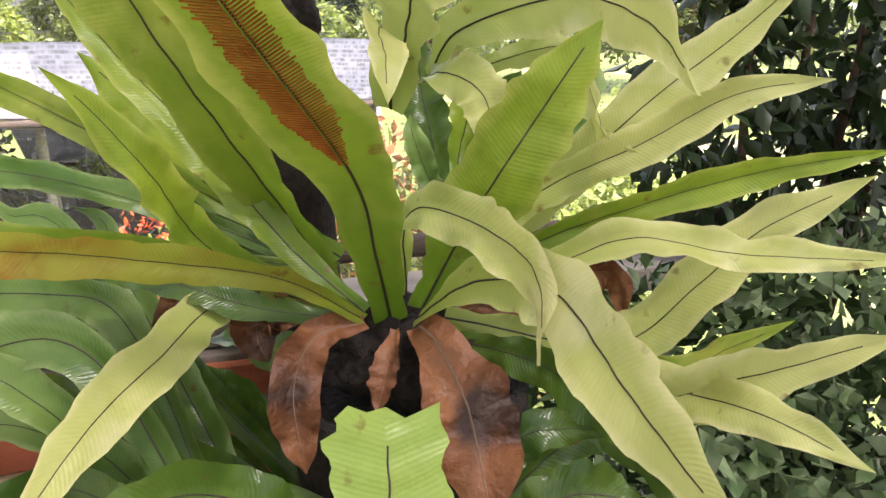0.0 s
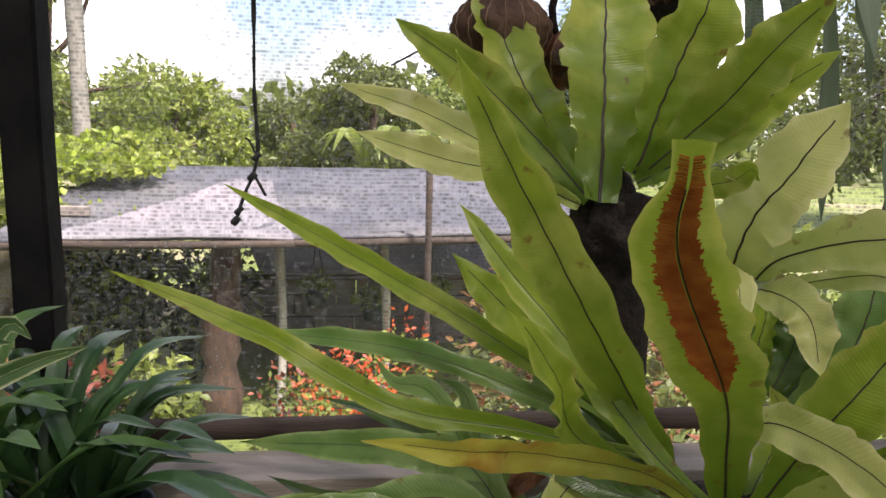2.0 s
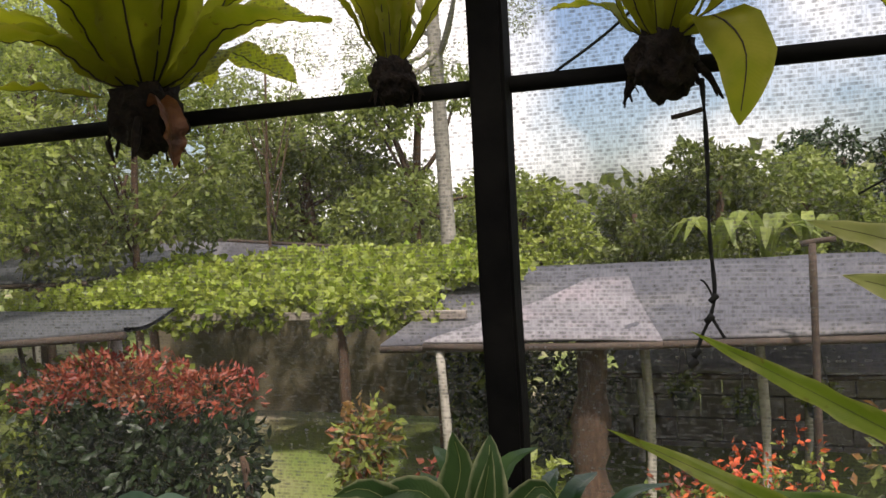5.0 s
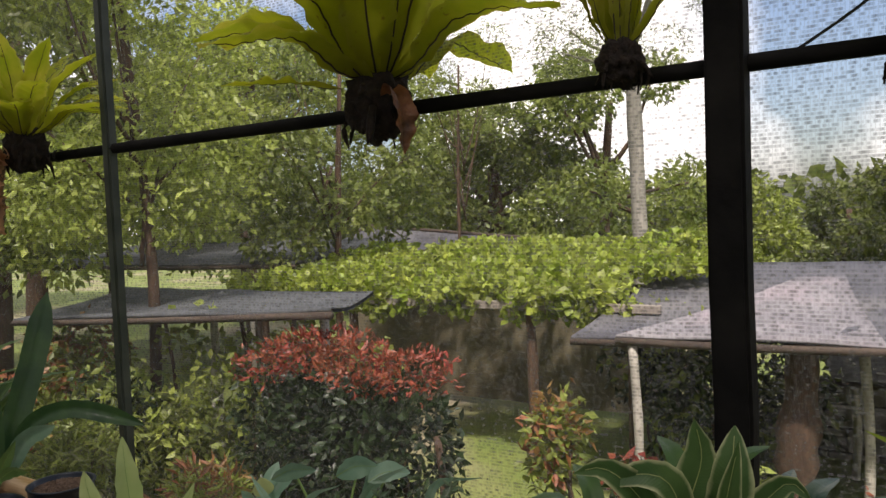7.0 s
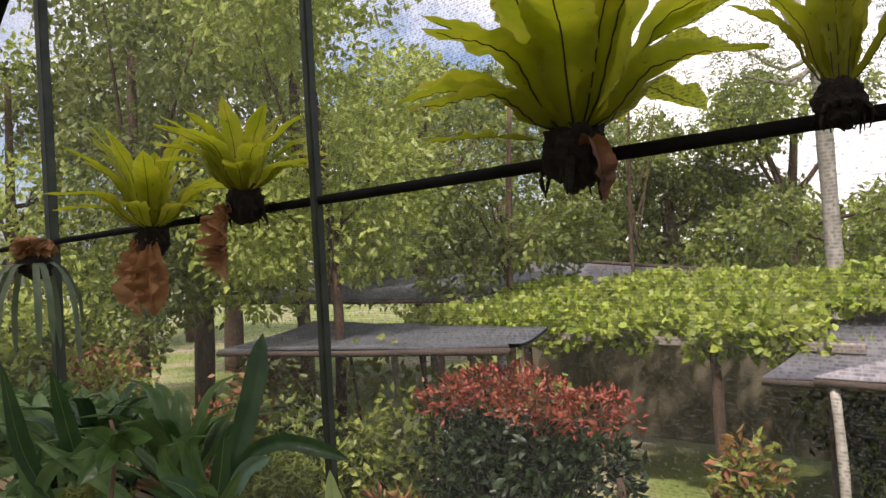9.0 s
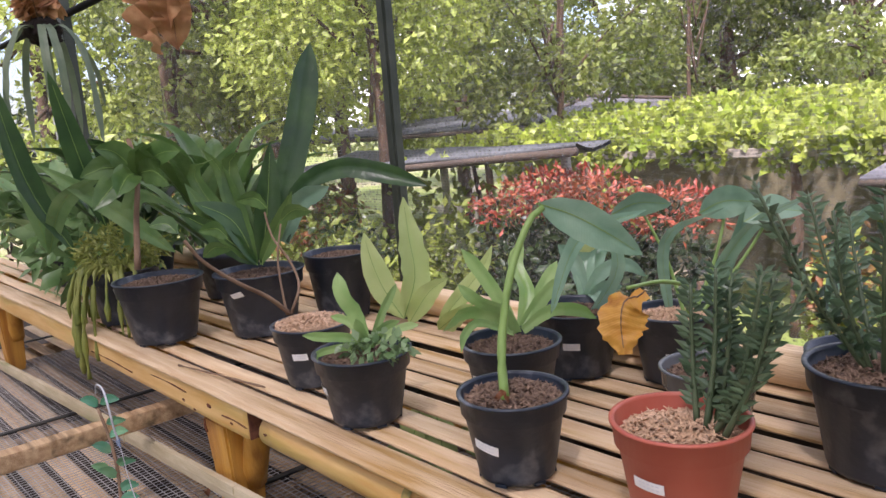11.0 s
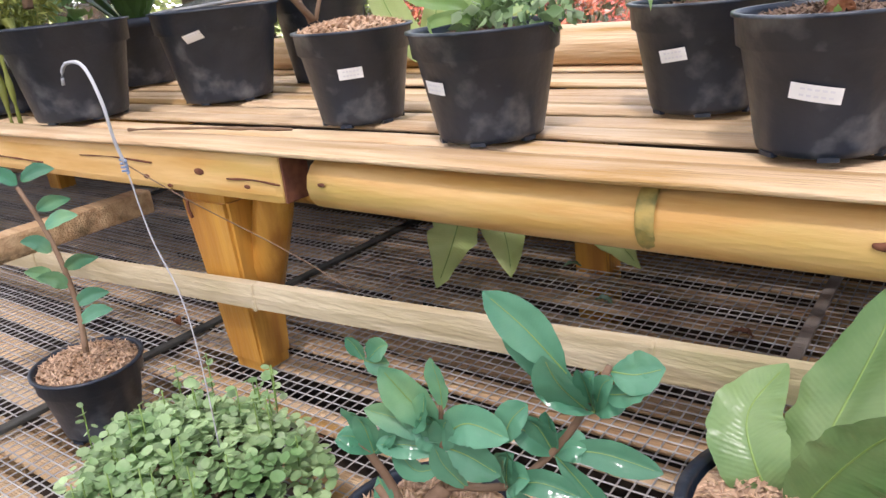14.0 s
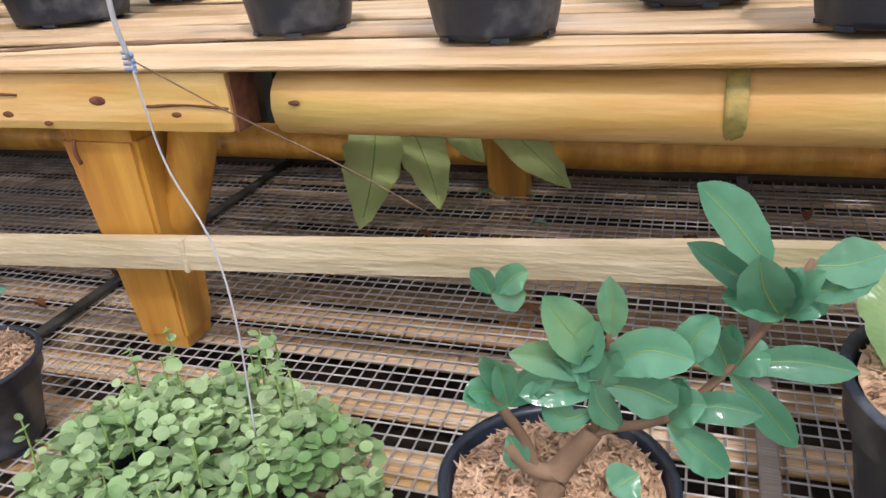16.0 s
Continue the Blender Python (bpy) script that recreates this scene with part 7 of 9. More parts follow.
blade("leaf", ((-1.849, 1.851, 0.853), (-1.8, 1.896, 0.966), (-1.765, 1.907, 1.021)), 0.0374, MIDGREEN, arum_b, seed=1073, ribmat=STEM, riblabel="pale midrib", fold=0.18, ruffle=0.05, shape="leaf", side=(0.35, 0.83, -0.44))
blade("leaf", ((-1.967, 1.991, 0.878), (-1.93, 2.028, 1.003), (-1.831, 2.086, 1.054), (-1.733, 2.148, 1.037), (-1.635, 2.203, 1)), 0.0504, DEEPGREEN, sans, seed=1074, rib=False, fold=0.2, ruffle=0.05, shape="strap", side=(0.35, -0.01, -0.94))
blade("leaf", ((-1.976, 1.982, 0.879), (-1.983, 2.028, 1.029), (-1.982, 2.084, 1.179), (-1.991, 2.146, 1.38)), 0.0717, DEEPGREEN, sans, seed=1075, rib=False, fold=0.2, ruffle=0.05, shape="strap", side=(0.47, 0.84, -0.26))
blade("leaf", ((-1.971, 1.986, 0.878), (-1.909, 2.011, 0.979), (-1.843, 2.06, 1.013)), 0.051, BLUEGREEN, sans, seed=1076, rib=False, fold=0.2, ruffle=0.05, shape="strap", side=(0.32, 0.67, -0.67))
blade("leaf", ((-2.27, 1.658, 0.952), (-2.246, 1.61, 1.14), (-2.219, 1.563, 1.337)), 0.06, DEEPGREEN, arum_far, seed=1077, ribmat=STEM, riblabel="pale midrib", fold=0.18, ruffle=0.05, shape="leaf", side=(0.44, 0.89, 0.16))
blade("leaf", ((-2.335, 1.594, 0.887), (-2.346, 1.511, 1.08), (-2.325, 1.457, 1.363)), 0.06, DEEPGREEN, arum_far, seed=1078, ribmat=STEM, riblabel="pale midrib", fold=0.18, ruffle=0.05, shape="leaf", side=(-0.19, 0.94, 0.28))
blade("leaf", ((-2.385, 1.545, 0.891), (-2.365, 1.49, 1.184), (-2.401, 1.383, 1.268)), 0.0514, BROAD, arum_far, seed=1079, ribmat=STEM, riblabel="pale midrib", fold=0.18, ruffle=0.05, shape="leaf", side=(0.22, 0.89, 0.39))
blade("leaf", ((-2.149, 1.779, 0.872), (-2.215, 1.642, 1.017), (-2.265, 1.52, 1.122)), 0.0514, BROAD, arum_far, seed=1080, ribmat=STEM, riblabel="pale midrib", fold=0.18, ruffle=0.05, shape="leaf", side=(0.34, 0.57, 0.75))
blade("leaf", ((-2.05, 1.878, 0.864), (-2.032, 1.823, 1.02), (-1.906, 1.876, 1.16)), 0.0471, BROAD, arum_far, seed=1081, ribmat=STEM, riblabel="pale midrib", fold=0.18, ruffle=0.05, shape="leaf", side=(0.43, 0.88, -0.21))
blade("leaf", ((-2.236, 1.693, 0.879), (-2.153, 1.703, 1.03), (-2.021, 1.764, 0.985)), 0.0471, BROAD, arum_far, seed=1082, ribmat=STEM, riblabel="pale midrib", fold=0.18, ruffle=0.05, shape="leaf", side=(0.20, 0.57, -0.79))
blade("leaf", ((-2.385, 1.545, 0.891), (-2.288, 1.569, 1.023), (-2.147, 1.638, 1.096)), 0.0471, BROAD, arum_far, seed=1083, ribmat=STEM, riblabel="pale midrib", fold=0.18, ruffle=0.05, shape="leaf", side=(0.18, 0.80, -0.57))
tube("stem", [(-1.136, 1.37, 0.444), (-1.108, 1.38, 0.484), (-1.06, 1.397, 0.492), (-1.025, 1.41, 0.527), (-1.003, 1.416, 0.563), (-0.985, 1.419, 0.6)], 0.0036, TWIG, ficus, sides=8, n=14, taper=0.7)
tube("stem", [(-1.136, 1.37, 0.439), (-1.146, 1.365, 0.484), (-1.164, 1.357, 0.523)], 0.0045, TWIG, ficus, sides=8, n=14, taper=0.7)
tube("trunk", [(FX + 0.004, FY - 0.02, SHELF + 0.09), (FX - 0.002, FY - 0.016, 0.445), (-1.118, 1.375, 0.468), (-1.104, 1.381, 0.486)], 0.0105, TWIG, ficus, sides=10, n=12, taper=0.6, wob=0.25, label="gnarled brown trunk")
tube("trunk_stub", [(-1.125, 1.372, 0.455), (-1.142, 1.366, 0.462), (-1.158, 1.362, 0.482)], 0.006, TWIG, ficus, sides=8, n=6, taper=0.7, wob=0.3)
tube("stem", [(-1.104, 1.381, 0.484), (-1.101, 1.377, 0.527), (-1.095, 1.375, 0.565)], 0.0025, TWIG, ficus, sides=8, n=14, taper=0.7)
blade("leaf", ((-1.008, 1.402, 0.598), (-1.030, 1.390, 0.632), (-1.052, 1.377, 0.660)), 0.030, GLOSSLEAF, ficus, seed=1084, ribmat=STEM, riblabel="pale midrib", fold=0.2, ruffle=0.05, shape="round", side=(0.42, 0.60, 0.60))
blade("leaf", ((-0.985, 1.42, 0.596), (-0.967, 1.42, 0.598), (-0.948, 1.422, 0.606)), 0.0292, GLOSSLEAF, ficus, seed=1085, ribmat=STEM, riblabel="pale midrib", fold=0.2, ruffle=0.05, shape="round", side=(0.23, -0.58, -0.78))
blade("leaf", ((-0.989, 1.419, 0.578), (-0.972, 1.415, 0.585), (-0.951, 1.414, 0.598)), 0.0235, GLOSSLEAF, ficus, seed=1086, ribmat=STEM, riblabel="pale midrib", fold=0.2, ruffle=0.05, shape="round", side=(0.22, -0.79, -0.57))
blade("leaf", ((-0.999, 1.417, 0.562), (-1.028, 1.409, 0.594), (-1.055, 1.4, 0.615)), 0.0208, GLOSSLEAF, ficus, seed=1087, ribmat=STEM, riblabel="pale midrib", fold=0.2, ruffle=0.05, shape="round", side=(0.45, 0.59, 0.67))
blade("leaf", ((-0.999, 1.417, 0.562), (-1.012, 1.399, 0.59), (-1.017, 1.388, 0.616)), 0.0312, GLOSSLEAF, ficus, seed=1088, ribmat=STEM, riblabel="pale midrib", fold=0.2, ruffle=0.05, shape="round", side=(0.94, 0.06, 0.34))
blade("leaf", ((-1.022, 1.411, 0.527), (-0.99, 1.416, 0.532), (-0.95, 1.424, 0.524)), 0.0231, GLOSSLEAF, ficus, seed=1089, ribmat=STEM, riblabel="pale midrib", fold=0.2, ruffle=0.05, shape="round", side=(0.03, -0.38, -0.92))
blade("leaf", ((-1.025, 1.411, 0.523), (-1.003, 1.415, 0.497), (-0.979, 1.421, 0.464)), 0.0217, GLOSSLEAF, ficus, seed=1090, ribmat=STEM, riblabel="pale midrib", fold=0.2, ruffle=0.05, shape="round", side=(-0.71, -0.32, -0.63))
blade("leaf", ((-1.057, 1.398, 0.492), (-1.033, 1.4, 0.503), (-1.003, 1.407, 0.496)), 0.0216, GLOSSLEAF, ficus, seed=1091, ribmat=STEM, riblabel="pale midrib", fold=0.2, ruffle=0.05, shape="round", side=(0.15, -0.47, -0.87))
blade("leaf", ((-1.06, 1.397, 0.49), (-1.038, 1.403, 0.464), (-1.019, 1.407, 0.445)), 0.0267, GLOSSLEAF, ficus, seed=1092, ribmat=STEM, riblabel="pale midrib", fold=0.2, ruffle=0.05, shape="round", side=(-0.53, -0.59, -0.61))
blade("leaf", ((-1.098, 1.377, 0.54), (-1.116, 1.365, 0.569), (-1.13, 1.354, 0.598)), 0.0300, GLOSSLEAF, ficus, seed=1093, ribmat=STEM, riblabel="pale midrib", fold=0.2, ruffle=0.05, shape="round", side=(0.58, 0.59, 0.56))
blade("leaf", ((-1.094, 1.375, 0.561), (-1.093, 1.373, 0.582), (-1.095, 1.369, 0.606)), 0.0177, GLOSSLEAF, ficus, seed=1094, ribmat=STEM, riblabel="pale midrib", fold=0.2, ruffle=0.05, shape="round", side=(1.00, 0.07, 0.01))
blade("leaf", ((-1.098, 1.377, 0.535), (-1.075, 1.377, 0.554), (-1.046, 1.385, 0.545)), 0.0305, GLOSSLEAF, ficus, seed=1095, ribmat=STEM, riblabel="pale midrib", fold=0.2, ruffle=0.05, shape="round", side=(0.22, -0.26, -0.94))
blade("leaf", ((-1.098, 1.377, 0.531), (-1.12, 1.366, 0.548), (-1.151, 1.353, 0.558)), 0.0226, GLOSSLEAF, ficus, seed=1096, ribmat=STEM, riblabel="pale midrib", fold=0.2, ruffle=0.05, shape="round", side=(0.22, 0.47, 0.85))
blade("leaf", ((-1.099, 1.378, 0.522), (-1.123, 1.365, 0.528), (-1.146, 1.355, 0.527)), 0.0209, GLOSSLEAF, ficus, seed=1097, ribmat=STEM, riblabel="pale midrib", fold=0.2, ruffle=0.05, shape="round", side=(-0.18, 0.54, 0.82))
blade("leaf", ((-1.098, 1.378, 0.526), (-1.077, 1.377, 0.526), (-1.054, 1.383, 0.513)), 0.0293, GLOSSLEAF, ficus, seed=1098, ribmat=STEM, riblabel="pale midrib", fold=0.2, ruffle=0.05, shape="round", side=(-0.26, -0.29, -0.92))
blade("leaf", ((-1.055, 1.39, 0.536), (-1.047, 1.391, 0.557), (-1.035, 1.395, 0.571)), 0.0243, GLOSSLEAF, ficus, seed=1099, ribmat=STEM, riblabel="pale midrib", fold=0.2, ruffle=0.05, shape="round", side=(0.86, -0.20, -0.46))
blade("leaf", ((-1.101, 1.378, 0.509), (-1.12, 1.367, 0.505), (-1.132, 1.359, 0.53)), 0.0190, GLOSSLEAF, ficus, seed=1100, ribmat=STEM, riblabel="pale midrib", fold=0.2, ruffle=0.05, shape="round", side=(0.43, 0.27, 0.86))
blade("leaf", ((-1.087, 1.386, 0.487), (-1.1, 1.376, 0.511), (-1.103, 1.371, 0.531)), 0.0191, GLOSSLEAF, ficus, seed=1101, ribmat=STEM, riblabel="pale midrib", fold=0.2, ruffle=0.05, shape="round", side=(0.70, 0.55, 0.46))
blade("leaf", ((-1.075, 1.386, 0.452), (-1.082, 1.382, 0.449), (-1.092, 1.376, 0.443)), 0.0315, GLOSSLEAF, ficus, seed=1102, ribmat=STEM, riblabel="pale midrib", fold=0.2, ruffle=0.05, shape="round", side=(-0.59, 0.32, 0.74))
blade("leaf", ((-1.163, 1.377, 0.584), (-1.152, 1.379, 0.596), (-1.144, 1.381, 0.599)), 0.0184, GLOSSLEAF, ficus, seed=1103, ribmat=STEM, riblabel="pale midrib", fold=0.2, ruffle=0.05, shape="round", side=(0.64, -0.14, -0.76))
blade("leaf", ((-1.166, 1.376, 0.584), (-1.159, 1.378, 0.582), (-1.146, 1.382, 0.583)), 0.0187, GLOSSLEAF, ficus, seed=1104, ribmat=STEM, riblabel="pale midrib", fold=0.2, ruffle=0.05, shape="round", side=(0.01, -0.26, -0.96))
blade("leaf", ((-1.166, 1.376, 0.584), (-1.171, 1.373, 0.597), (-1.176, 1.37, 0.604)), 0.0144, GLOSSLEAF, ficus, seed=1105, ribmat=STEM, riblabel="pale midrib", fold=0.2, ruffle=0.05, shape="round", side=(0.83, 0.25, 0.49))
blade("leaf", ((-1.156, 1.362, 0.49), (-1.151, 1.362, 0.477), (-1.153, 1.361, 0.463)), 0.0177, GLOSSLEAF, ficus, seed=1106, ribmat=STEM, riblabel="pale midrib", fold=0.2, ruffle=0.05, shape="round", side=(-0.95, -0.28, -0.10))
blade("leaf", ((-1.12, 1.365, 0.541), (-1.106, 1.365, 0.558), (-1.1, 1.364, 0.579)), 0.0201, GLOSSLEAF, ficus, seed=1107, ribmat=STEM, riblabel="pale midrib", fold=0.2, ruffle=0.05, shape="round", side=(0.83, -0.34, -0.44))
blade("leaf", ((-1.101, 1.377, 0.522), (-1.116, 1.369, 0.548), (-1.126, 1.357, 0.562)), 0.0164, GLOSSLEAF, ficus, seed=1108, ribmat=STEM, riblabel="pale midrib", fold=0.2, ruffle=0.05, shape="round", side=(0.39, 0.69, 0.61))
blade("leaf", ((-1.101, 1.377, 0.522), (-1.115, 1.369, 0.55), (-1.125, 1.358, 0.563)), 0.0198, GLOSSLEAF, ficus, seed=1109, ribmat=STEM, riblabel="pale midrib", fold=0.2, ruffle=0.05, shape="round", side=(0.55, 0.59, 0.60))
blade("leaf", ((-1.101, 1.377, 0.522), (-1.102, 1.373, 0.549), (-1.103, 1.362, 0.564)), 0.0164, GLOSSLEAF, ficus, seed=1110, ribmat=STEM, riblabel="pale midrib", fold=0.2, ruffle=0.05, shape="round", side=(0.97, 0.21, 0.12))
blade("leaf", ((-1.101, 1.377, 0.522), (-1.11, 1.371, 0.541), (-1.117, 1.365, 0.547)), 0.0239, GLOSSLEAF, ficus, seed=1111, ribmat=STEM, riblabel="pale midrib", fold=0.2, ruffle=0.05, shape="round", side=(0.39, 0.71, 0.59))
blade("leaf", ((-1.101, 1.377, 0.522), (-1.105, 1.372, 0.545), (-1.107, 1.359, 0.558)), 0.0162, GLOSSLEAF, ficus, seed=1112, ribmat=STEM, riblabel="pale midrib", fold=0.2, ruffle=0.05, shape="round", side=(0.78, 0.50, 0.38))
blade("leaf", ((-1.101, 1.377, 0.522), (-1.094, 1.374, 0.548), (-1.089, 1.373, 0.555)), 0.0219, GLOSSLEAF, ficus, seed=1113, ribmat=STEM, riblabel="pale midrib", fold=0.2, ruffle=0.05, shape="round", side=(0.90, 0.32, -0.29))
blade("leaf", ((-0.996, 1.418, 0.562), (-0.999, 1.409, 0.591), (-1.001, 1.404, 0.602)), 0.0164, GLOSSLEAF, ficus, seed=1114, ribmat=STEM, riblabel="pale midrib", fold=0.2, ruffle=0.05, shape="round", side=(0.99, -0.12, 0.07))
blade("leaf", ((-0.996, 1.418, 0.562), (-1.018, 1.407, 0.578), (-1.034, 1.402, 0.58)), 0.0238, GLOSSLEAF, ficus, seed=1115, ribmat=STEM, riblabel="pale midrib", fold=0.2, ruffle=0.05, shape="round", side=(0.10, 0.63, 0.77))
blade("leaf", ((-0.996, 1.418, 0.562), (-0.995, 1.41, 0.591), (-0.992, 1.411, 0.599)), 0.0183, GLOSSLEAF, ficus, seed=1116, ribmat=STEM, riblabel="pale midrib", fold=0.2, ruffle=0.05, shape="round", side=(0.85, -0.49, -0.20))
blade("leaf", ((-0.996, 1.418, 0.562), (-0.985, 1.416, 0.575), (-0.974, 1.423, 0.573)), 0.0216, GLOSSLEAF, ficus, seed=1117, ribmat=STEM, riblabel="pale midrib", fold=0.2, ruffle=0.05, shape="round", side=(0.46, -0.44, -0.77))
blade("leaf", ((-0.996, 1.418, 0.562), (-0.988, 1.413, 0.588), (-0.979, 1.412, 0.597)), 0.0168, GLOSSLEAF, ficus, seed=1118, ribmat=STEM, riblabel="pale midrib", fold=0.2, ruffle=0.05, shape="round", side=(0.89, -0.10, -0.45))
blade("leaf", ((-1.025, 1.411, 0.523), (-1.042, 1.401, 0.543), (-1.054, 1.399, 0.545)), 0.0243, GLOSSLEAF, ficus, seed=1119, ribmat=STEM, riblabel="pale midrib", fold=0.2, ruffle=0.05, shape="round", side=(0.15, 0.79, 0.60))
blade("leaf", ((-1.025, 1.411, 0.523), (-1.026, 1.407, 0.552), (-1.026, 1.403, 0.563)), 0.0160, GLOSSLEAF, ficus, seed=1120, ribmat=STEM, riblabel="pale midrib", fold=0.2, ruffle=0.05, shape="round", side=(0.99, -0.15, 0.01))
blade("leaf", ((-1.025, 1.411, 0.523), (-1.033, 1.404, 0.547), (-1.039, 1.399, 0.555)), 0.0235, GLOSSLEAF, ficus, seed=1121, ribmat=STEM, riblabel="pale midrib", fold=0.2, ruffle=0.05, shape="round", side=(0.89, 0.14, 0.44))
blade("leaf", ((-1.025, 1.411, 0.523), (-1.012, 1.412, 0.535), (-1.001, 1.415, 0.534)), 0.0223, GLOSSLEAF, ficus, seed=1122, ribmat=STEM, riblabel="pale midrib", fold=0.2, ruffle=0.05, shape="round", side=(0.44, -0.49, -0.76))
blade("leaf", ((-1.025, 1.411, 0.523), (-1.011, 1.411, 0.531), (-0.998, 1.415, 0.528)), 0.0162, GLOSSLEAF, ficus, seed=1123, ribmat=STEM, riblabel="pale midrib", fold=0.2, ruffle=0.05, shape="round", side=(0.23, -0.35, -0.91))
blade("leaf", ((-1.155, 1.361, 0.513), (-1.141, 1.363, 0.531), (-1.13, 1.361, 0.538)), 0.0182, GLOSSLEAF, ficus, seed=1124, ribmat=STEM, riblabel="pale midrib", fold=0.2, ruffle=0.05, shape="round", side=(0.54, -0.67, -0.51))
blade("leaf", ((-1.155, 1.361, 0.513), (-1.157, 1.356, 0.54), (-1.158, 1.349, 0.552)), 0.0184, GLOSSLEAF, ficus, seed=1125, ribmat=STEM, riblabel="pale midrib", fold=0.2, ruffle=0.05, shape="round", side=(0.71, 0.66, 0.25))
blade("leaf", ((-1.155, 1.361, 0.513), (-1.167, 1.356, 0.526), (-1.176, 1.346, 0.531)), 0.0195, GLOSSLEAF, ficus, seed=1126, ribmat=STEM, riblabel="pale midrib", fold=0.2, ruffle=0.05, shape="round", side=(0.05, 0.76, 0.65))
blade("leaf", ((-1.155, 1.361, 0.513), (-1.138, 1.361, 0.532), (-1.125, 1.356, 0.541)), 0.0165, GLOSSLEAF, ficus, seed=1127, ribmat=STEM, riblabel="pale midrib", fold=0.2, ruffle=0.05, shape="round", side=(0.60, -0.38, -0.70))
blade("leaf", ((-1.155, 1.361, 0.513), (-1.168, 1.354, 0.524), (-1.179, 1.345, 0.526)), 0.0230, GLOSSLEAF, ficus, seed=1128, ribmat=STEM, riblabel="pale midrib", fold=0.2, ruffle=0.05, shape="round", side=(-0.23, 0.82, 0.53))
blade("leaf", ((-1.155, 1.361, 0.513), (-1.161, 1.356, 0.543), (-1.164, 1.343, 0.561)), 0.0177, GLOSSLEAF, ficus, seed=1129, ribmat=STEM, riblabel="pale midrib", fold=0.2, ruffle=0.05, shape="round", side=(0.96, 0.14, 0.25))
blade("leaf", ((-1.06, 1.397, 0.49), (-1.048, 1.395, 0.505), (-1.037, 1.394, 0.508)), 0.0257, GLOSSLEAF, ficus, seed=1130, ribmat=STEM, riblabel="pale midrib", fold=0.2, ruffle=0.05, shape="round", side=(0.46, -0.56, -0.69))
blade("leaf", ((-1.06, 1.397, 0.49), (-1.057, 1.391, 0.517), (-1.054, 1.391, 0.523)), 0.0171, GLOSSLEAF, ficus, seed=1131, ribmat=STEM, riblabel="pale midrib", fold=0.2, ruffle=0.05, shape="round", side=(0.80, -0.55, -0.24))
blade("leaf", ((-1.06, 1.397, 0.49), (-1.055, 1.394, 0.518), (-1.05, 1.396, 0.525)), 0.0175, GLOSSLEAF, ficus, seed=1132, ribmat=STEM, riblabel="pale midrib", fold=0.2, ruffle=0.05, shape="round", side=(0.94, -0.23, -0.26))
blade("leaf", ((-1.06, 1.397, 0.49), (-1.056, 1.396, 0.516), (-1.053, 1.391, 0.528)), 0.0231, GLOSSLEAF, ficus, seed=1133, ribmat=STEM, riblabel="pale midrib", fold=0.2, ruffle=0.05, shape="round", side=(0.98, -0.05, -0.19))
blade("leaf", ((-0.879, 1.512, 0.473), (-0.86, 1.555, 0.523), (-0.843, 1.594, 0.571), (-0.831, 1.63, 0.614)), 0.064, BROAD, broadleaf, seed=1134, ribmat=STEM, riblabel="pale midrib", fold=0.12, ruffle=0.04, veins=0.018, across=10, shape="leaf", side=(0.88, -0.46, 0.09))
blade("leaf", ((-0.883, 1.511, 0.473), (-0.901, 1.514, 0.504), (-0.913, 1.539, 0.528), (-0.897, 1.58, 0.551)), 0.0543, BROAD, broadleaf, seed=1135, ribmat=STEM, riblabel="pale midrib", fold=0.12, ruffle=0.04, veins=0.018, across=10, shape="leaf", side=(0.99, 0.11, 0.08))
blade("leaf", ((-0.874, 1.505, 0.474), (-0.842, 1.494, 0.537), (-0.817, 1.48, 0.575), (-0.787, 1.469, 0.59)), 0.051, BROAD, broadleaf, seed=1136, ribmat=STEM, riblabel="pale midrib", fold=0.12, ruffle=0.04, veins=0.018, across=10, shape="leaf", side=(0.81, 0.07, -0.59))
blade("leaf", ((-0.874, 1.503, 0.47), (-0.836, 1.54, 0.484), (-0.786, 1.568, 0.489)), 0.0264, BROAD, broadleaf, seed=1137, ribmat=STEM, riblabel="pale midrib", fold=0.12, ruffle=0.04, veins=0.018, across=10, shape="leaf", side=(0.47, -0.40, -0.79))
tube("stem", [(-0.876, 1.527, 0.43), (-0.864, 1.533, 0.459), (-0.853, 1.539, 0.487)], 0.006, STEM, broadleaf, sides=8, n=14, taper=0.7)
tube("stem", [(-0.874, 1.528, 0.43), (-0.855, 1.539, 0.46), (-0.837, 1.549, 0.489)], 0.006, STEM, broadleaf, sides=8, n=14, taper=0.7)
tube("stem", [(-0.881, 1.525, 0.431), (-0.884, 1.52, 0.453), (-0.888, 1.516, 0.474)], 0.006, STEM, broadleaf, sides=8, n=14, taper=0.7)
tube("stem", [(-1.675, 1.409, 0.457), (-1.696, 1.424, 0.52), (-1.73, 1.431, 0.591), (-1.77, 1.428, 0.656)], 0.004, TWIG, sapling, sides=8, n=14, taper=0.7)
blade("leaf", ((-1.771, 1.429, 0.659), (-1.776, 1.417, 0.674), (-1.78, 1.401, 0.679)), 0.0195, GLOSSLEAF, sapling, seed=1138, rib=False, fold=0.2, ruffle=0.05, shape="leaf", side=(-0.18, 0.60, 0.78))
blade("leaf", ((-1.769, 1.433, 0.663), (-1.748, 1.446, 0.674), (-1.723, 1.456, 0.676)), 0.0195, GLOSSLEAF, sapling, seed=1139, rib=False, fold=0.2, ruffle=0.05, shape="leaf", side=(0.38, -0.26, -0.89))
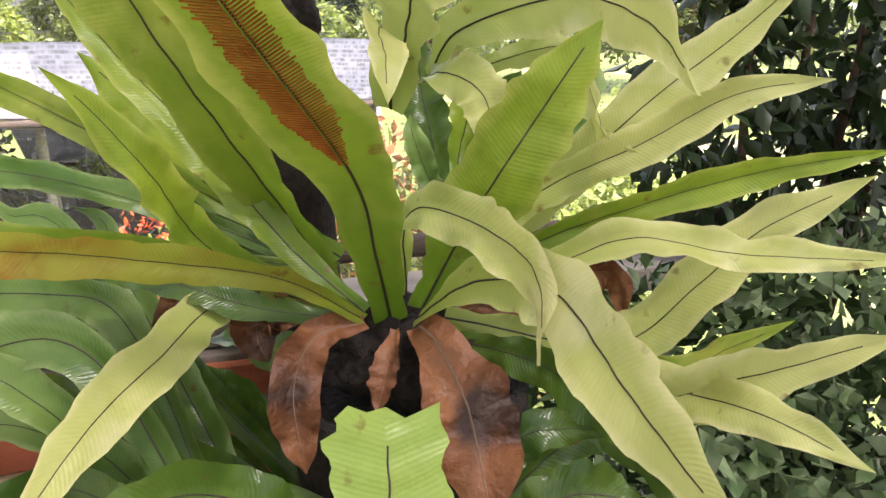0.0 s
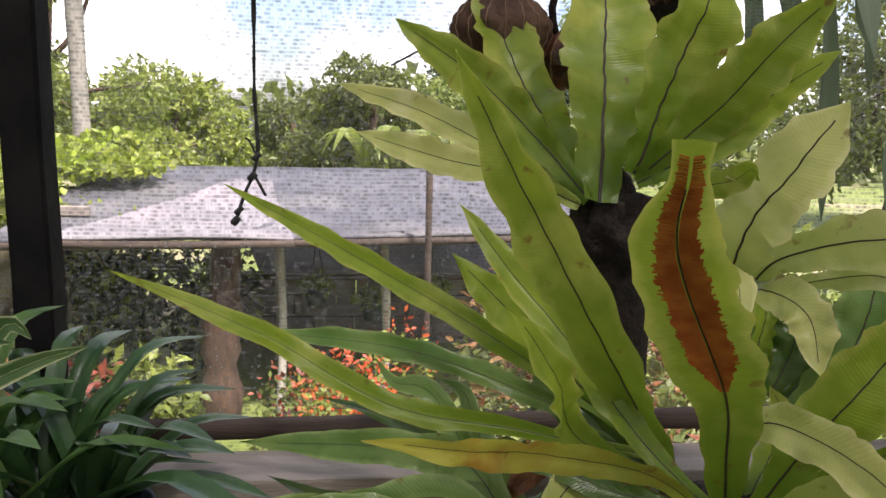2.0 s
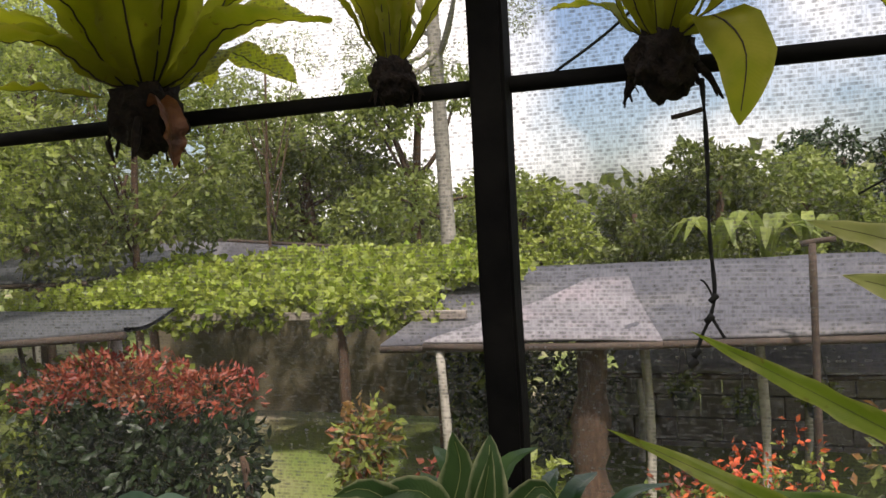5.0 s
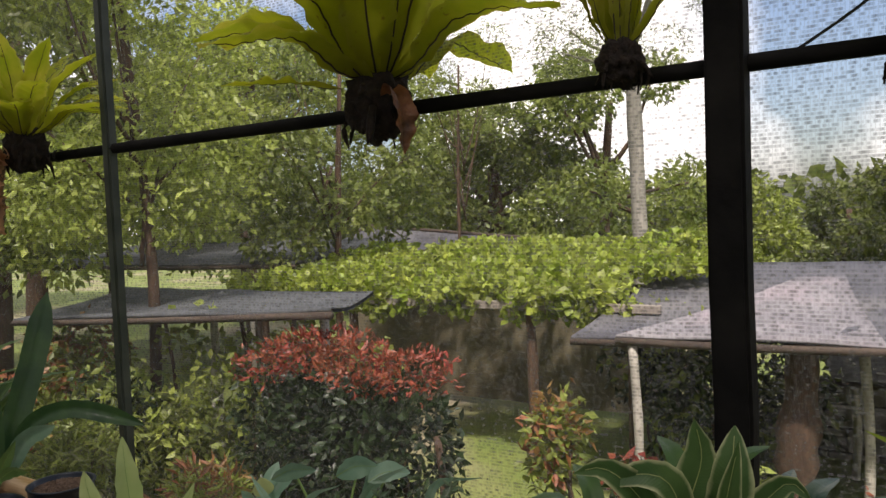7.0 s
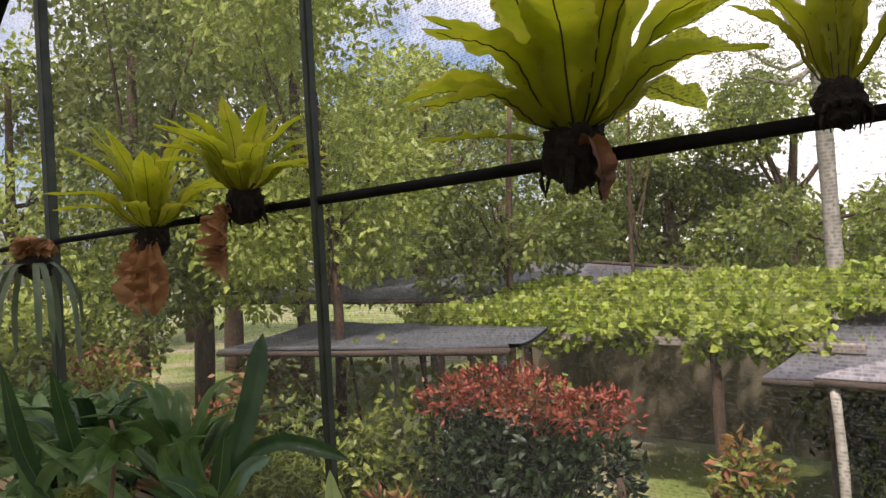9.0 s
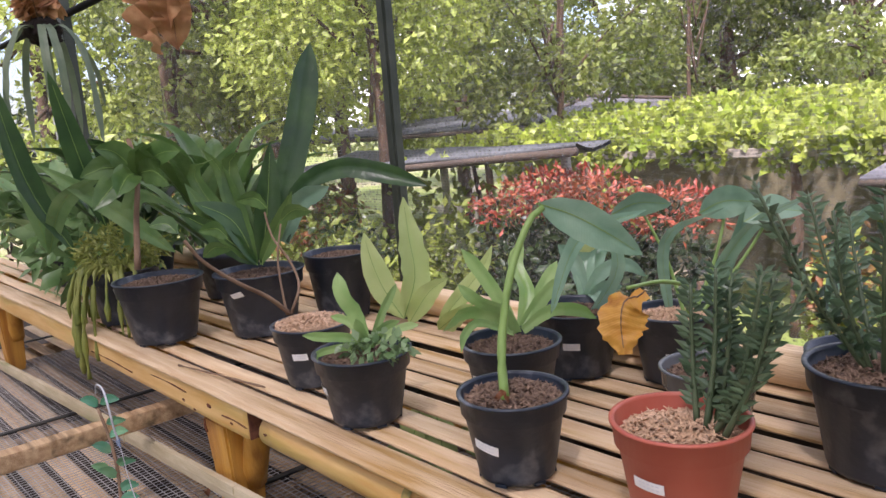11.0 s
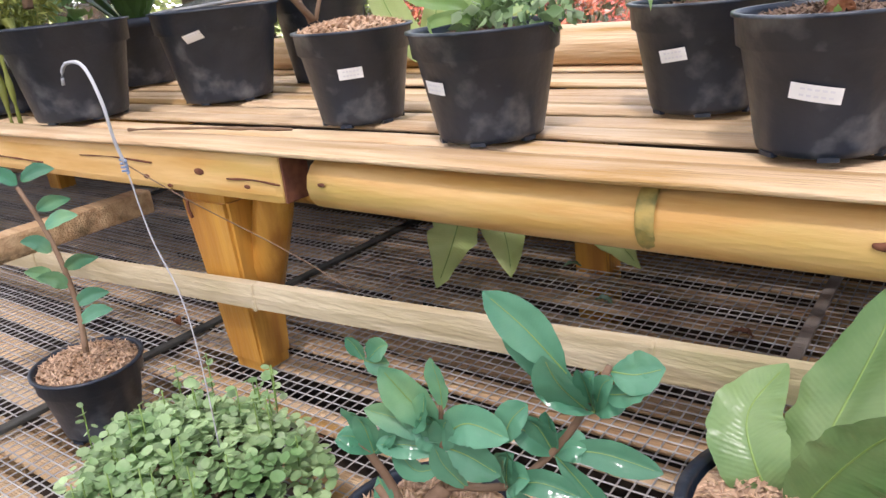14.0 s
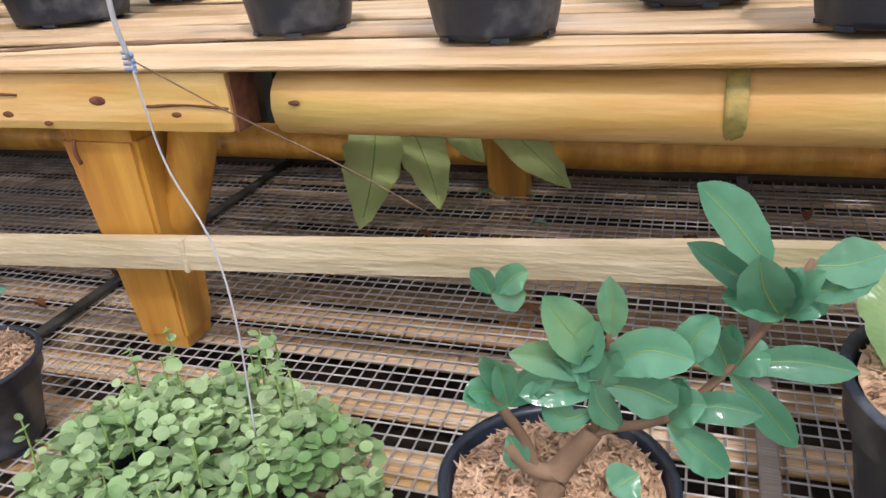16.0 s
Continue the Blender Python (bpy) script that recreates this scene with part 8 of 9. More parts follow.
blade("leaf", ((-1.738, 1.431, 0.605), (-1.717, 1.444, 0.617), (-1.693, 1.454, 0.62)), 0.0195, GLOSSLEAF, sapling, seed=1140, rib=False, fold=0.2, ruffle=0.05, shape="leaf", side=(0.43, -0.33, -0.84))
blade("leaf", ((-1.727, 1.426, 0.577), (-1.733, 1.414, 0.593), (-1.737, 1.398, 0.599)), 0.0195, GLOSSLEAF, sapling, seed=1141, rib=False, fold=0.2, ruffle=0.05, shape="leaf", side=(-0.11, 0.62, 0.77))
blade("leaf", ((-1.712, 1.429, 0.555), (-1.691, 1.442, 0.568), (-1.667, 1.452, 0.57)), 0.0195, GLOSSLEAF, sapling, seed=1142, rib=False, fold=0.2, ruffle=0.05, shape="leaf", side=(0.11, 0.39, -0.91))
blade("leaf", ((-1.704, 1.424, 0.534), (-1.71, 1.412, 0.55), (-1.715, 1.395, 0.557)), 0.0195, GLOSSLEAF, sapling, seed=1143, rib=False, fold=0.2, ruffle=0.05, shape="leaf", side=(0.11, 0.59, 0.80))
blade("leaf", ((-1.695, 1.422, 0.513), (-1.674, 1.435, 0.526), (-1.65, 1.445, 0.529)), 0.0195, GLOSSLEAF, sapling, seed=1144, rib=False, fold=0.2, ruffle=0.05, shape="leaf", side=(0.35, -0.02, -0.94))
blade("leaf", ((-1.748, 1.433, 0.627), (-1.727, 1.446, 0.638), (-1.703, 1.456, 0.64)), 0.0195, GLOSSLEAF, sapling, seed=1145, rib=False, fold=0.2, ruffle=0.05, shape="leaf", side=(0.11, 0.33, -0.94))
blade("leaf", ((-1.717, 1.416, 0.542), (-1.723, 1.404, 0.558), (-1.727, 1.388, 0.565)), 0.0195, GLOSSLEAF, sapling, seed=1146, rib=False, fold=0.2, ruffle=0.05, shape="leaf", side=(0.16, 0.57, 0.80))
blade("leaf", ((-1.687, 1.417, 0.492), (-1.667, 1.43, 0.505), (-1.643, 1.44, 0.509)), 0.0195, GLOSSLEAF, sapling, seed=1147, rib=False, fold=0.2, ruffle=0.05, shape="leaf", side=(0.49, -0.36, -0.80))
tube("hook", [(-1.400, 1.325, 0.800), (-1.396, 1.325, 0.811), (-1.385, 1.325, 0.817), (-1.364, 1.325, 0.814), (-1.351, 1.325, 0.788), (-1.352, 1.328, 0.757), (-1.352, 1.332, 0.737)], 0.0015, WIREWHITE, hook, sides=6, n=24)
tube("cord", [(-1.352, 1.332, 0.737), (-1.349, 1.337, 0.675), (-1.332, 1.34, 0.625), (-1.328, 1.342, 0.565), (-1.335, 1.345, 0.47)], 0.0007, WIREWHITE, hook, sides=6, n=24)
tube("cord", [(-1.352, 1.332, 0.737), (-1.315, 1.36, 0.70), (-1.262, 1.40, 0.652), (-1.22, 1.43, 0.61)], 0.0005, TWIG, hook, sides=6, n=24)
for q in range(4):
    tube("binding", [(-1.354, 1.329, 0.741 - 0.003 * q), (-1.351, 1.333, 0.740 - 0.003 * q), (-1.348, 1.330, 0.739 - 0.003 * q)], 0.0011, BINDING, hook, sides=5, n=4, label="blue thread binding")

for i, (dx, dy, dz, w) in enumerate(((0.0, 0.0, 0.0, 0.030), (0.028, 0.012, 0.006, 0.026), (-0.024, 0.006, -0.010, 0.024), (0.012, -0.016, -0.018, 0.028), (0.045, -0.004, -0.012, 0.026), (-0.008, -0.022, 0.012, 0.020))):
    c = Vector((-0.800 + dx, 1.445 + dy, 0.512 + dz))
    a = i * 1.05
    o = Vector((math.cos(a), math.sin(a) * 0.7, 0.25)) * 0.022
    tube("stem", [(-0.816, 1.455, 0.465), (c.x, c.y, 0.485), c], 0.0015, STEM, broadleaf, sides=5, n=5)
    blade("weed_leaf", (c, c + o, c + o * 2 - Vector((0, 0, 0.006))), w, LILY, broadleaf, shape="round", seed=1200 + i, fold=0.15, ruffle=0.05, rib=False)

broadleaf.location += Vector((-0.004, -0.035, 0.008))

# ---- garden beyond the net ----
def sheet_roof(name, corners, mat, label, thick=0.03, posts=(), postmat=BARKPALE, waves=0):
    """A thin roof over four corners (front left, front right, back right, back left) on poles."""
    th = thing(name, (corners[0][0], corners[0][1], height(corners[0][0], corners[0][1])), label, "roof")
    n, m = 24, 8
    a, b, c, d = [Vector(q) for q in corners]
    verts, faces = [], []
    for lay in (0, -thick):
        for j in range(m + 1):
            for i in range(n + 1):
                u, v = i / n, j / m
                p = a.lerp(b, u).lerp(d.lerp(c, u), v)
                p = p + Vector((0, 0, lay - 0.06 * math.sin(v * 3.14) * (0.6 + 0.4 * math.sin(u * 9)) + 0.02 * noise.noise(p * 1.5)))
                verts.append(p)
    w = n + 1
    off = w * (m + 1)
    for j in range(m):
        for i in range(n):
            k = j * w + i
            faces += [(k, k + 1, k + 1 + w, k + w), (off + k + w, off + k + 1 + w, off + k + 1, off + k)]
    for i in range(n):
        faces += [(i, off + i, off + i + 1, i + 1)]
        k = m * w + i
        faces += [(k + 1, off + k + 1, off + k, k)]
    under(meshob("covering", verts, faces, mat, None, "sagging faded covering"), th)
    tube("eave_pole", [a - Vector((0, 0, 0.05)), (a + b) / 2 - Vector((0, 0, 0.06)), b - Vector((0, 0, 0.05))], 0.03, DARKWOOD, th, sides=7, n=8)
    for x, y, top in posts:
        g = height(x, y)
        tube("pole", [(x, y, g - 0.1), (x + 0.03, y, (g + top) / 2), (x, y, top)], 0.035, postmat, th, sides=8, n=8, wob=0.25)
    return th


sheet_roof("shelter", ((-2.15, 6.5, 0.56), (2.6, 6.5, 0.69), (3.2, 10.2, 0.92), (-2.4, 10.2, 0.86)), SHEET, "long low shelter roofed with grey shade cloth", posts=((-1.63, 6.45, 0.53), (-0.12, 7.0, 0.5), (0.72, 7.0, 0.5), (2.2, 6.6, 0.6)))
# Sunlight on the roof, made as a separate paler sheet.
sheet_roof("shelter", ((-1.75, 6.42, 0.60), (0.05, 6.42, 0.62), (-0.35, 8.6, 0.86), (-0.75, 8.6, 0.86)), SHEETLIGHT, "pale sheet standing in for the sunlit patch of the shelter roof", 0.02)
sheet_roof("shelter", ((-7.4, 4.9, 0.72), (-3.35, 5.0, 0.93), (-4.2, 6.6, 0.86), (-8.0, 6.6, 0.84)), TARP, "low frame roofed with dark shade cloth", posts=((-5.3, 5.6, 0.75), (-3.6, 5.2, 0.85)))
sheet_roof("shelter", ((-14, 8.5, 0.95), (-7.0, 8.5, 1.0), (-7.5, 12, 1.2), (-15, 12, 1.2)), TARP, "dark shade cloth roof further off in the garden", posts=((-8, 8.6, 0.9), (-11, 8.6, 0.9)))
shed = thing("shed", (-9, 14, height(-9, 14)), "small shed with a grey gabled net roof among trees", "shed")
sv2 = [(-11.4, 13.6, 0.9), (-6.6, 13.6, 0.82), (-6.8, 15.0, 1.05), (-10.15, 14.3, 1.40), (-11.2, 15.2, 0.95), (-6.9, 15.6, 0.85)]
under(meshob("roof", sv2, [(0, 1, 2, 3), (0, 3, 4), (3, 2, 5, 4)], SHEET, None, "grey net stretched over a ridge", False), shed)
for a, b in ((0, 1), (0, 3), (3, 2), (1, 2)):
    tube("rafter", [sv2[a], sv2[b]], 0.04, DARKWOOD, shed, sides=6, n=4)
for i in (0, 1, 4, 5):
    x, y, z = sv2[i]
    tube("pole", [(x, y, height(x, y) - 0.1), (x, y, z)], 0.05, DARKWOOD, shed, sides=6, n=3)

sheet_roof("shelter", ((-0.45, 8.5, -0.06), (2.8, 8.5, -0.03), (3.2, 10.0, 0.42), (-0.9, 10.0, 0.40)), SHEETLIGHT, "lower pale roof panel under the big shelter", posts=((-0.3, 8.55, -0.1), (1.2, 8.55, -0.1)))

mast = tube("clothes_post", [(1.012, 6.3, height(1.0, 6.3) - 0.05), (1.014, 6.3, 0.5), (1.01, 6.3, 1.26)], 0.026, DARKWOOD, None, sides=8, n=8, wob=0.2)
tagged(mast, "dark upright post standing before the shelter roof", "post")
tee = tube("post_arm", [(0.94, 6.3, 1.255), (1.02, 6.3, 1.272), (1.15, 6.3, 1.285)], 0.02, DARKWOOD, None, sides=7, n=5, wob=0.2)
under(tee, mast)
for px, pz in ((0.15, -0.16), (0.64, -0.28), (1.18, -0.2)):
    hp = thing("hanging_pot", (px, 7.5, pz), "dark hanging pot with a trailing plant under the shelter", "pot", "pots hung under the shelter")
    lathe("pot", [(0.07, 0.0), (0.075, 0.01), (0.11, 0.14), (0.118, 0.14), (0.118, 0.17), (0.105, 0.17), (0.10, 0.145), (0.001, 0.145)], POTBLACK, hp, 24)
    for a in (0, 2.1, 4.2):
        tube("hanger", [(px + 0.11 * math.cos(a), 7.5 + 0.11 * math.sin(a), pz + 0.165), (px + 0.04 * math.cos(a), 7.5 + 0.04 * math.sin(a), pz + 0.40), (px, 7.5, 0.60)], 0.005, STRING, hp, sides=5, n=6)
    leafcloud("foliage", [(px, 7.5, pz + 0.2, 0.13, 0.13, 0.09)], 160, 0.08, LEAF_BG, int(px * 100) + 300, hp, 0.5, 0.4, "stuff", "trailing green leaves")

climber = thing("climbing_plant", (-4.6, 5.35, height(-4.6, 5.35)), "climber with pale heart-shaped leaves on poles under the dark cloth", "climber")
rnd = random.Random(55)
for i in range(5):
    x = -5.6 + 0.5 * i
    g = height(x, 5.35)
    tube("stem", [(x, 5.35, g), (x + 0.04, 5.35, 0.1), (x + rnd.uniform(-0.1, 0.1), 5.35, 0.78)], 0.018, BARKPALE if i % 2 else BARK, climber, sides=6, n=7, wob=0.3)
leafcloud("foliage", [(-5.5 + 0.45 * i, 5.35, 0.45 + 0.12 * math.sin(i * 2.1), 0.24, 0.10, 0.34) for i in range(6)], 420, 0.085, LEAF_BG2, 56, climber, 0.85, 0.6, "stuff", "pale drooping heart-shaped leaves")

# terraced stone wall under the shelter
stonewall = thing("garden_wall", (0.4, 9.2, height(0.4, 9.2)), "weathered grey-brown block wall in the shade of the shelter", "wall")
rnd = random.Random(5)
for row in range(4):
    x = -1.0 + (0.2 if row % 2 else 0)
    while x < 2.6:
        w = rnd.uniform(0.38, 0.46)
        plank("block", (x, 9.1 + rnd.uniform(0, 0.02), -1.15 + row * 0.24), (x + w - 0.007, 9.3, -1.15 + row * 0.24 + 0.225), WALLDARK, stonewall, 0.012)
        x += w
# vine pergola
pergola = thing("vine_pergola", (-4.3, 8.5, height(-4.3, 8.5)), "broad pergola covered with bright yellow-green vine leaves", "pergola")
blobs = []
rnd = random.Random(3)
for i in range(90):
    u, v = rnd.random(), rnd.random()
    x = -7.0 + 5.2 * u
    y = 7.5 + 3.4 * v
    blobs.append((x, y, 0.80 + 0.32 * v + 0.06 * noise.noise(Vector((x, y, 0))), 0.36, 0.36, 0.085))
for i in range(34):
    x = -7.0 + 5.2 * rnd.random()
    blobs.append((x, 7.45, 0.74 - 0.12 * rnd.random() ** 2, 0.14, 0.08, 0.10 + 0.18 * rnd.random() ** 3))
leafcloud("vine_foliage", blobs, 13000, 0.10, LEAF_VINE, 5, pergola, 0.85, 0.25, "stuff", "bright vine leaves")
leafcloud("vine_shade", blobs, 7000, 0.10, LEAF_BG2, 6, pergola, 0.8, 0.25, "stuff", "darker vine leaves")
plank("front_beam", (-7.0, 7.42, 0.62), (-1.7, 7.48, 0.70), GREYWOOD, pergola, 0.01)
for x in (-6.6, -5.2, -3.0, -2.0):
    g = height(x, 7.5)
    tube("pole", [(x, 7.5, g - 0.1), (x + 0.02, 7.5, 0.1), (x, 7.5, 0.68)], 0.05, BARK, pergola, sides=8, n=6, wob=0.2)
pan = plank("back_cloth", (-7.0, 9.6, -0.9), (-2.2, 9.64, 0.66), CLOTH, pergola, 0.005, "olive cloth hung at the back")
# clipped hedge with red tips
hedge = thing("hedge", (-3.1, 5.0, height(-3.1, 5.0)), "rounded dark green hedge with bright red new leaves on top", "hedge")
hb = [(-3.98 + 0.17 * i, 5.0 + 0.1 * math.sin(i * 2), -0.10, 0.28, 0.34, 0.60) for i in range(9)]
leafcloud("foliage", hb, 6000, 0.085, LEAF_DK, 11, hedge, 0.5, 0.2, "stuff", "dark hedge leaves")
leafcloud("red_tips", [(x, y, 0.56 + 0.07 * math.sin(x * 5), 0.26, 0.32, 0.15) for x, y, z, a, b, c in hb], 1900, 0.06, LEAF_RED, 12, hedge, 0.4, -0.3, "stuff", "red new leaves")
for i in range(5):
    x = -3.7 + 0.3 * i
    tube("stem", [(x, 5.0, height(x, 5) - 0.05), (x + 0.05, 5.0, -0.3), (x, 5.02, 0.1)], 0.025, BARK, hedge, sides=6, n=5)


def bush(x, y, r, h, mats, seed, label, size=0.09, n=900, narrow=0.5):
    g = height(x, y)
    b = thing("bush", (x, y, g), label, "bush")
    rnd = random.Random(seed)
    cs = [(x + rnd.uniform(-r, r) * 0.6, y + rnd.uniform(-r, r) * 0.6, g + h * rnd.uniform(0.35, 0.8), r * 0.55, r * 0.55, h * 0.3) for k in range(6)]
    for k, m in enumerate(mats):
        leafcloud("foliage", cs if k == 0 else [(p[0], p[1], p[2] + h * 0.12, *p[3:]) for p in cs], int(n / (1 + k)), size, m, seed * 7 + k, b, narrow, 0.1, "stuff", "")
    for k in range(3):
        tube("stem", [(x, y, g - 0.05), (x + rnd.uniform(-0.1, 0.1), y, g + h * 0.3), (cs[k][0], cs[k][1], cs[k][2])], 0.02, BARK, b, sides=6, n=5, taper=0.5)
    return b


bush(1.80, 5.2, 0.75, 1.5, (LEAF_BG, LEAF_BRONZE), 21, "loose bush with bronze-red new leaves", n=1600)
bush(2.7, 5.6, 0.7, 1.3, (LEAF_BG2, LEAF_RED), 22, "loose bush with red new leaves by the shelter", n=1200)
bush(0.60, 5.4, 0.40, 1.05, (LEAF_BG2, FLOWER), 23, "low bush of bright red flowers", 0.05, 1500)
bush(0.2, 5.7, 0.35, 0.7, (LEAF_BG, LEAF_RED), 24, "low bush with pink and red flowers", 0.06, 600)
bush(-0.65, 5.3, 0.4, 0.9, (LEAF_BG, LEAF_BG2), 25, "dark green garden bush with narrow leaves", 0.1, 700)
bush(-1.2, 5.2, 0.4, 0.9, (LEAF_DK, LEAF_RED), 26, "dark bush with a few red leaves", 0.1, 700)
bush(-2.0, 5.9, 0.26, 1.1, (LEAF_BG2, LEAF_BRONZE), 27, "slender red-leaved bush beside the hedge", 0.1, 500)
bush(-4.9, 5.2, 0.5, 1.2, (LEAF_BG, LEAF_BG2), 28, "green bush under the dark cloth", 0.1, 1000)
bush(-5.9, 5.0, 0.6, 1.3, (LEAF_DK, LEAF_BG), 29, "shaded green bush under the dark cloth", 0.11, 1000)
bush(-7.2, 5.2, 0.7, 1.4, (LEAF_BG, LEAF_BRONZE), 30, "bush with reddish leaves in the shade", 0.11, 1100)
bush(-6.6, 4.1, 0.5, 1.0, (LEAF_BG2, LEAF_RED), 31, "flowering bush close to the net", 0.09, 900)
bush(0.1, 4.3, 0.35, 0.55, (LEAF_BG, LEAF_BG2), 32, "grassy low plants near the net", 0.16, 500, 0.12)
bush(-0.9, 4.2, 0.45, 0.5, (LEAF_BG2, LEAF_BG), 33, "tufts of long grass near the net", 0.16, 600, 0.12)
bush(-2.2, 4.2, 0.4, 0.55, (LEAF_BG, LEAF_BRONZE), 34, "weeds and tufts near the net", 0.14, 600, 0.15)
bush(-3.9, 4.1, 0.5, 0.65, (LEAF_BG2, LEAF_BRONZE), 35, "weeds with orange flowers near the net", 0.12, 700, 0.2)
bush(-5.2, 4.1, 0.5, 0.8, (LEAF_BG, LEAF_BG2), 36, "tall weeds near the net", 0.14, 700, 0.2)
bush(1.1, 4.4, 0.45, 0.6, (LEAF_BG2, FLOWER), 37, "tufts with small red flowers near the net", 0.12, 600, 0.2)
bush(2.0, 4.3, 0.6, 0.9, (LEAF_BG, LEAF_BRONZE), 38, "mixed low shrubs near the net", 0.1, 900, 0.4)
bush(3.3, 5.0, 0.8, 1.6, (LEAF_BG, LEAF_BG2), 39, "green shrub beside the shelter", 0.1, 1200)

# Shade under the shelter is put into the dark leaf colour of these bushes.
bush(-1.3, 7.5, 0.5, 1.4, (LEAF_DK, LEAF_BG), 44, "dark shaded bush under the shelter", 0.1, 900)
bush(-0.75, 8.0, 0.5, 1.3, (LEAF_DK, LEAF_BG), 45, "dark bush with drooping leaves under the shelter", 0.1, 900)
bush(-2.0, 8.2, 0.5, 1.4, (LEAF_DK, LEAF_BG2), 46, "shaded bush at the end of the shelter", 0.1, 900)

# broken brown trunk before the shelter
stump = tube("tree_stump", [(-0.55, 6.85, height(-0.55, 6.85) - 0.1), (-0.56, 6.85, -0.4), (-0.52, 6.85, 0.1), (-0.50, 6.85, 0.57)], 0.15, BARK, None, sides=14, n=14, wob=0.5, taper=0.85)
tagged(stump, "thick brown trunk holding up the shelter roof", "trunk")


# trees
def tree(x, y, h, r, mat, seed, label, trunk_r=0.12, n=2600, size=0.3, base=None, crown=0.6, bark=BARK, narrow=0.5, sparse=1.0, taper=0.4, fork=0.35):
    g = height(x, y) if base is None else base
    size, n = size * 0.50, int(n * 3.2)
    t = thing("tree", (x, y, g), label, "tree")
    rnd = random.Random(seed)
    cz = g + h * (1 - crown / 2)
    trunk = tube("trunk", [(x, y, g - 0.2), (x + rnd.uniform(-0.2, 0.2), y, g + h * 0.35), (x + rnd.uniform(-0.3, 0.3), y, g + h * 0.85)], trunk_r, bark, t, sides=9, n=12, taper=taper, wob=0.2)
    cs = []
    for k in range(17):
        az = rnd.uniform(0, 6.283)
        q = r * math.sqrt(rnd.random()) * 0.85
        z = cz + h * crown * 0.5 * rnd.uniform(-0.9, 0.85)
        lim = math.sqrt(max(0.1, 1 - ((z - cz) / (h * crown * 0.55)) ** 2))
        c = (x + q * lim * math.cos(az), y + q * lim * math.sin(az), z)
        b = r * rnd.uniform(0.25, 0.42) * sparse
        cs.append((*c, b, b, b * 0.75))
        if k < 8:
            tube("limb", [(x, y, g + h * rnd.uniform(fork, max(0.6, fork + 0.1))), ((x + c[0]) / 2, (y + c[1]) / 2, (g + h * max(0.5, fork) + z) / 2 - 0.1), c], trunk_r * 0.35, bark, t, sides=6, n=6, taper=0.3)
    leafcloud("crown", cs, n, size, mat, seed + 100, t, narrow, 0.3, "stuff", "")
    return t


tree(-9.0, 7.2, 7.2, 2.3, LEAF_BG2, 51, "broad-leaved tree with light green foliage and gaps", 0.12, 3600, 0.26, crown=0.72)
tree(-13.0, 7.6, 8.5, 3.0, LEAF_BG, 52, "tall dense green tree beside the garden", 0.2, 4200, 0.3, crown=0.75)
tree(-7.2, 9.6, 5.6, 1.7, LEAF_BG, 53, "slender green tree with open branches", 0.07, 1900, 0.26, crown=0.65)
tree(-17.0, 10.5, 9.5, 3.6, LEAF_BG, 54, "large dark green tree at the garden's edge", 0.25, 4000, 0.36, crown=0.75)
tree(-12.0, 12.5, 7.2, 3.0, LEAF_BG2, 55, "rounded light green tree behind the sheds", 0.2, 3600, 0.32, crown=0.75)
tree(-8.8, 17.5, 5.7, 2.7, LEAF_BG, 56, "dense rounded green tree behind the pergola", 0.2, 4200, 0.33, crown=0.8)
tree(-6.1, 18.5, 6.2, 2.6, LEAF_BG, 57, "dense dark tree behind the pergola", 0.2, 3800, 0.33, crown=0.8)
tree(-12.0, 18.5, 6.8, 3.2, LEAF_BG, 58, "bushy green tree in the second row", 0.2, 3800, 0.36, crown=0.85)
tree(-4.4, 22.0, 3.9, 1.9, LEAF_BG2, 59, "rounded tree with yellowish leaves", 0.2, 3200, 0.36, crown=0.85)
tree(-1.6, 26.0, 2.9, 2.2, LEAF_BG, 60, "low bushy tree in the distance", 0.2, 2600, 0.4, crown=0.9)
tree(0.9, 22.0, 4.2, 2.0, LEAF_BG, 61, "dark rounded tree beyond the shelter", 0.2, 3600, 0.36, crown=0.85)
tree(5.2, 29.0, 4.7, 3.0, LEAF_DK, 62, "dark green wooded hilltop tree", 0.25, 3200, 0.45, crown=0.9)
tree(3.4, 24.0, 3.8, 2.2, LEAF_BG, 63, "green tree beyond the shelter", 0.2, 2800, 0.4, crown=0.9)
tree(9.5, 27.0, 7.5, 3.6, LEAF_BG, 64, "large tree to the side of the garden", 0.25, 3600, 0.45, crown=0.85)
tree(-3.78, 13.5, 8.2, 2.4, LEAF_BG, 65, "tall grey-trunked tree with feathery foliage", 0.15, 2200, 0.16, crown=0.42, bark=BARKGREY, narrow=0.25, sparse=0.7, taper=0.7, fork=0.62)
tree(-7.5, 14.0, 6.6, 1.5, LEAF_BG, 66, "thin dark tree with sparse feathery twigs", 0.05, 800, 0.16, crown=0.42, bark=BARK, narrow=0.3, sparse=0.6)
tree(-20.0, 20.0, 9.0, 4.5, LEAF_BG, 67, "large tree at the back of the garden", 0.25, 3600, 0.5, crown=0.85)
tree(-26.0, 14.0, 10.0, 5.0, LEAF_DK, 68, "huge shaded tree at the side", 0.3, 3600, 0.5, crown=0.85)
tree(15.0, 20.0, 9.0, 4.0, LEAF_BG, 69, "big tree beyond the garden's side", 0.3, 3600, 0.5, crown=0.85)
tree(-6.3, 5.6, 6.0, 1.7, LEAF_BG2, 70, "leafy tree with bright leaves standing close to the net", 0.07, 2600, 0.2, crown=0.62)
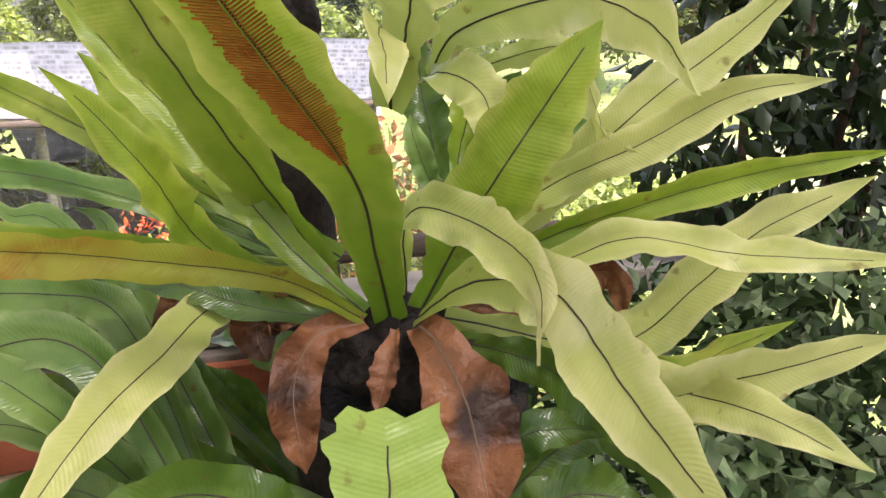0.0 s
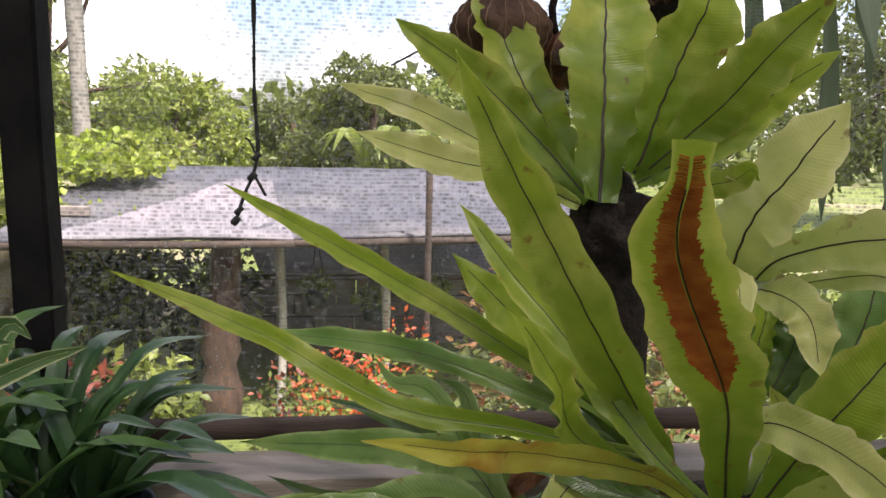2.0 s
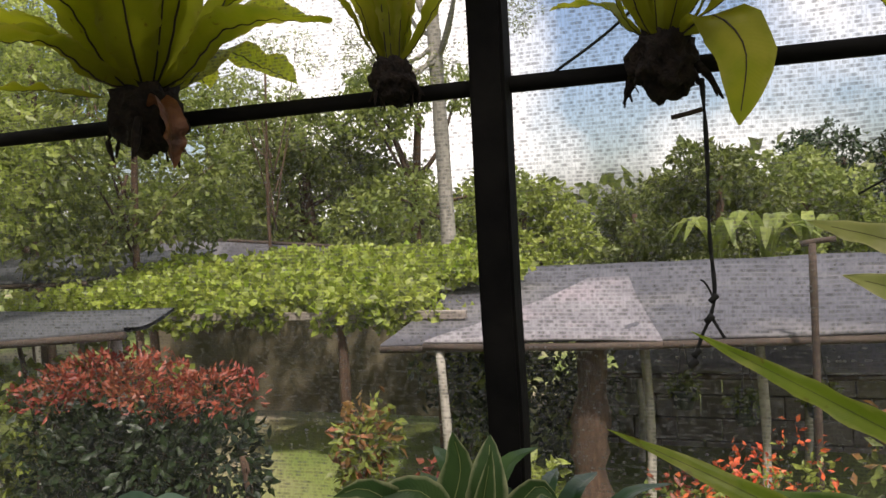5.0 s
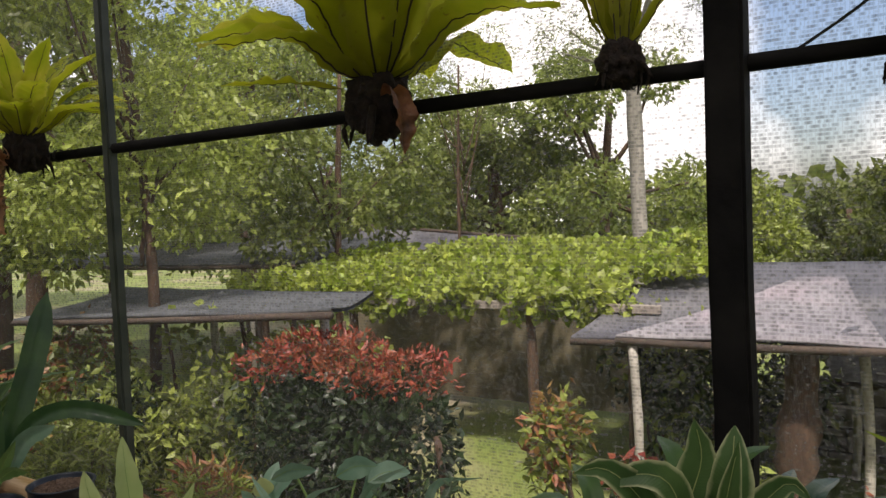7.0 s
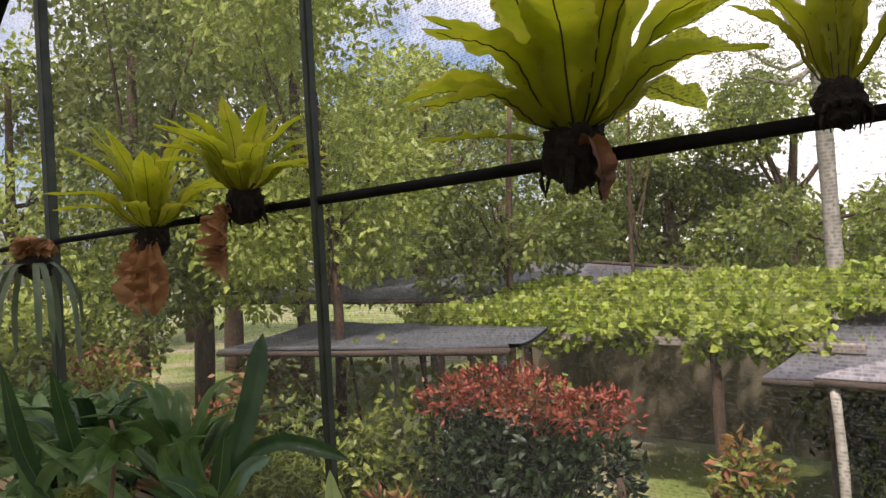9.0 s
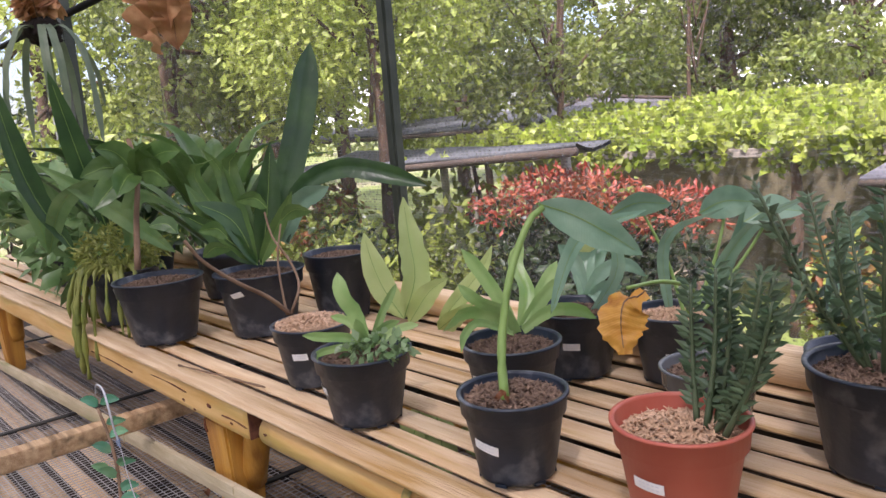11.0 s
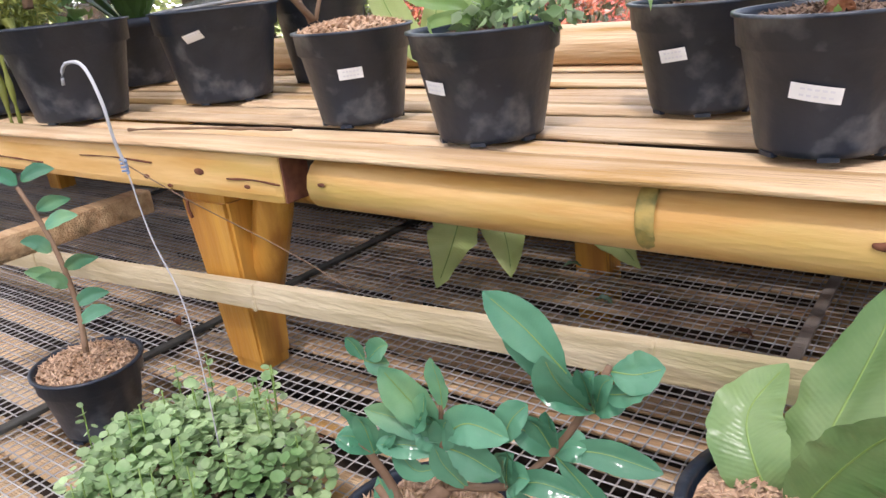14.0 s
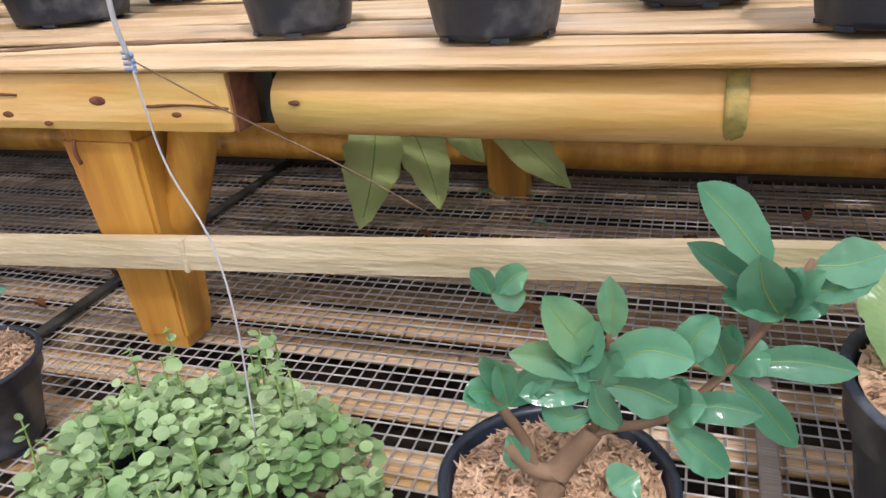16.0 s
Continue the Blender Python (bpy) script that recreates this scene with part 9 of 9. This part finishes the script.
tree(-9.5, 5.0, 6.5, 2.2, LEAF_BG, 71, "dense leafy tree close to the net's far end", 0.12, 3200, 0.24, crown=0.85)
tree(-12.5, 4.4, 6.5, 2.4, LEAF_BG2, 72, "leafy tree beyond the net's far end", 0.12, 3000, 0.26, crown=0.9)
bush(-9.5, 3.9, 1.0, 1.8, (LEAF_BG, LEAF_BG2), 41, "tall mixed shrubs at the net's far end", 0.14, 1600)
bush(-12.5, 3.6, 1.3, 2.2, (LEAF_BG, LEAF_DK), 42, "tall shaded shrubs at the net's far end", 0.16, 1600)
bush(-7.8, 3.7, 0.7, 1.2, (LEAF_BG2, LEAF_BRONZE), 43, "loose flowering shrub outside the net", 0.1, 1000)
# banana clump
for bx, by in ((1.3, 13.0), (1.9, 13.4), (0.6, 13.3)):
    bn = thing("banana_plant", (bx, by, height(bx, by)), "banana plant with torn arching leaves beyond the shelter", "banana plant", "banana plants")
    g = height(bx, by)
    tube("trunk", [(bx, by, g - 0.1), (bx, by, g + 0.8), (bx, by, g + 1.5)], 0.09, STEM, bn, sides=8, n=6)
    rnd = random.Random(int(bx * 10))
    for i in range(8):
        az = i * 0.8 + rnd.uniform(-0.3, 0.3)
        o = Vector((math.cos(az), math.sin(az), 0))
        c = Vector((bx, by, g + 1.45))
        blade("leaf", (c, c + o * 0.18 + Vector((0, 0, 0.6)), c + o * 0.5 + Vector((0, 0, 0.95 - 0.3 * rnd.random())), c + o * 0.85 + Vector((0, 0, 0.75 - 0.4 * rnd.random()))), 0.20, LEAF_BG, bn, shape="leaf", seed=i, ruffle=0.02, rib=False)
wood = leafcloud("far_wood", [(-60 + 7 * i, 42 + 5 * math.sin(i * 1.7), 0.6 + 0.8 * math.sin(i * 2.3), 6, 4, 3.0) for i in range(20)], 9000, 0.9, LEAF_BG, 77, None, 0.6, 0.2, "stuff", "")
tagged(wood, "distant green wood along the horizon", "wood", kind="stuff")

# dark shrubbery right of the corner ferns
ev = thing("evergreen_shrub", (1.75, 2.15, 0.03), "dark glossy evergreen shrub in the corner of the shade house", "shrub")
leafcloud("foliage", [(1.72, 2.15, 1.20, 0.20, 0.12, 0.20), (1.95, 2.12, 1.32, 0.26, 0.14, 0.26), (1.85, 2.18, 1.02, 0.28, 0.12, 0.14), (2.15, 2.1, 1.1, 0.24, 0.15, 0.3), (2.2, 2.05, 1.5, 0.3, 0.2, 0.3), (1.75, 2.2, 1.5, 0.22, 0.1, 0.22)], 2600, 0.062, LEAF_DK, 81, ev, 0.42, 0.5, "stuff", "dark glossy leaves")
for i in range(4):
    tube("stem", [(1.85 + 0.05 * i, 2.15, 0.03), (1.8 + 0.08 * i, 2.15, 0.6), (1.72 + 0.14 * i, 2.13, 1.4)], 0.014, BARK, ev, sides=7, n=8, taper=0.5)
gc = thing("ground_cover", (1.75, 1.85, 0.03), "low variegated grey-green ground cover with crinkled leaves", "plant")
VARI = leafmat("variegated_small", (0.09, 0.16, 0.05), (0.22, 0.28, 0.14), 0.25, scale=30, vary=0.4)
leafcloud("foliage", [(1.55, 1.98, 0.80, 0.26, 0.12, 0.14), (1.85, 1.95, 0.82, 0.28, 0.15, 0.16), (1.75, 1.72, 0.62, 0.35, 0.2, 0.22), (1.35, 1.95, 0.66, 0.22, 0.12, 0.2), (1.95, 1.6, 0.5, 0.3, 0.25, 0.25), (1.5, 1.75, 0.55, 0.22, 0.15, 0.25)], 5200, 0.042, VARI, 82, gc, 0.6, 0.1, "stuff", "crinkled two-tone leaves")
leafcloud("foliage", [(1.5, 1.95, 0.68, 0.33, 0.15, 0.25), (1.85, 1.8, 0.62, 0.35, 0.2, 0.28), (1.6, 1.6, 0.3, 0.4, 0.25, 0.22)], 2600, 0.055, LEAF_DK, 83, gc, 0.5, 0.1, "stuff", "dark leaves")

# ---- bricks of the low wall ----
bm = bmesh.new()
box(bm, (-0.098, -0.010, -0.030), (0.098, 0.006, 0.030))
bmesh.ops.bevel(bm, geom=bm.edges[:], offset=0.005, segments=1, affect="EDGES")
bmesh.ops.triangulate(bm, faces=bm.faces[:])
brick_mesh = bpy.data.meshes.new("brick")
bm.to_mesh(brick_mesh)
bm.free()
brick_mesh.materials.append(BRICK)
rnd = random.Random(12)
for row in range(11):
    x = 0.22 + (0.105 if row % 2 else 0)
    while x < 0.95:
        ob = new("brick", brick_mesh)
        ob.parent = plinth
        ob.location = (x, 2.098 + rnd.uniform(-0.004, 0.003), 0.075 + row * 0.071)
        ob.rotation_euler = (0, rnd.uniform(-0.02, 0.02), rnd.uniform(-0.02, 0.02))
        x += 0.212
